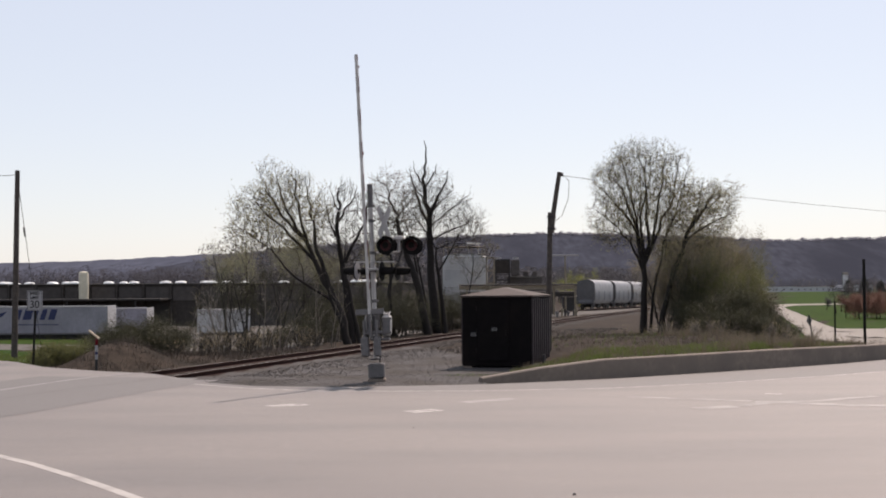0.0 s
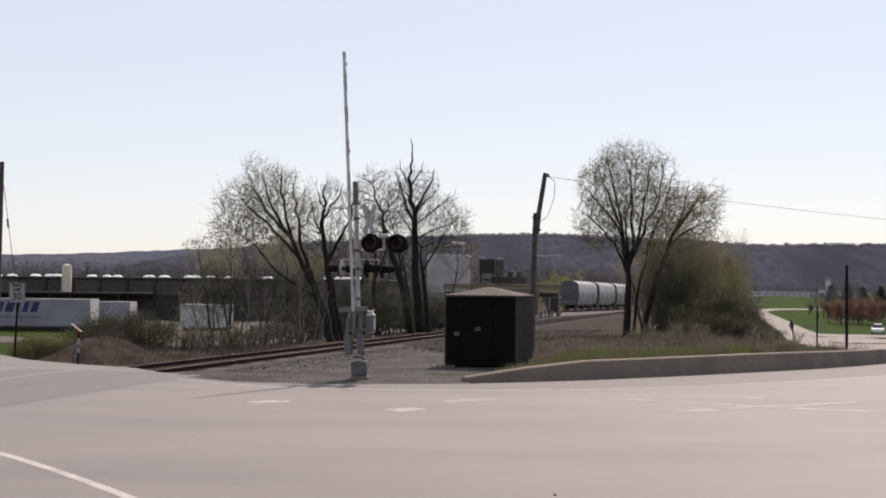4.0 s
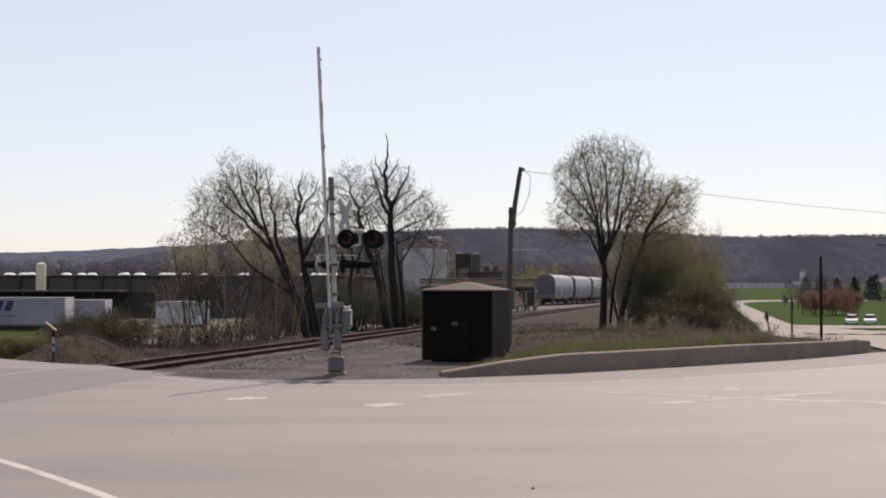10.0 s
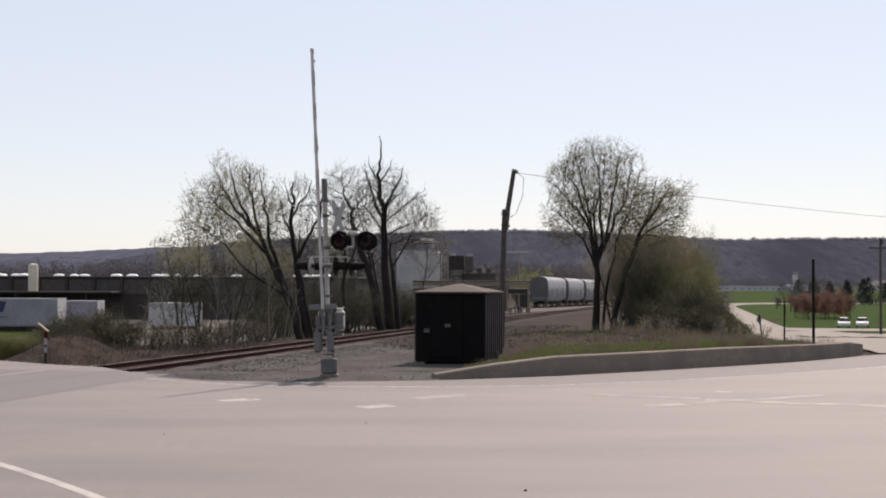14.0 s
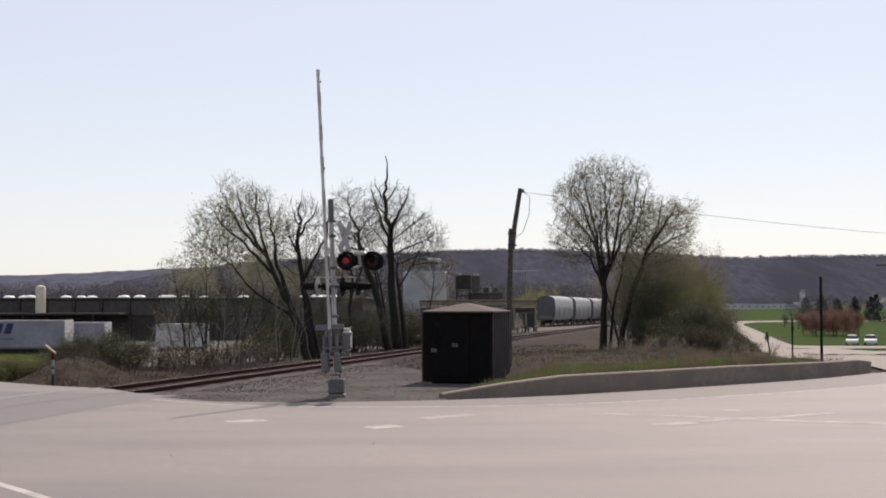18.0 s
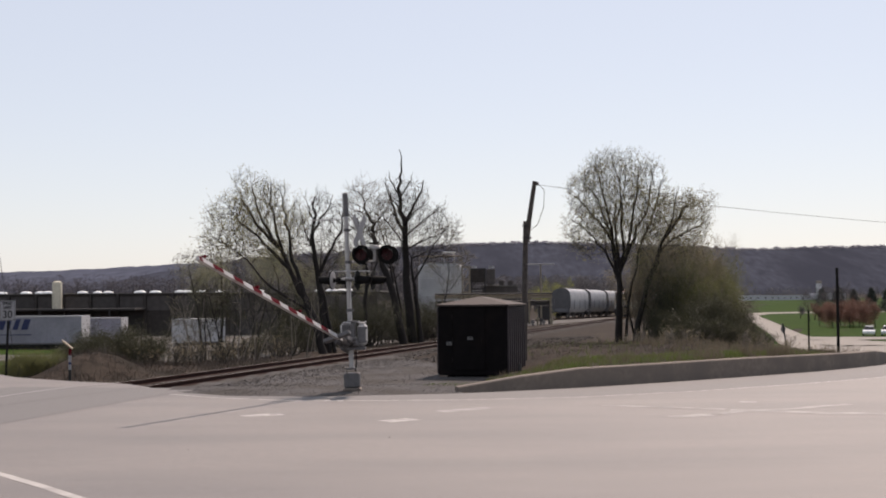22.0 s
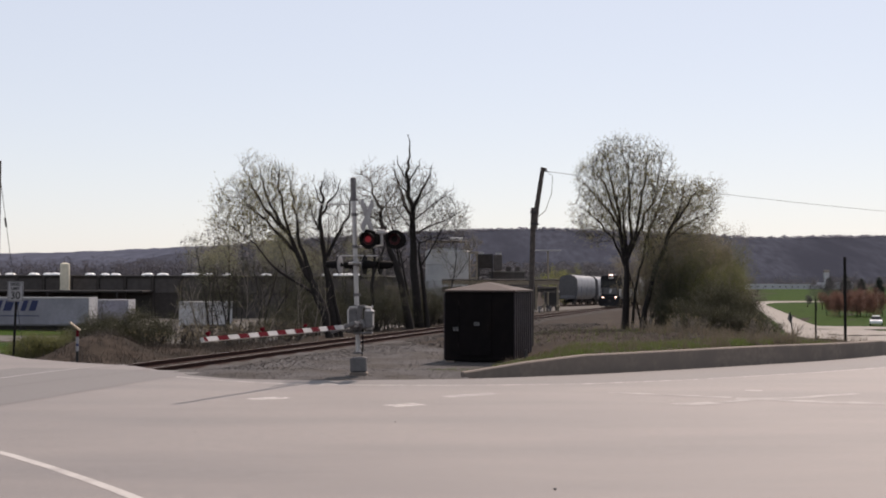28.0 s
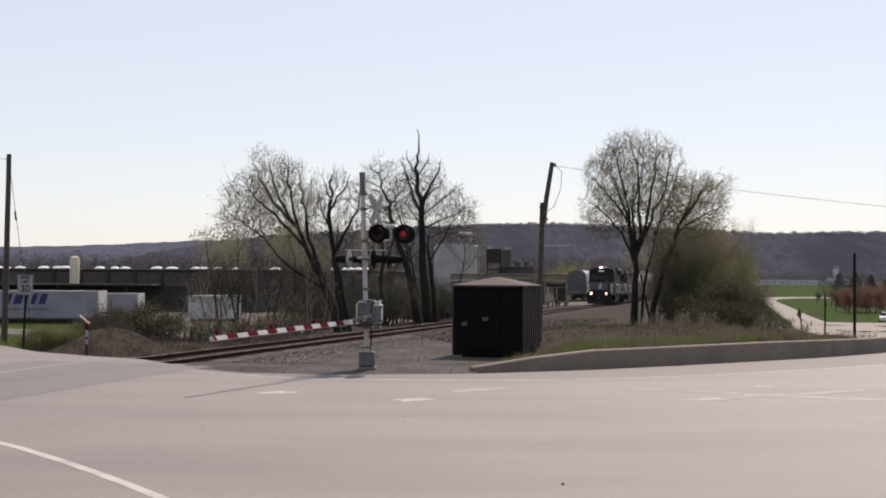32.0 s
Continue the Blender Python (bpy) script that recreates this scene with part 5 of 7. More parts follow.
for i, (x, y, h, w, c) in enumerate(BRUSH):
    x = min(x, track_x(y) - 5.0 if y < 70 else x)
    shrub(x, y, h, w, 200 + i, (M_LEAF_OLIVE, M_LEAF_DARK)[c], ("tangled brown brush beside the rails", "green-tinged brush beside the rails")[c], stems=7 + (i * 7) % 6, per=0.4 + (7.0 if h > 2 else 3.0) * c, size=0.034, twig=M_TWIG, group="brush by the rails", name="brush")

for i, (x, y, h, w, c) in enumerate(((-14.6, 48.0, 0.9, 1.7, 0), (-14.0, 48.4, 1.25, 1.9, 0), (-13.3, 48.8, 1.5, 1.9, 0), (-12.7, 49.0, 1.35, 1.8, 0), (-12.1, 48.4, 0.9, 1.6, 0), (-13.6, 47.4, 0.9, 1.6, 0),
                                      (-14.95, 43.3, 0.5, 1.1, 1), (-14.5, 43.7, 0.6, 1.2, 1), (-15.3, 44.6, 0.55, 1.1, 1), (-14.8, 45.0, 0.65, 1.1, 1))):
    shrub(x, y, h, w, 280 + i, (M_LEAF_DARK, M_LEAF_GREEN)[c], ("dense dull green bush behind the earth heap", "soft green bush on the road verge")[c], stems=12, per=13, size=0.022, twig=M_TWIG, group="bushes round the heap", name="bush",
          lobes=[(0, 0, h * 0.5, w * 0.55, w * 0.55, h * 0.55)], lean=0.5)

for i, (x, y, h, lx) in enumerate(((-12.6, 54, 2.6, 0.05), (-11.0, 53, 3.2, -0.08), (-9.9, 57, 3.4, 0.04), (-9.0, 56, 2.6, 0.1), (-12.2, 58, 3.2, -0.05), (-7.4, 62, 3.0, 0.05), (-8.4, 64, 3.6, -0.04), (-7.7, 68, 4.4, -0.02))):
    tree((x, y), [(0, 0, h, 0.03, lx, 0.0), (0.15, 0.1, h * 0.8, 0.022, lx + 0.15, 0.05)], 260 + i, "thin pale sapling in the brush", per=0.3, size=0.03, twig=M_TWIG_PALE, bark=M_TWIG_PALE, top=2, name="sapling",
         group="saplings by the rails", kids=(7, 4, 3, 3), ratio=(0.2, 0.4))


def blades(name, n, pick, m, label, h0, h1, w, seed):
    rng = random.Random(seed)
    g = Geo()
    while n:
        p = pick(rng)
        if p is None:
            continue
        n -= 1
        x, y = p
        z = land(x, y) - 0.01
        tuft = noise.noise(Vector((x * 1.1, y * 0.9, seed)))
        if tuft < -0.05 and rng.random() < 0.65:
            n += 1
            continue
        a, h = rng.uniform(0, math.pi), rng.uniform(h0, h1) * (0.75 + 0.9 * max(0.0, tuft))
        dx, dy = math.cos(a) * w, math.sin(a) * w
        lx, ly = rng.gauss(0, 0.3) * h, rng.gauss(0, 0.3) * h
        k = len(g.v)
        g.v += [(x - dx, y - dy, z), (x + dx, y + dy, z), (x + lx + dx * 0.3, y + ly, z + h)]
        g.f.append((k, k + 1, k + 2))
    return solo(name, g, m, label, "grass", kind="stuff")


def bank_spot(rng, depth=5.0):
    x = rng.uniform(0.8, 15.5)
    y = wall_y(x) + 0.36 + depth * rng.random() ** 1.9
    return None if (x - track_x(y)) < 9 or (y > 37.2 and x < 2.0 + 0.24 * (y - 38.5)) else (x, y)


def clump_spot(rng):
    p = bank_spot(rng, 20.0)
    return p if p and p[0] > 7.5 and noise.noise(Vector((p[0] * 0.9, p[1] * 0.7, 7))) > 0.12 else None


def back_spot(rng):
    x, y = rng.uniform(2.5, 18), rng.uniform(42, 74)
    keep = sstep(4.0, 11, x - track_x(y))
    return None if rng.random() > keep or x / y > 0.262 or y < wall_y(x) + 3 else (x, y)


def wall_end_spot(rng):
    x, y = rng.gauss(-0.25, 0.5), rng.gauss(34.9, 0.55)
    return None if y < edge_y(x) + 0.15 or (x > -0.1 and y < wall_y(max(x, 0)) + 0.35) else (x, y)


def mound_spot(rng):
    x, y = rng.uniform(-17, -7), rng.uniform(38.4, 58)
    return None if (x - track_x(y)) > -2.6 or y < edge_y(x) + 0.5 else (x, y)


def verge_spot(rng):
    x, y = rng.uniform(-26, -14.6), rng.uniform(40, 56)
    return None if y < edge_y(x) + 0.6 or y > edge_y(x) + 11 else (x, y)


blades("bank_grass", 26000, bank_spot, M_GRASS, "green spring grass along the top of the wall", 0.06, 0.2, 0.012, 31)
blades("bank_straw", 6000, bank_spot, M_STRAW, "dry straw-coloured grass on the bank", 0.1, 0.32, 0.010, 32)
blades("tall_straw", 8000, clump_spot, M_STRAW, "tall clumps of dry straw below the thicket", 0.15, 0.55, 0.010, 37)
blades("straw_grass", 10000, back_spot, M_LITTER, "dead brown grass below the trees", 0.04, 0.2, 0.012, 33)
blades("slope_grass", 1200, back_spot, M_GRASS, "thin green grass below the trees", 0.08, 0.3, 0.012, 34)
blades("wall_end_weeds", 700, wall_end_spot, M_GRASS, "thin green weeds in the gravel at the wall's end", 0.03, 0.12, 0.010, 38)
blades("mound_straw", 12000, mound_spot, M_LITTER, "dead grass and litter on the mound by the rails", 0.06, 0.3, 0.010, 35)
blades("verge_grass", 9000, verge_spot, M_GRASS, "green grass on the road verge", 0.08, 0.3, 0.014, 36)


# ---- poles and signs ----
for x, y, r in ((1.06, 14.9, 0.022), (-4.35, 20.4, 0.012), (7.6, 18.5, 0.012), (-1.2, 22.0, 0.014)):
    solo("pebble", Geo().lathe([(r * 0.6, 0), (r, r * 0.4), (r * 0.8, r * 0.9), (0.0001, r * 1.1)], 8), M_TAR, "small dark pebble lying on the road", "pebble", "pebbles", at=Matrix.Translation((x, y, 0.0)))

def wire(name, a, b, sag, label, r=0.012, n=14):
    a, b = Vector(a), Vector(b)
    pts = [a.lerp(b, i / n) - Vector((0, 0, sag * 4 * (i / n) * (1 - i / n))) for i in range(n + 1)]
    return solo(name, Geo().tube(pts, r, 5), M_WIRE, label, "cable", smooth=True)


px, py = 2.28, 43.8
up = thing("utility_pole", "broken wooden utility pole splinted with a leaning upper length", "utility pole", Matrix.Translation((px, py, land(px, py) - 0.1)))
z0 = land(px, py) - 0.1
part("lower_pole", Geo().tube([(0, 0, 0), (0.04, 0, 2.5), (0.1, 0, 5.02 - z0)], [0.105, 0.095, 0.085], 12), M_WOOD, up, "dark weathered lower pole", True)
part("upper_pole", Geo().tube([(0.14, -0.12, 4.3 - z0), (0.2, -0.12, 5.0 - z0), (0.42, -0.12, 6.4 - z0)], [0.085, 0.085, 0.075], 12), M_WOOD, up, "leaning upper pole length", True)
for z in (4.45, 4.85):
    part("splice_band", Geo().tube([(0.13, -0.06, z - z0 - 0.03), (0.135, -0.06, z - z0 + 0.03)], 0.155, 12), M_DARKSTEEL, up, "steel band")
part("insulator", Geo().lathe([(0.02, 0), (0.05, 0.03), (0.03, 0.06), (0.05, 0.09), (0.02, 0.13)], 10, Matrix.Translation((0.52, -0.12, 6.25 - z0))), M_ALU_DARK, up, "", True)
part("drop_loop", Geo().tube([(0.52, -0.12, 6.3 - z0), (0.75, -0.12, 6.1 - z0), (0.72, -0.12, 5.5 - z0), (0.5, -0.12, 4.9 - z0), (0.25, -0.12, 4.7 - z0)], 0.01, 5), M_WIRE, up, "loose drop cable", True)
wire("overhead_cable", (2.8, 43.7, 6.28), (33, 70, 5.72), 0.27, "single overhead cable from the pole", 0.008)

px, py = -18.8, 50.4
z0 = land(px, py)
lp = thing("utility_pole", "tall straight wooden utility pole in the grass", "utility pole", Matrix.Translation((px, py, z0 - 0.1)))
part("pole", Geo().tube([(0, 0, 0), (0.05, 0, 3.6), (0.1, 0, 7.28 - z0 + 0.1)], [0.13, 0.115, 0.095], 12), M_WOOD, lp, "weathered wood", True)
gw = part("guy_wire", Geo().tube([(0.1, 0, 7.1 - z0), (-0.22, 2.4, 3.7), (-0.5, 4.6, 0.35)], 0.012, 5), M_WIRE, lp, "thin guy wire", True)
part("guy_strain", Geo().tube([(-0.05, 1.15, 5.55), (-0.09, 1.4, 5.2)], 0.04, 8), M_ALU_DARK, gw, "guy insulator", True)
wire("overhead_cable", (-18.8, 50.4, 7.1), (-60, 46, 6.6), 0.5, "overhead cable leaving the tall pole")


def words(text, size, m, parent, at, bold=0.0):
    c = bpy.data.curves.new("text", "FONT")
    c.body, c.size, c.extrude, c.offset = text, size, 0.004, bold
    c.align_x, c.align_y = "CENTER", "CENTER"
    c.materials.append(m)
    tmp = new("lettering", c)
    dg = bpy.context.evaluated_depsgraph_get()
    me = bpy.data.meshes.new_from_object(tmp.evaluated_get(dg))
    bpy.data.objects.remove(tmp)
    ob = new("lettering", me)
    ob.parent, ob.matrix_basis = parent, at
    return ob


px, py = -15.35, 42.8
z0 = land(px, py)
sg = thing("speed_limit_sign", "white speed limit sign on a dark steel post", "road sign", Matrix.Translation((px, py, z0)) @ Matrix.Rotation(radians(-4), 4, "Z"))
part("post", Geo().box((0.02, 0.03, 1.2), (0.075, 0.04, 2.6), 0.008), M_BLACK, sg, "dark punched steel post", at=Matrix.Rotation(radians(2.2), 4, "Y"))
pl = part("sign_plate", Geo().box((0.09, -0.01, 2.09 - z0), (0.56, 0.012, 0.68), 0.004), M_SIGN, sg, "white reflective plate")
FACE = Matrix.Rotation(radians(90), 4, "X")
for text, size, dz in (("SPEED", 0.13, 0.24), ("LIMIT", 0.13, 0.10), ("30", 0.36, -0.14)):
    words(text, size, M_SIGNBLACK, pl, Matrix.Translation((0.09, -0.022, 2.09 - z0 + dz)) @ FACE, 0.004)
part("border", Geo().box((0.09, -0.018, 2.09 - z0 + 0.315), (0.5, 0.004, 0.012)).box((0.09, -0.018, 2.09 - z0 - 0.315), (0.5, 0.004, 0.012))
     .box((0.09 - 0.255, -0.018, 2.09 - z0), (0.012, 0.004, 0.62)).box((0.09 + 0.255, -0.018, 2.09 - z0), (0.012, 0.004, 0.62)), M_SIGNBLACK, pl, "thin black border")

# Marker post beside the crossing.
px, py = -12.2, 39.75
mk = thing("marker_post", "slim marker post with a bent pale tip, banded in colours", "marker post", Matrix.Translation((px, py, land(px, py))))
for z0_, z1_, m in ((0, 0.5, M_SIGNBLACK), (0.5, 0.66, M_SIGN), (0.66, 0.74, M_NAVY), (0.74, 0.95, M_SIGN), (0.95, 1.16, M_RED)):
    part("band", Geo().tube([(0, 0, z0_), (0, 0, z1_)], 0.045, 10), m, mk, "coloured post band", True)
part("bent_tip", Geo().box((-0.1, 0, 0), (0.42, 0.1, 0.05), 0.012), M_ORANGE, mk, "bent pale orange tip", at=pose(0, 0, 1.22, 0, 38, 0))

# Posts on the bank.
for x, y, top, r, lab in ((14.1, 47.2, 3.4, 0.045, "tall square dark post on the bank"), (14.2, 51.5, 1.8, 0.03, "thin dark post on the bank")):
    z = land(x, y) - 0.1
    solo("post", Geo().box((0, 0, (top - z) / 2), (2 * r, 2 * r, top - z), 0.01), M_BLACK, lab, "post", at=Matrix.Translation((x, y, z)))
x, y = 14.75, 57
rs = thing("road_sign", "small dark road sign seen from behind on a leaning post", "road sign", Matrix.Translation((x, y, land(x, y) - 0.05)) @ Matrix.Rotation(radians(-7), 4, "Y"))
part("post", Geo().box((0, 0, 0.7), (0.05, 0.05, 1.5), 0.006), M_DARKSTEEL, rs)
part("sign_plate", Geo().box((0, 0.03, 1.2), (0.36, 0.012, 0.36), 0.004, Matrix.Translation((0, 0, 1.2)) @ Matrix.Rotation(radians(48), 4, "Z") @ Matrix.Rotation(radians(45), 4, "Y") @ Matrix.Translation((0, 0, -1.2))), M_ALU_DARK, rs, "back of a diamond sign plate")
x, y = 34.5, 98
z = land(x, y)
rp = thing("utility_pole", "utility pole with a crossarm beside the valley road", "utility pole", Matrix.Translation((x, y, z)))
part("pole", Geo().tube([(0, 0, 0), (0, 0, 6.0 - z)], [0.11, 0.085], 10), M_WOOD, rp, "", True)
part("crossarm", Geo().box((0, 0, 5.35 - z), (1.8, 0.1, 0.11), 0.01), M_WOOD, rp, "wooden crossarm")
part("transformer", Geo().tube([(0.0, -0.2, 5.6 - z), (0.0, -0.2, 6.05 - z)], 0.13, 14), M_DARKSTEEL, rp, "dark transformer can", True)


# ---- truck yard and factory ----
def trailer(x0, y, length, z_top, z_bot, ang, marks, label, paint=M_WHITE_DIM):
    """Box trailer whose right end stands at x0."""
    gz = land(x0, y) + 0.05
    t = thing("semi_trailer", label, "trailer", Matrix.Translation((x0, y, gz)) @ Matrix.Rotation(radians(ang), 4, "Z"), "trailers in the yard")
    h = z_top - z_bot
    zb = z_bot - gz
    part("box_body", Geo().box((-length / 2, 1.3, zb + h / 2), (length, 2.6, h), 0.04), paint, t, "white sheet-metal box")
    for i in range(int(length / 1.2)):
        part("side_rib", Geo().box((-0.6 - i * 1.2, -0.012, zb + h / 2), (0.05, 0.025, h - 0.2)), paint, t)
    part("rear_frame", Geo().box((0.02, 1.3, zb + h / 2), (0.05, 2.62, h + 0.04), 0.01), M_BOXWHITE, t, "white rear door frame")
    part("lower_rail", Geo().box((-length / 2, -0.02, zb + 0.04), (length, 0.05, 0.14), 0.01), M_ALU_DARK, t, "grey bottom rail")
    part("upper_rail", Geo().box((-length / 2, -0.02, zb + h - 0.05), (length, 0.05, 0.12), 0.01), M_ALU, t, "bright top rail")
    for dx in (-1.6, -2.9):
        for yy in (0.42, 2.18):
            w = part("wheel", Geo().tube([(dx, yy - 0.15, 0.42), (dx, yy + 0.15, 0.42)], 0.42, 18), M_TYRE, t, "", True)
            part("rim", Geo().tube([(dx, yy - 0.16, 0.42), (dx, yy - 0.1, 0.42)], 0.24, 14), M_DARKSTEEL, w, "", True)
    part("chassis", Geo().box((-length / 2, 1.3, zb - 0.25), (length - 0.4, 1.7, 0.5), 0.03), M_DARKSTEEL, t, "dark underframe")
    part("landing_leg", Geo().box((-length + 0.6 + 0.125 * length, 0.4, zb / 2), (0.12, 0.12, zb)), M_ALU_DARK, t)
    if marks:
        # A sloping swoosh and four slanted blocks stand for the emblem.
        part("emblem", Geo().add([(-12.6, -0.03, zb + 0.5), (-9.6, -0.03, zb + 1.9), (-9.0, -0.03, zb + 2.05), (-9.5, -0.03, zb + 1.6), (-11.8, -0.03, zb + 0.55)], [(0, 1, 2, 3, 4)]), M_NAVY, t, "navy swoosh")
        for i, (w, a) in enumerate(((0.62, 0), (0.9, 0), (0.34, 0), (0.6, 0), (0.75, 0))):
            x = (-8.1, -7.35, -6.3, -5.8, -5.05)[i] - 0.1
            z = zb + 1.3
            part("emblem_block", Geo().add([(x - 0.2, -0.03, z), (x + w - 0.35, -0.03, z), (x + w - 0.06, -0.03, z + 0.92), (x + 0.1, -0.03, z + 0.92)], [(0, 1, 2, 3)]), M_NAVY, t, "navy slanted block")
        part("emblem_bar", Geo().box((-6.4, -0.028, zb + 0.85), (4.0, 0.006, 0.07)), M_NAVY, t, "thin navy line")
    return t


trailer(-33.4, 112, 16.0, 1.05, -1.45, 0, True, "long white box trailer with navy emblem parked in the yard")
trailer(-33.6, 126, 14.0, 0.66, -2.0, 0, False, "plain white box trailer parked behind another")
trailer(-21.75, 118, 4.2, 0.62, -1.6, 33, False, "short white box trailer parked askew behind the brush", M_BOXWHITE)

F0, F1, FY, FT = -120.0, -9.5, 150.0, 3.12
fz = land(-40, FY)
fac = thing("factory", "long low dark-clad factory with white skylight domes along its roof", "factory", Matrix.Translation((0, FY, fz)))
ft = FT - fz
part("wall", Geo().box(((F0 + F1) / 2, 20, ft / 2 - 0.4), (F1 - F0, 40, ft + 0.8)), M_CLAD, fac, "dark brown cladding")
part("roof", Geo().box(((F0 + F1) / 2, 20, ft + 0.06), (F1 - F0 + 0.6, 40.6, 0.14), 0.03), M_ROOF, fac, "flat grey roof")
x = F0 + 1.8
i = 0
while x < F1 - 2:
    part("wall_panel", Geo().box((x + 1.55, -0.06, ft - 1.15), (2.9, 0.12, 1.7), 0.02), M_CLAD_GREY, fac, "grey upper panel")
    part("pilaster", Geo().box((x - 0.15, -0.16, ft / 2), (0.32, 0.3, ft), 0.02), M_CLAD, fac, "dark pilaster")
    if x > -36:
        part("wall_panel", Geo().box((x + 1.55, -0.05, 1.35), (2.7, 0.1, 2.9), 0.02), M_CLAD_GREY, fac, "grey-brown lower panel")
    elif i % 2 == 0:
        part("dock_door", Geo().box((x + 1.55, -0.04, 1.5), (2.5, 0.08, 2.6), 0.02), M_DARKSTEEL, fac, "dark loading door")
    x, i = x + 3.25, i + 1
part("canopy", Geo().box((-76, -2.6, 1.35 - fz), (78, 5.2, 0.22), 0.03), M_DARKSTEEL, fac, "long dark loading canopy")
for x in np.arange(-112, -38, 8.0):
    part("canopy_post", Geo().box((x, -5.0, (1.25 - fz) / 2), (0.18, 0.18, 1.25 - fz)), M_DARKSTEEL, fac)
rnd = random.Random(3)
for x in np.arange(-118, -11, 1.0):
    if rnd.random() < 0.34:
        part("skylight", Geo().lathe([(0.66, 0), (0.66, 0.1), (0.56, 0.22), (0.32, 0.31), (0.0001, 0.34)], 16, Matrix.Diagonal((rnd.uniform(0.8, 1.2), 0.7, 0.9, 1))), M_DOME, fac,
             "white skylight dome", True, Matrix.Translation((x + rnd.uniform(-0.3, 0.3), rnd.choice((1.6, 4.5, 8)), ft + 0.13)))
solo("vent_stack", Geo().lathe([(0.56, 0), (0.56, 2.95), (0.5, 3.15), (0.3, 3.25), (0.0001, 3.3)], 18), M_CREAM, "cream upright tank on the factory canopy", "tank",
     at=Matrix.Translation((-46.8, 147.5, 1.4)), smooth=True)

# Tanks, tower and pipe racks.
def gz(x, y):
    return land(x, y) - 0.1


def tank(x, y, r, top, m, label, name="storage_tank"):
    z = gz(x, y)
    t = thing(name, label, "tank", Matrix.Translation((x, y, z)), "factory tanks")
    h = top - z
    part("shell", Geo().lathe([(r, 0), (r, h * 0.94), (r * 0.85, h * 0.97), (r * 0.4, h), (0.0001, h)], 28), m, t, "", True)
    for k in (0.25, 0.5, 0.75, 0.93):
        part("hoop", Geo().lathe([(r + 0.01, h * k - 0.06), (r + 0.05, h * k), (r + 0.01, h * k + 0.06)], 28), m, t, "", True)
    part("rail_ring", Geo().lathe([(r * 0.95, h + 0.8), (r * 0.97, h + 0.84), (r * 0.95, h + 0.88)], 24), M_TAN, t, "guard rail")
    for k in range(10):
        a = 2 * math.pi * k / 10
        part("rail_post", Geo().tube([(r * 0.95 * math.cos(a), r * 0.95 * math.sin(a), h * 0.94), (r * 0.95 * math.cos(a), r * 0.95 * math.sin(a), h + 0.86)], 0.03, 5), M_TAN, t)
    return t


big_tank = tank(-2.33, 177, 3.15, 7.3, M_TANK, "wide pale grey storage tank behind the trees")
part("roof_unit", Geo().box((1.2, -0.6, 8.6 - gz(-2.33, 177)), (1.9, 1.4, 0.3), 0.05).box((0.5, -0.6, 7.9 - gz(-2.33, 177)), (0.15, 0.15, 1.4)).box((1.9, -0.6, 7.9 - gz(-2.33, 177)), (0.15, 0.15, 1.4)), M_WHITE, big_tank, "white plant on legs on the tank roof")


def frame_tower(x, y, w, top, m, label, floors, name="steel_tower"):
    z = gz(x, y)
    t = thing(name, label, "tower", Matrix.Translation((x, y, z)))
    h = top - z
    for a in (-1, 1):
        for b in (-1, 1):
            part("column", Geo().box((a * w / 2, b * w / 2, h / 2), (0.2, 0.2, h)), m, t)
    for k in range(floors):
        zz = h * (k + 1) / floors
        part("floor_frame", Geo().box((0, -w / 2, zz - 0.1), (w, 0.16, 0.2)).box((0, w / 2, zz - 0.1), (w, 0.16, 0.2)).box((-w / 2, 0, zz - 0.1), (0.16, w, 0.2)).box((w / 2, 0, zz - 0.1), (0.16, w, 0.2)), m, t)
        part("brace", Geo().tube([(-w / 2, -w / 2, zz - h / floors), (w / 2, -w / 2, zz - 0.1)], 0.06, 5), m, t)
    return t


frame_tower(1.15, 172, 1.0, 6.6, M_TAN, "narrow tan steel tower beside the tank", 5)
ct = frame_tower(2.95, 181, 1.9, 6.5, M_DARKSTEEL, "dark louvred cooling tower on steel legs", 3, "cooling_tower")
part("casing", Geo().box((0, 0, 6.5 - gz(2.95, 181) - 1.0), (2.2, 2.0, 2.0), 0.05), M_CLAD, ct, "dark casing")
part("side_casing", Geo().box((1.8, 0, 6.5 - gz(2.95, 181) - 1.2), (1.2, 1.8, 2.2), 0.05), M_CLAD_GREY, ct, "paler side casing")
for x in (-0.6, 1.9):
    part("fan_stack", Geo().lathe([(0.42, 0), (0.38, 0.16), (0.42, 0.3)], 16, Matrix.Translation((x, 0, 6.5 - gz(2.95, 181)))), M_TANK, ct, "pale fan ring", True)
for k in range(5):
    part("louvre", Geo().box((0, -1.05, 6.5 - gz(2.95, 181) - 0.4 - 0.45 * k), (1.9, 0.12, 0.08)), M_CLAD, ct)
bl = thing("process_building", "low grey-brown process building with roof vents", "building", Matrix.Translation((6.2, 186, gz(6.2, 186))))
hb = 3.9 - gz(6.2, 186)
part("wall", Geo().box((0, 0, hb / 2), (5.0, 6, hb), 0.05), M_CLAD_GREY, bl, "grey-brown sheet walls")
part("roof", Geo().box((0, 0, hb + 0.08), (5.3, 6.3, 0.16), 0.02), M_ROOF, bl)
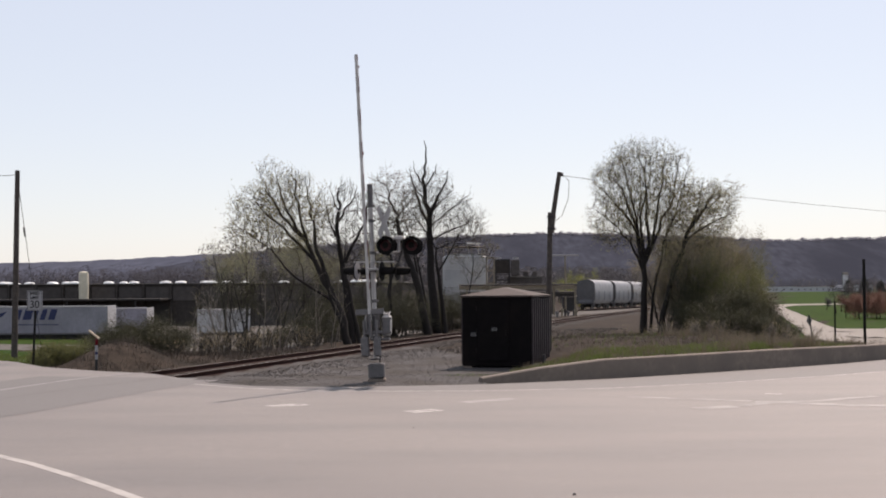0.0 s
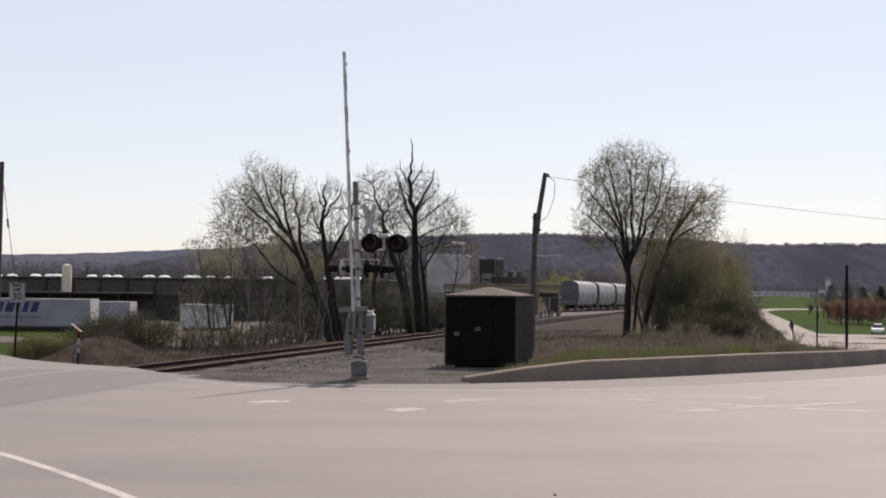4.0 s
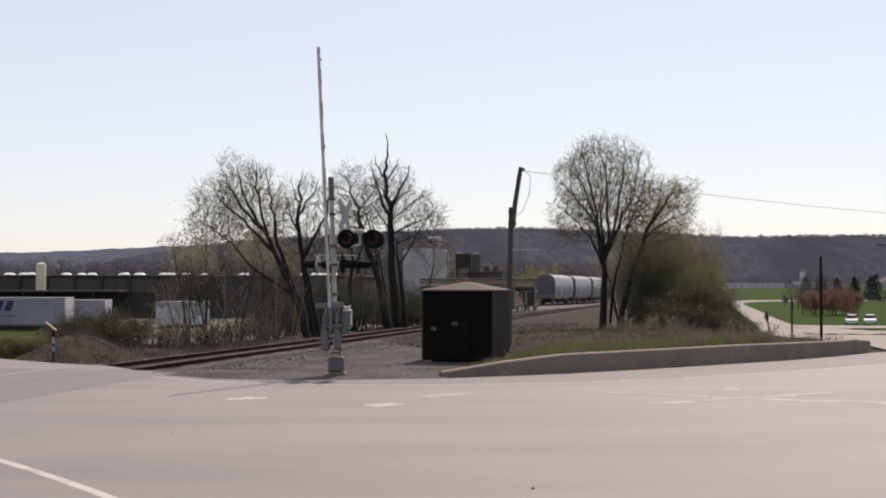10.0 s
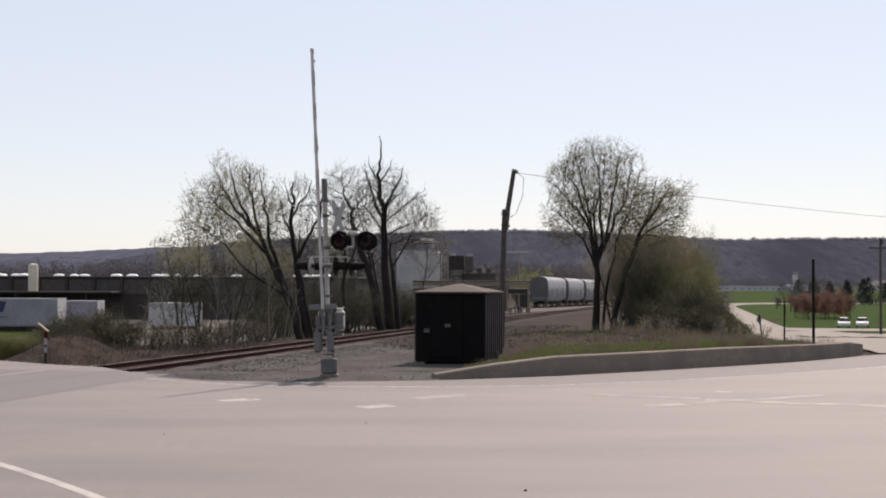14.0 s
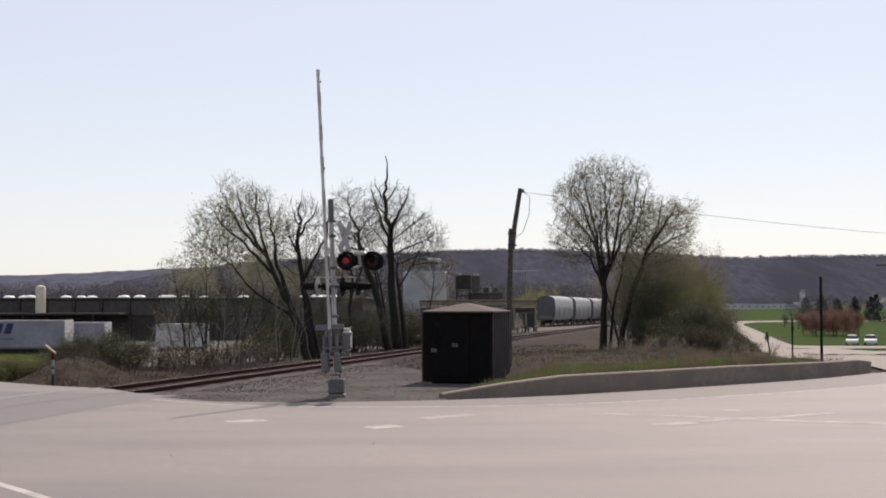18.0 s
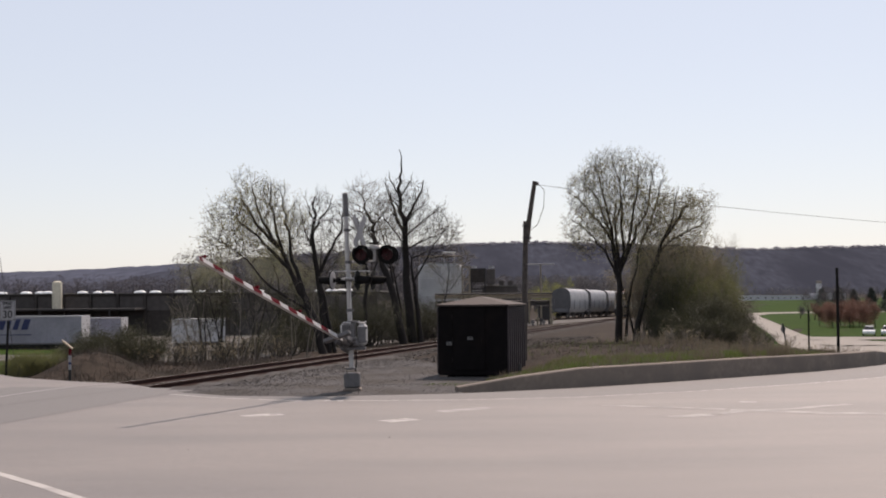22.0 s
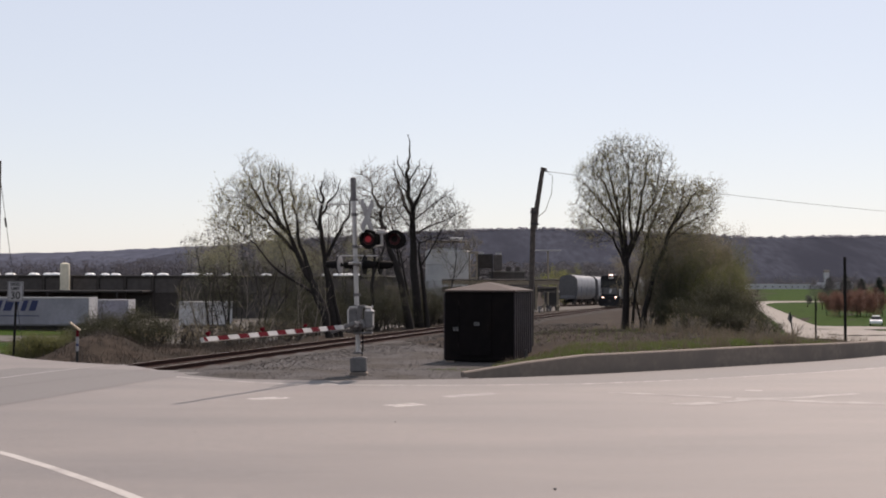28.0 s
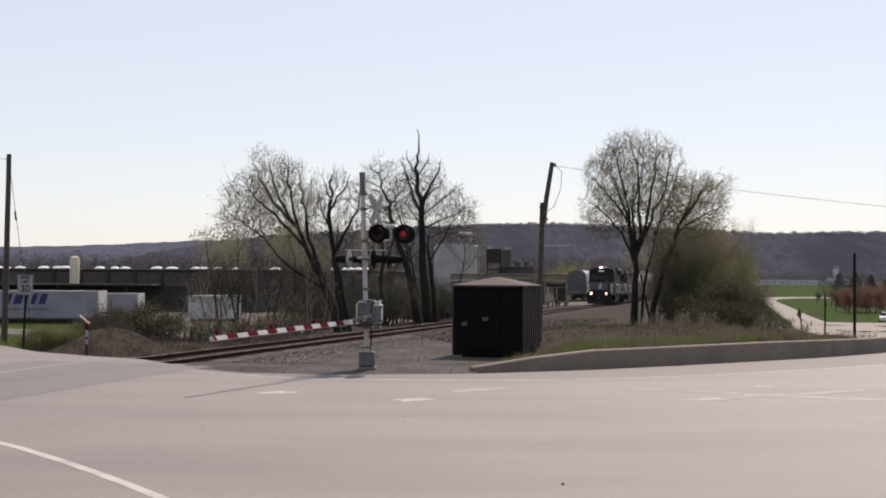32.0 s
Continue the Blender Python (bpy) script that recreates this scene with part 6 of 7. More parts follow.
for x in (-1.4, 0.2, 1.5):
    part("roof_vent", Geo().box((x, -1, hb + 0.5), (0.7, 0.8, 0.8), 0.05), M_CLAD_GREY, bl, "grey roof vent")
    part("window", Geo().box((x, -3.02, hb * 0.6), (0.9, 0.06, 0.8)), M_GLASS, bl)
for y, z1, m, lab in ((166, 2.8, M_TAN, "tan pipe rack crossing the works"), (169, 1.8, M_DARKSTEEL, "dark pipe rack crossing the works")):
    rk = thing("pipe_rack", lab, "pipe rack", Matrix.Translation((0, y, gz(6, y))))
    zz = z1 - gz(6, y)
    for k in range(3):
        part("pipe", Geo().tube([(-3, k * 0.5, zz - 0.2 * (k % 2)), (12.4, k * 0.5, zz - 0.2 * (k % 2))], 0.11, 8), (M_DARKSTEEL, m, M_DARKSTEEL)[k], rk, "", True)
    part("beam", Geo().box((4.7, -0.1, zz - 0.45), (15.4, 0.2, 0.3)), m, rk)
    for x in (-2, 1.8, 5.6, 9.4, 12.2):
        part("column", Geo().box((x, 0.4, zz / 2), (0.24, 0.24, zz)), m, rk)
px, py = 11.3, 172
yl = thing("yard_light", "tall yard light mast with a long pale lamp arm", "light mast", Matrix.Translation((px, py, gz(px, py))))
hh = 6.8 - gz(px, py)
part("pole", Geo().tube([(0, 0, 0), (0, 0, hh)], [0.14, 0.09], 8), M_TAN, yl, "", True)
part("lamp_arm", Geo().box((0, 0, hh), (3.6, 0.25, 0.14), 0.03), M_TANK, yl, "pale lamp arm")
rnd = random.Random(8)
for i in range(6):
    x, y = 8.6 + 0.6 * i + rnd.uniform(-0.1, 0.1), 158 + rnd.uniform(-2, 5)
    z = gz(x, y)
    m = (M_DARKSTEEL, M_ALU_DARK, M_TAN)[i % 3]
    h = rnd.uniform(0.7, 1.5)
    ob = solo("valve_stand", Geo().box((0, 0, h / 2), (0.22, 0.25, h), 0.03).tube([(-0.25, 0, h * 0.7), (0.25, 0, h * 0.7)], 0.12, 8), m, "upright valve stand by the loading rack", "valve stand", "valve stands", at=Matrix.Translation((x, y, z)))

shrub(17.2, 222, 7.4, 1.7, 90, M_FORSYTHIA, "bright yellow-green blossoming shrub by the works", stems=9, per=16, size=0.07, group="works shrubs", lobes=[(0, 0, 5.6, 1.7, 1.7, 1.8)], spread=0.3)

sh = thing("loading_shed", "small dark steel loading shed by the siding", "shed", Matrix.Translation((13.6, 199, gz(13.6, 199))))
part("wall", Geo().box((0, 0, 1.5), (2.0, 2.4, 3.0), 0.03), M_DARKSTEEL, sh, "dark sheet-metal walls")
part("roof", Geo().prism([(-1.4, 3.0), (1.4, 3.0), (1.4, 3.1), (0, 3.4), (-1.4, 3.1)], -1.2, 1.2), M_DARKSTEEL, sh, "low dark roof")
# Far side of the valley.
def house(x, y, w, d, h, m, roof_h, label, name="house", windows=4):
    z = land(x, y) - 0.3
    t = thing(name, label, "building", Matrix.Translation((x, y, z)), "far buildings")
    part("wall", Geo().box((0, 0, h / 2), (w, d, h), 0.05), m, t)
    if roof_h > 0.5:
        part("roof", Geo().prism([(-d / 2 - 0.4, h), (d / 2 + 0.4, h), (0, h + roof_h)], -w / 2 - 0.4, w / 2 + 0.4), M_ROOF, t)
    else:
        part("roof", Geo().box((0, 0, h + 0.15), (w + 0.6, d + 0.6, 0.3)), M_FARWHITE, t)
    for i in range(windows):
        part("window", Geo().box((-w / 2 + w * (i + 0.5) / windows, -d / 2 - 0.02, h * 0.55), (w / windows * 0.3, 0.08, h * 0.2)), M_CLAD_GREY, t)
    return t


house(206, 900, 26, 14, 3.6, M_FARWHITE, 0.3, "low white commercial building far across the valley", windows=5)
house(233, 905, 34, 16, 3.4, M_FARWHITE, 0.3, "long pale grey commercial building far across the valley", windows=8)
house(262, 900, 22, 14, 4.6, M_FARWHITE, 0.3, "white commercial building beside a slim tower", windows=6)
house(263, 925, 3.2, 3.2, 12.0, M_FARWHITE, 2.0, "slim pale tower far across the valley", "slim_tower", 1)
for i in range(9):
    house(300 + i * 26 + (i * 37 % 11), 880 + (i * 53 % 60), 10 + i % 3 * 3, 8, 4.5 + i % 2, (M_WHITE_DIM, M_TANK, M_CREAM)[i % 3], 2.5, "small far house below the wooded hill", windows=3)


def car(x, y, yaw, paint, label, hood_up=False):
    t = thing("car", label, "car", Matrix.Translation((x, y, land(x, y) + 0.1)) @ Matrix.Rotation(radians(yaw), 4, "Z"), "parked cars")
    part("body", Geo().prism([(-2.25, 0.3), (2.25, 0.3), (2.32, 0.55), (2.2, 0.74), (1.15, 0.9), (-1.5, 0.92), (-2.2, 0.86), (-2.32, 0.6)], -0.88, 0.88), paint, t)
    a, b, c, d = (-1.75, 0.9, 0.82), (1.2, 0.9, 0.82), (0.45, 1.4, 0.6), (-1.05, 1.42, 0.6)
    part("roof", Geo().add([(sx * w, y, z) for sx in (-1, 1) for y, z, w in ((-0.95, 1.40, 0.62), (0.35, 1.38, 0.62), (0.25, 1.45, 0.5), (-0.85, 1.47, 0.5))],
                           [(0, 1, 2, 3), (7, 6, 5, 4), (0, 4, 5, 1), (1, 5, 6, 2), (2, 6, 7, 3), (3, 7, 4, 0)]), paint, t)
    part("glasshouse", Geo().add([(sx * w, y, z) for sx in (-1, 1) for y, z, w in (a, b, c, d)],
                                 [(0, 1, 2, 3), (7, 6, 5, 4), (0, 4, 5, 1), (1, 5, 6, 2), (2, 6, 7, 3), (3, 7, 4, 0)]), M_GLASS, t, "dark windows")
    for sx in (-0.8, 0.8):
        for yy in (-1.4, 1.4):
            w = part("wheel", Geo().tube([(sx - 0.11, yy, 0.33), (sx + 0.11, yy, 0.33)], 0.33, 16), M_TYRE, t, "", True)
            part("rim", Geo().tube([(sx - 0.12, yy, 0.33), (sx + 0.12, yy, 0.33)], 0.2, 12), M_ALU, w, "", True)
        part("headlamp", Geo().box((sx * 0.8, 2.22, 0.66), (0.35, 0.08, 0.16), 0.03), M_DOME, t)
    return t


car(62.0, 192, 162, M_CAR_WHITE, "white sedan parked beside the side road")
car(64.8, 192, 161, M_CAR_WHITE, "white car parked beside the side road")

for i in range(15):
    x, y = 70.8 + i * 0.66 + (i * 7 % 5) * 0.25, 240 + (i * 13 % 17)
    tree((x, y), [(0, 0, 3.5 + 0.16 * (i % 4), 0.08, 0.02 * (i % 3 - 1), 0)], 300 + i, "small ornamental tree with reddish spring leaves", leaf=M_LEAF_RED, per=9, size=0.09, spread=0.36, top=3,
         name="ornamental_tree", group="row of reddish trees", kids=(9, 5, 4), clear=0.12, ratio=(0.4, 0.6))


def conifer(x, y, h, seed, label="dark evergreen far across the lawn"):
    rng = random.Random(seed)
    t = thing("conifer", label, "tree", Matrix.Translation((x, y, land(x, y) - 0.1)), "evergreens")
    part("trunk", Geo().tube([(0, 0, 0), (0, 0, h * 0.95)], [0.16, 0.03], 7), M_BARK, t, "", True)
    g, spots = Geo(), []
    for i in range(260):
        k = rng.random() ** 0.95
        r = (1 - k) ** 0.7 * h * 0.42 * rng.uniform(0.3, 1.0)
        a = rng.uniform(0, 6.283)
        spots.append((Vector((r * math.cos(a), r * math.sin(a), h * (0.02 + 0.96 * k))), None))
    leaf_quads(rng, g, spots, 6, 0.22, 0.26)
    part("needles", g, M_CONIFER, t)


for i in range(12):
    conifer(125 + 2.7 * i + (i * 5 % 3) * 0.5, 420 + (i * 29 % 40), 7.6 + (i * 7 % 5) * 0.45, 400 + i)
for i, (x, y, h) in enumerate(((120, 400, 7), (124, 430, 8), (131, 415, 7), (135, 440, 8), (83, 300, 5.5), (87, 310, 6), (96, 330, 6.5), (101, 335, 6), (93, 345, 2.4))):
    tree((x, y), [(0, 0, h, 0.14, 0, 0)], 450 + i, "bare budding tree on the far lawn", per=2, size=0.1, spread=0.35, top=3, leaf=M_TWIG_FAR, twig=M_TWIG_PALE, kids=(9, 6, 5), group="far lawn trees")
tree((64.2, 178), [(0, 0, 3.2, 0.07, 0.02, 0), (0.4, 0, 3.0, 0.06, 0.2, 0), (-0.4, 0, 3.0, 0.06, -0.2, 0)], 470, "low spreading bush with reddish twigs on the lawn", leaf=M_LEAF_RED, per=4, size=0.09, top=3, kids=(7, 6, 5), name="bush") \
    .matrix_basis.translation = Vector((67.8, 181, land(67.8, 181)))


# Woods at the foot of the hills, a loose belt of bare crowns.
def woods(name, x0, x1, y0, y1, n, h0, h1, seed, m, label, size=1.0, per=110):
    rng = random.Random(seed)
    g = Geo()
    for _ in range(n):
        x, y = rng.uniform(x0, x1), rng.uniform(y0, y1)
        z, h = land(x, y) - 0.3, rng.uniform(h0, h1)
        g.tube([(x, y, z), (x, y, z + h * 0.8)], [h * 0.012, h * 0.005], 3, False)
        for _ in range(per):
            a, k = rng.uniform(0, 6.283), rng.uniform(0.3, 1.0)
            rr = h * 0.24 * math.sin(math.pi * min(1, (k - 0.15) / 0.95)) * math.sqrt(rng.random())
            c = Vector((x + rr * math.cos(a), y + rr * math.sin(a), z + h * k))
            d = Vector((rng.gauss(0, 1), rng.gauss(0, 1), rng.gauss(0, 1) + 0.7)).normalized() * h * 0.04 * size
            e = d.cross(Vector((rng.gauss(0, 1), rng.gauss(0, 1), rng.gauss(0, 1)))).normalized() * h * 0.014 * size
            q = len(g.v)
            g.v += [c - d, c + e * 2, c + d]
            g.f.append((q, q + 1, q + 2))
    return solo(name, g, m, label, "woods", kind="stuff")


woods("riverside_woods", -420, -6, 430, 560, 1350, 12, 16, 51, M_TWIG_FAR, "belt of bare riverside trees behind the factory", 0.5, 130)
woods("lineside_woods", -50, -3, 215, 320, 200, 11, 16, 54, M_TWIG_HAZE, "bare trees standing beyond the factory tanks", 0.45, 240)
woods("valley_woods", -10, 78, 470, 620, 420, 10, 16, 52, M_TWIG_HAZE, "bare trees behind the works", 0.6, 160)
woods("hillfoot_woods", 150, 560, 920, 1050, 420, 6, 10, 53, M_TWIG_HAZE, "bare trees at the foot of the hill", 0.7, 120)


# ---- trains ----
def rail_pose(s, side=0.0, line=along):
    """A pose on the rails s metres up the line; +x looks down the line, towards the crossing."""
    a, b = line(s - 4, side), line(s + 4, side)
    x = (a - b).normalized()
    y = Vector((0, 0, 1)).cross(x).normalized()
    z = x.cross(y)
    m = Matrix((x, y, z)).transposed().to_4x4()
    return Matrix.Translation(line(s, side)) @ m


def truck(t, x, axles=2):
    f = part("bogie_frame", Geo().box((x, 0.85, 0.55), (2.6 + (axles - 2) * 1.2, 0.16, 0.36), 0.04).box((x, -0.85, 0.55), (2.6 + (axles - 2) * 1.2, 0.16, 0.36), 0.04).box((x, 0, 0.6), (0.4, 1.7, 0.3), 0.03), M_DARKSTEEL, t, "dark bogie frame")
    for i in range(axles):
        xx = x + (i - (axles - 1) / 2) * 1.75
        w = Geo().tube([(xx, -0.75, 0.46), (xx, 0.75, 0.46)], 0.08, 8)
        for y in (-0.75, 0.75):
            w.tube([(xx, y - 0.06, 0.46), (xx, y + 0.06, 0.46)], 0.46, 18)
        part("wheelset", w, M_DARKSTEEL, f, "", True)


def hopper(s, line, label, group):
    L, hw = 16.6, 1.58
    t = thing("hopper_car", label, "hopper car", rail_pose(s, 0, line), group)
    prof = []
    for a in range(13):
        th = math.pi * a / 12
        prof.append((hw * math.cos(th), 2.9 + 2.0 * max(0.0, math.sin(th)) ** 0.4))
    prof = [(-1.0, 0.95)] + [(-hw * 0.98, 1.6)] + prof[::-1] + [(hw * 0.98, 1.6), (1.0, 0.95)]
    part("body", Geo().prism(prof, -L / 2 + 0.6, L / 2 - 0.6), M_HOPPER, t, "light grey rounded body", True)
    for e in (-1, 1):
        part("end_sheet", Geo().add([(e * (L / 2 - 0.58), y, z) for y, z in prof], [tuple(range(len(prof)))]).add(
            [(e * (L / 2 - 1.38), -1.3, 2.6), (e * (L / 2 - 1.38), 1.3, 2.6), (e * (L / 2 - 0.2), 1.1, 1.15), (e * (L / 2 - 0.2), -1.1, 1.15)], [(0, 1, 2, 3)]), M_HOPPER_END, t, "slope sheet with its shade put into a darker grey")
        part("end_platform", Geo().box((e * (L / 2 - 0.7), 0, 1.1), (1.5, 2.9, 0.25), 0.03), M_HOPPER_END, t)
        for y in (-1.21, 1.21):
            lad = Geo().box((e * (L / 2 - 0.15), y - 0.21, 2.1), (0.05, 0.05, 2.2)).box((e * (L / 2 - 0.15), y + 0.21, 2.1), (0.05, 0.05, 2.2))
            for k in range(6):
                lad.box((e * (L / 2 - 0.15), y, 1.3 + k * 0.34), (0.04, 0.42, 0.04))
            part("ladder", lad, M_HOPPER_END, t)
        part("coupler", Geo().box((e * (L / 2 + 0.2), 0, 0.85), (0.6, 0.25, 0.28), 0.04), M_DARKSTEEL, t)
        truck(t, e * (L / 2 - 2.0))
    for x in (-4.6, 0, 4.6):
        for y in (-hw - 0.02, hw + 0.02):
            part("body_post", Geo().box((x, y, 2.3), (0.14, 0.1, 1.5)), M_HOPPER, t)
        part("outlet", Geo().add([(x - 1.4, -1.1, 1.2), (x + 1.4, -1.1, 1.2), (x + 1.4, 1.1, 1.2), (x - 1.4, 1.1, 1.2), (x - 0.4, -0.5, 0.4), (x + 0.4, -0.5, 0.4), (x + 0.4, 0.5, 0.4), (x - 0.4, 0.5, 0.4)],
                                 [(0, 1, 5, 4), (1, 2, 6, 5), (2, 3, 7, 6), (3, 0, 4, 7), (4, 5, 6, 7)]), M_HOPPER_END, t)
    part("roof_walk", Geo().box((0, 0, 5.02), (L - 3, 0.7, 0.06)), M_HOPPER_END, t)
    for x in (-4.6, 0, 4.6):
        part("roof_hatch", Geo().lathe([(0.38, 0), (0.38, 0.12), (0.2, 0.18)], 12, Matrix.Translation((x, 0.0, 4.84))), M_HOPPER, t, "", True)
    return t


S0 = (205 - 36) / 0.97
for i in range(3):
    hopper(S0 + 8.3 + i * 17.6, siding, "light grey covered hopper car standing on the siding", "standing hopper cars")


def locomotive(label, lead=True):
    t = thing("locomotive", label, "locomotive", Matrix.Identity(4), "locomotives")
    # Local x points forward; the coupler face is at x = 0.
    part("underframe", Geo().box((-9.5, 0, 1.35), (18.4, 3.0, 0.32), 0.04), M_LOCO, t, "black underframe")
    part("fuel_tank", Geo().box((-9.5, 0, 0.75), (4.6, 2.7, 0.85), 0.12), M_LOCO, t)
    part("pilot", Geo().box((-0.25, 0, 0.85), (0.2, 3.0, 0.9), 0.03).add([(-0.1, -1.4, 0.15), (-0.1, 1.4, 0.15), (-0.05, 1.4, 0.75), (-0.05, -1.4, 0.75), (0.3, 0, 0.15), (0.15, 0, 0.75)],
                                                                    [(0, 4, 5, 3), (4, 1, 2, 5), (0, 3, 2, 1)]), M_LOCO, t, "black snow plough pilot")
    nose = part("nose", Geo().prism([(-0.95, 1.5), (0.95, 1.5), (0.95, 2.9), (0.75, 3.02), (-0.75, 3.02), (-0.95, 2.9)], -3.3, -1.3), M_LOCO, t, "short black nose")
    cab = part("cab", Geo().prism([(-1.55, 1.5), (1.55, 1.5), (1.55, 4.15), (1.38, 4.42), (0.5, 4.56), (-0.5, 4.56), (-1.38, 4.42), (-1.55, 4.15)], -5.6, -3.2), M_LOCO, t, "black cab")
    part("nose_band", Geo().box((-1.28, 0, 2.3), (0.03, 1.86, 0.95), 0.005), M_HOPPER_END, nose, "white band on the nose")
    for y in (-1.25, 1.25):
        part("cab_band", Geo().box((-3.18, y, 2.3), (0.03, 0.58, 0.95), 0.005), M_HOPPER_END, cab, "white band on the cab front")
    part("emblem", Geo().add([(-1.25, -0.18, 1.98), (-1.25, 0.12, 1.98), (-1.25, 0.3, 2.62), (-1.25, 0.0, 2.62)], [(0, 1, 2, 3)]), M_BOXWHITE, nose, "pale slanted emblem")
    for y in (-0.98, -0.34, 0.34, 0.98):
        part("cab_window", Geo().box((-3.17, y, 3.35), (0.04, 0.5 if abs(y) > 0.5 else 0.62, 0.6), 0.01), M_GLASS, cab, "dark windscreen pane")
    part("side_window", Geo().box((-4.4, 1.555, 3.3), (1.2, 0.03, 0.6), 0.01), M_GLASS, cab)
    part("side_window", Geo().box((-4.4, -1.555, 3.3), (1.2, 0.03, 0.6), 0.01), M_GLASS, cab)
    part("long_hood", Geo().prism([(-0.95, 1.5), (0.95, 1.5), (0.95, 3.9), (0.7, 4.15), (-0.7, 4.15), (-0.95, 3.9)], -18.0, -5.6), M_LOCO, t, "long black engine hood")
    part("radiator", Geo().box((-15.6, 0, 4.1), (3.6, 3.0, 0.5), 0.1), M_LOCO, t)
    part("exhaust", Geo().box((-10, 0, 4.25), (1.2, 0.6, 0.3), 0.05), M_DARKSTEEL, t)
    part("roof_unit", Geo().box((-4.5, 0.0, 4.64), (1.0, 1.0, 0.2), 0.04), M_ALU, cab, "pale air conditioner")
    for y in (-1.42, 1.42):
        r = Geo().tube([(-0.4, y, 2.5), (-1.2, y, 2.55), (-3.2, y, 2.55)], 0.025, 5).tube([(-5.7, y, 2.5), (-17.8, y, 2.5)], 0.025, 5)
        for x in (-0.4, -1.2, -2.2, -3.1, -6, -8, -10, -12, -14, -16, -17.8):
            r.tube([(x, y, 1.5), (x, y, 2.53)], 0.022, 5)
        part("handrail", r, M_WHITE, t, "white handrail", True)
        for z in (0.7, 1.05):
            part("step", Geo().box((-0.5, y * 0.98, z), (0.5, 0.3, 0.05)), M_LOCO, t)
        b = part("ditch_light", Geo().box((-0.14, y * 0.634, 1.4), (0.3, 0.34, 0.34), 0.04), M_LOCO, t, "round ditch light")
        if lead:
            part("ditch_lens", Geo().tube([(0.0, y * 0.634, 1.4), (0.035, y * 0.634, 1.4)], 0.12, 14), M_HEADLAMP, b, "lit ditch light")
    hl = part("headlight", Geo().box((-3.15, 0, 4.6), (0.36, 0.6, 0.4), 0.05), M_LOCO, cab, "headlight casing")
    if lead:
        for y in (-0.13, 0.13):
            part("headlight_lens", Geo().tube([(-2.97, y, 4.6), (-2.94, y, 4.6)], 0.11, 14), M_HEADLAMP, hl, "lit headlight")
        part("number_board", Geo().box((-3.13, 0, 4.18), (0.08, 0.7, 0.16), 0.02), M_DOME, cab, "pale number board")
    part("coupler", Geo().box((0.25, 0, 0.85), (0.7, 0.28, 0.3), 0.04), M_DARKSTEEL, t)
    truck(t, -4.0, 3)
    truck(t, -15.0, 3)
    return t


lead_loco = locomotive("black locomotive with a white nose band and lit headlights")
second_loco = locomotive("black second locomotive coupled behind the first", False)
tail_cars = [hopper(300, along, "light grey hopper car pulled by the locomotives", "moving hopper cars") for _ in range(4)]

# Stones of the ballast that lie nearest.
rng = random.Random(9)
STONES = []
for k in range(5):
    v = [Vector((rng.gauss(0, 1), rng.gauss(0, 1), rng.gauss(0, 1))).normalized() for _ in range(8)]
    bm = bmesh.new()
    for p in v:
        bm.verts.new(p * rng.uniform(0.7, 1.1))
    bmesh.ops.convex_hull(bm, input=bm.verts)
    bm.verts.index_update()
    STONES.append(([p.co.copy() for p in bm.verts], [tuple(q.index for q in f.verts) for f in bm.faces]))
    bm.free()


def stones(name, n, pick, r0, r1, label, m=M_STONE):
    g = Geo()
    while n:
        p = pick()
        if p is None:
            continue
        n -= 1
        v, f = rng.choice(STONES)
        r = rng.uniform(r0, r1)
        at = Matrix.Translation(p) @ Euler((rng.random() * 6, rng.random() * 6, rng.random() * 6)).to_matrix().to_4x4() @ Matrix.Diagonal((r, r, r * 0.75, 1))
        g.add(v, f, at)
    return solo(name, g, m, label, "ballast", kind="stuff")


def ballast_spot():
    s, o = 60 * rng.random() ** 1.3 + 0.2, rng.uniform(-2.9, 4.2)
    if abs(abs(o) - 0.755) < 0.1:
        return None
    z = -0.165 if abs(o) < 1.75 else -0.17 - 0.22 * (abs(o) - 1.75) / 1.15
    p = along(s, o, z)
    if o > 2.6:
        if p.y < edge_y(p.x) + 0.2 or rng.random() < (o - 2.6) / 1.8:
            return None
        p.z = apron(p.x, p.y) + 0.01
    return p


def bank_debris_spot():
    y = 46 + 46 * rng.random() ** 1.3
    x = track_x(y) + rng.uniform(3.0, 8.5)
    return Vector((x, y, land(x, y) + 0.02)) if y > wall_y(max(x, 0)) + 3 and x < 9.5 else None


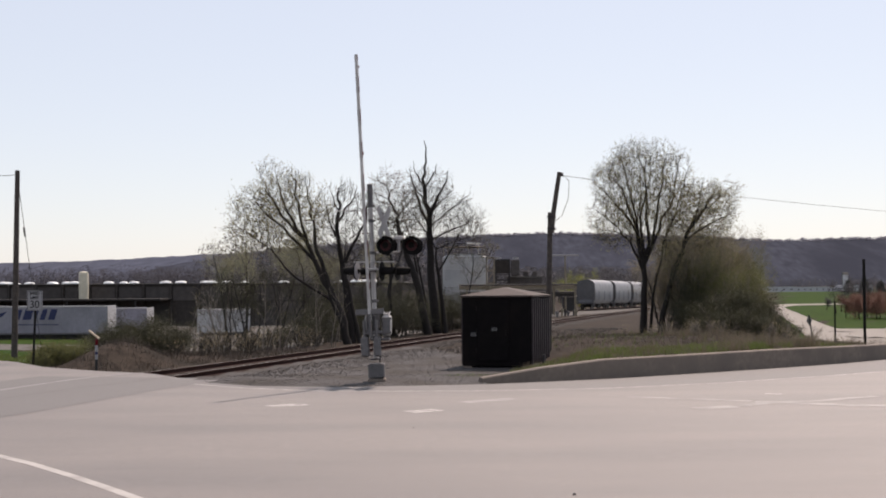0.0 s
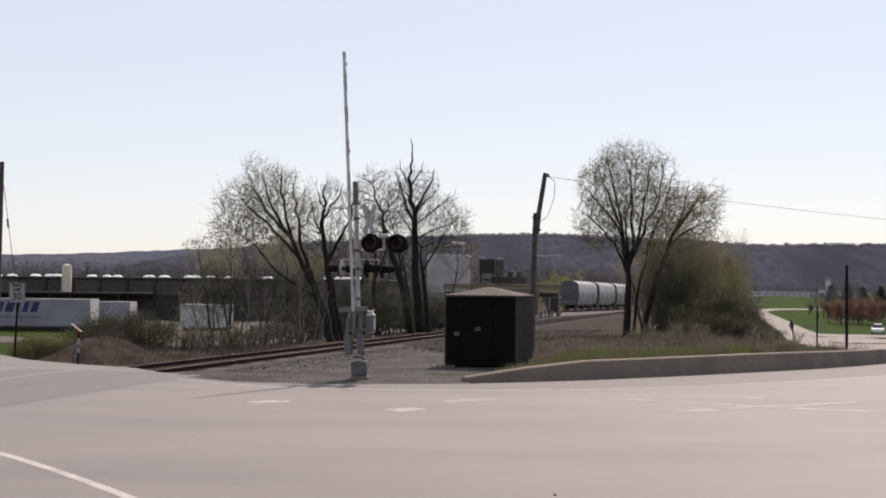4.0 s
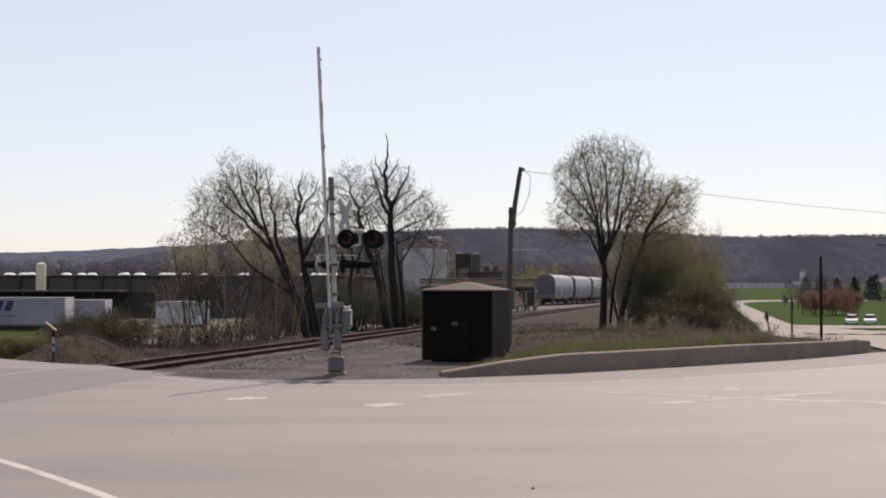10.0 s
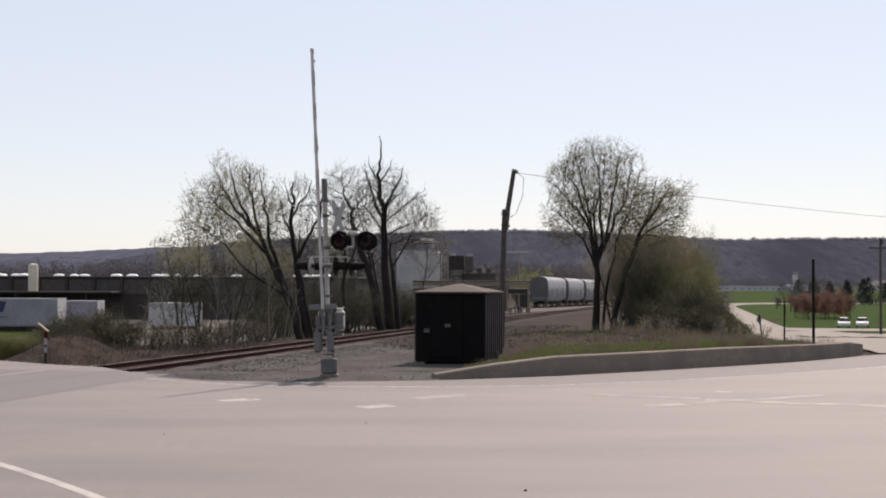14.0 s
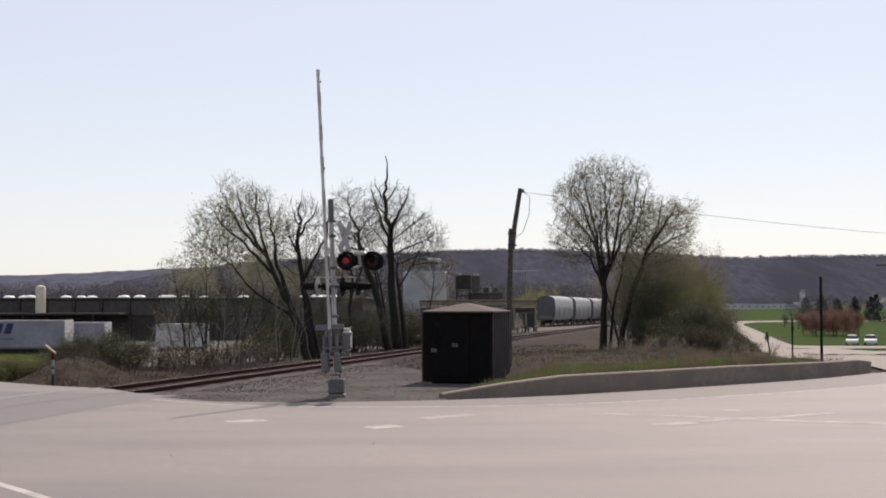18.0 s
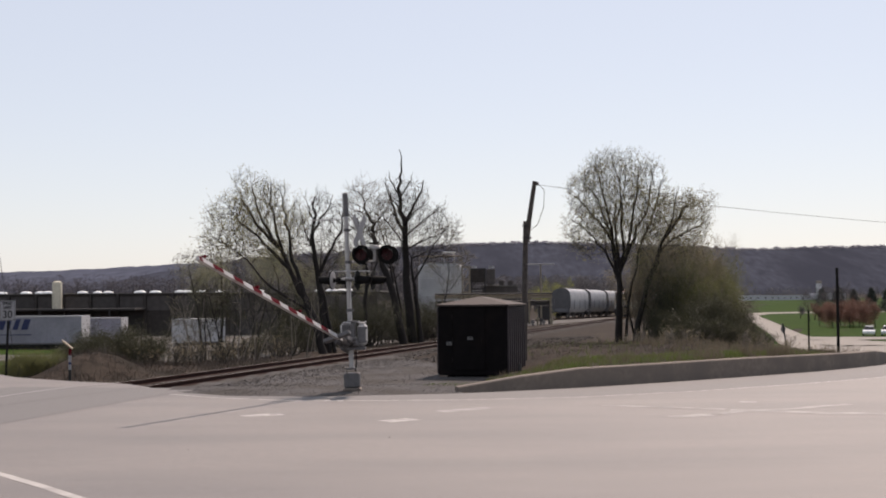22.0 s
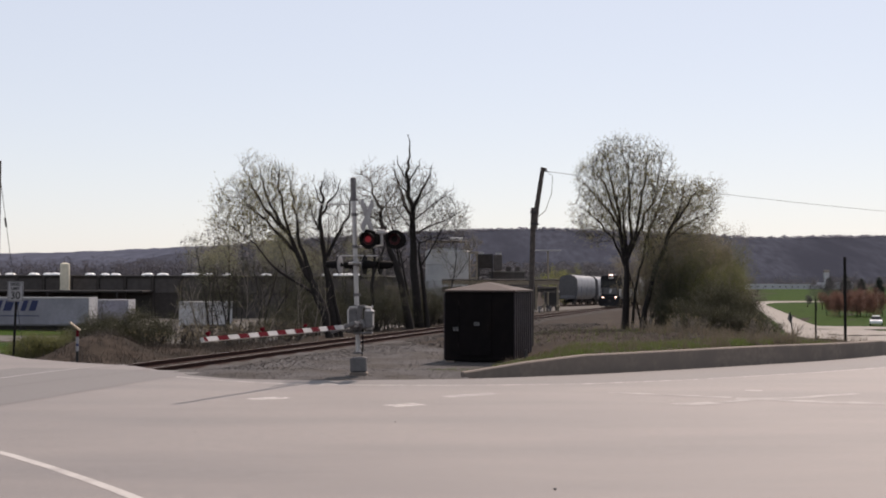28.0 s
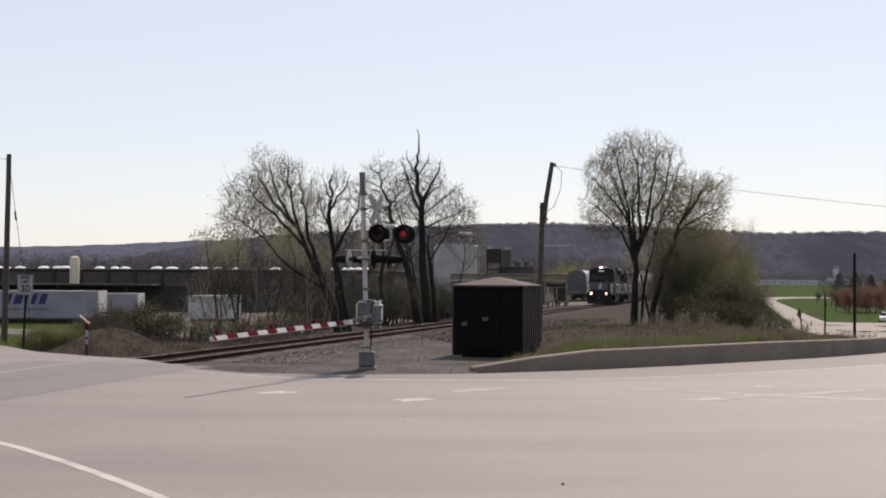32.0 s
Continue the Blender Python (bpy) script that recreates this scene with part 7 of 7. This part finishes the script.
def apron_spot():
    x, y = rng.uniform(-8, 3.3), rng.uniform(31.5, 54)
    d = x - track_x(y)
    if d < 2.4 or y < edge_y(x) + 0.1 or (x > 0 and y < wall_y(x) + 0.4):
        return None
    if x > 1.7 - 0.25 * max(0.0, y - 38.5):
        return None
    if d > 5.5 and rng.random() < 0.6:
        return None
    return Vector((x, y, apron(x, y) + 0.01))


stones("bank_debris", 4200, bank_debris_spot, 0.02, 0.07, "scattered stones and clods on the bare bank beside the track")
stones("ballast_stones", 11500, ballast_spot, 0.018, 0.04, "loose grey-brown ballast stones round the ties")
stones("apron_stones", 8500, apron_spot, 0.007, 0.018, "loose fine gravel on the apron", M_PEBBLE)
ties(main_track, 0, 0.15, 419, 230)
ties(siding_track, 0, 96, 235, 0, siding)


# ---- movement ----
SPEED = 6.42
FRONT = (155 - 36) / 0.979


def motions():
    n = 16
    times = [32.0 * i / n for i in range(n + 1)]
    for ob, back in [(lead_loco, 0.0), (second_loco, 19.6)] + [(c, 48.0 + 17.6 * i) for i, c in enumerate(tail_cars)]:
        walk(ob, [(t, rail_pose(FRONT + back + SPEED * (32 - t))) for t in times])
    walk(arm, [(t, arm_pose(a)) for t, a in ((0, 90.5), (9, 90.5), (17.5, 90.5), (18.0, 90.5), (18.5, 87.5), (19, 79.5), (19.5, 69), (20, 58), (20.5, 47), (21, 36), (21.5, 26),
                                             (22, 15.9), (22.5, 9.2), (23, 6.5), (24, 5.0), (25, 3.6), (26.5, 1.6), (28, -0.35), (29, -1.1), (30, -1.2), (32, -1.2))])
    # The two lamps take turns, 1.23 s a round, from 16.2 s on.
    for bulb, first in zip(BULBS, (16.77, 16.14)):
        on, half, most, off = [pose(0, -0.062, 0, 0, 0, a) for a in (0, -60, -120, -179)]
        rows = [(0, off)]
        t = first
        while t < 32.5:
            for dt, m in ((-0.36, off), (-0.32, most), (-0.28, half), (-0.24, on), (0.24, on), (0.28, half), (0.32, most), (0.36, off)):
                if rows[-1][0] < t + dt < 32:
                    rows.append((round(t + dt, 3), m))
            t += 1.232
        rows.append((32, rows[-1][1]))
        walk(bulb, rows)


motions()
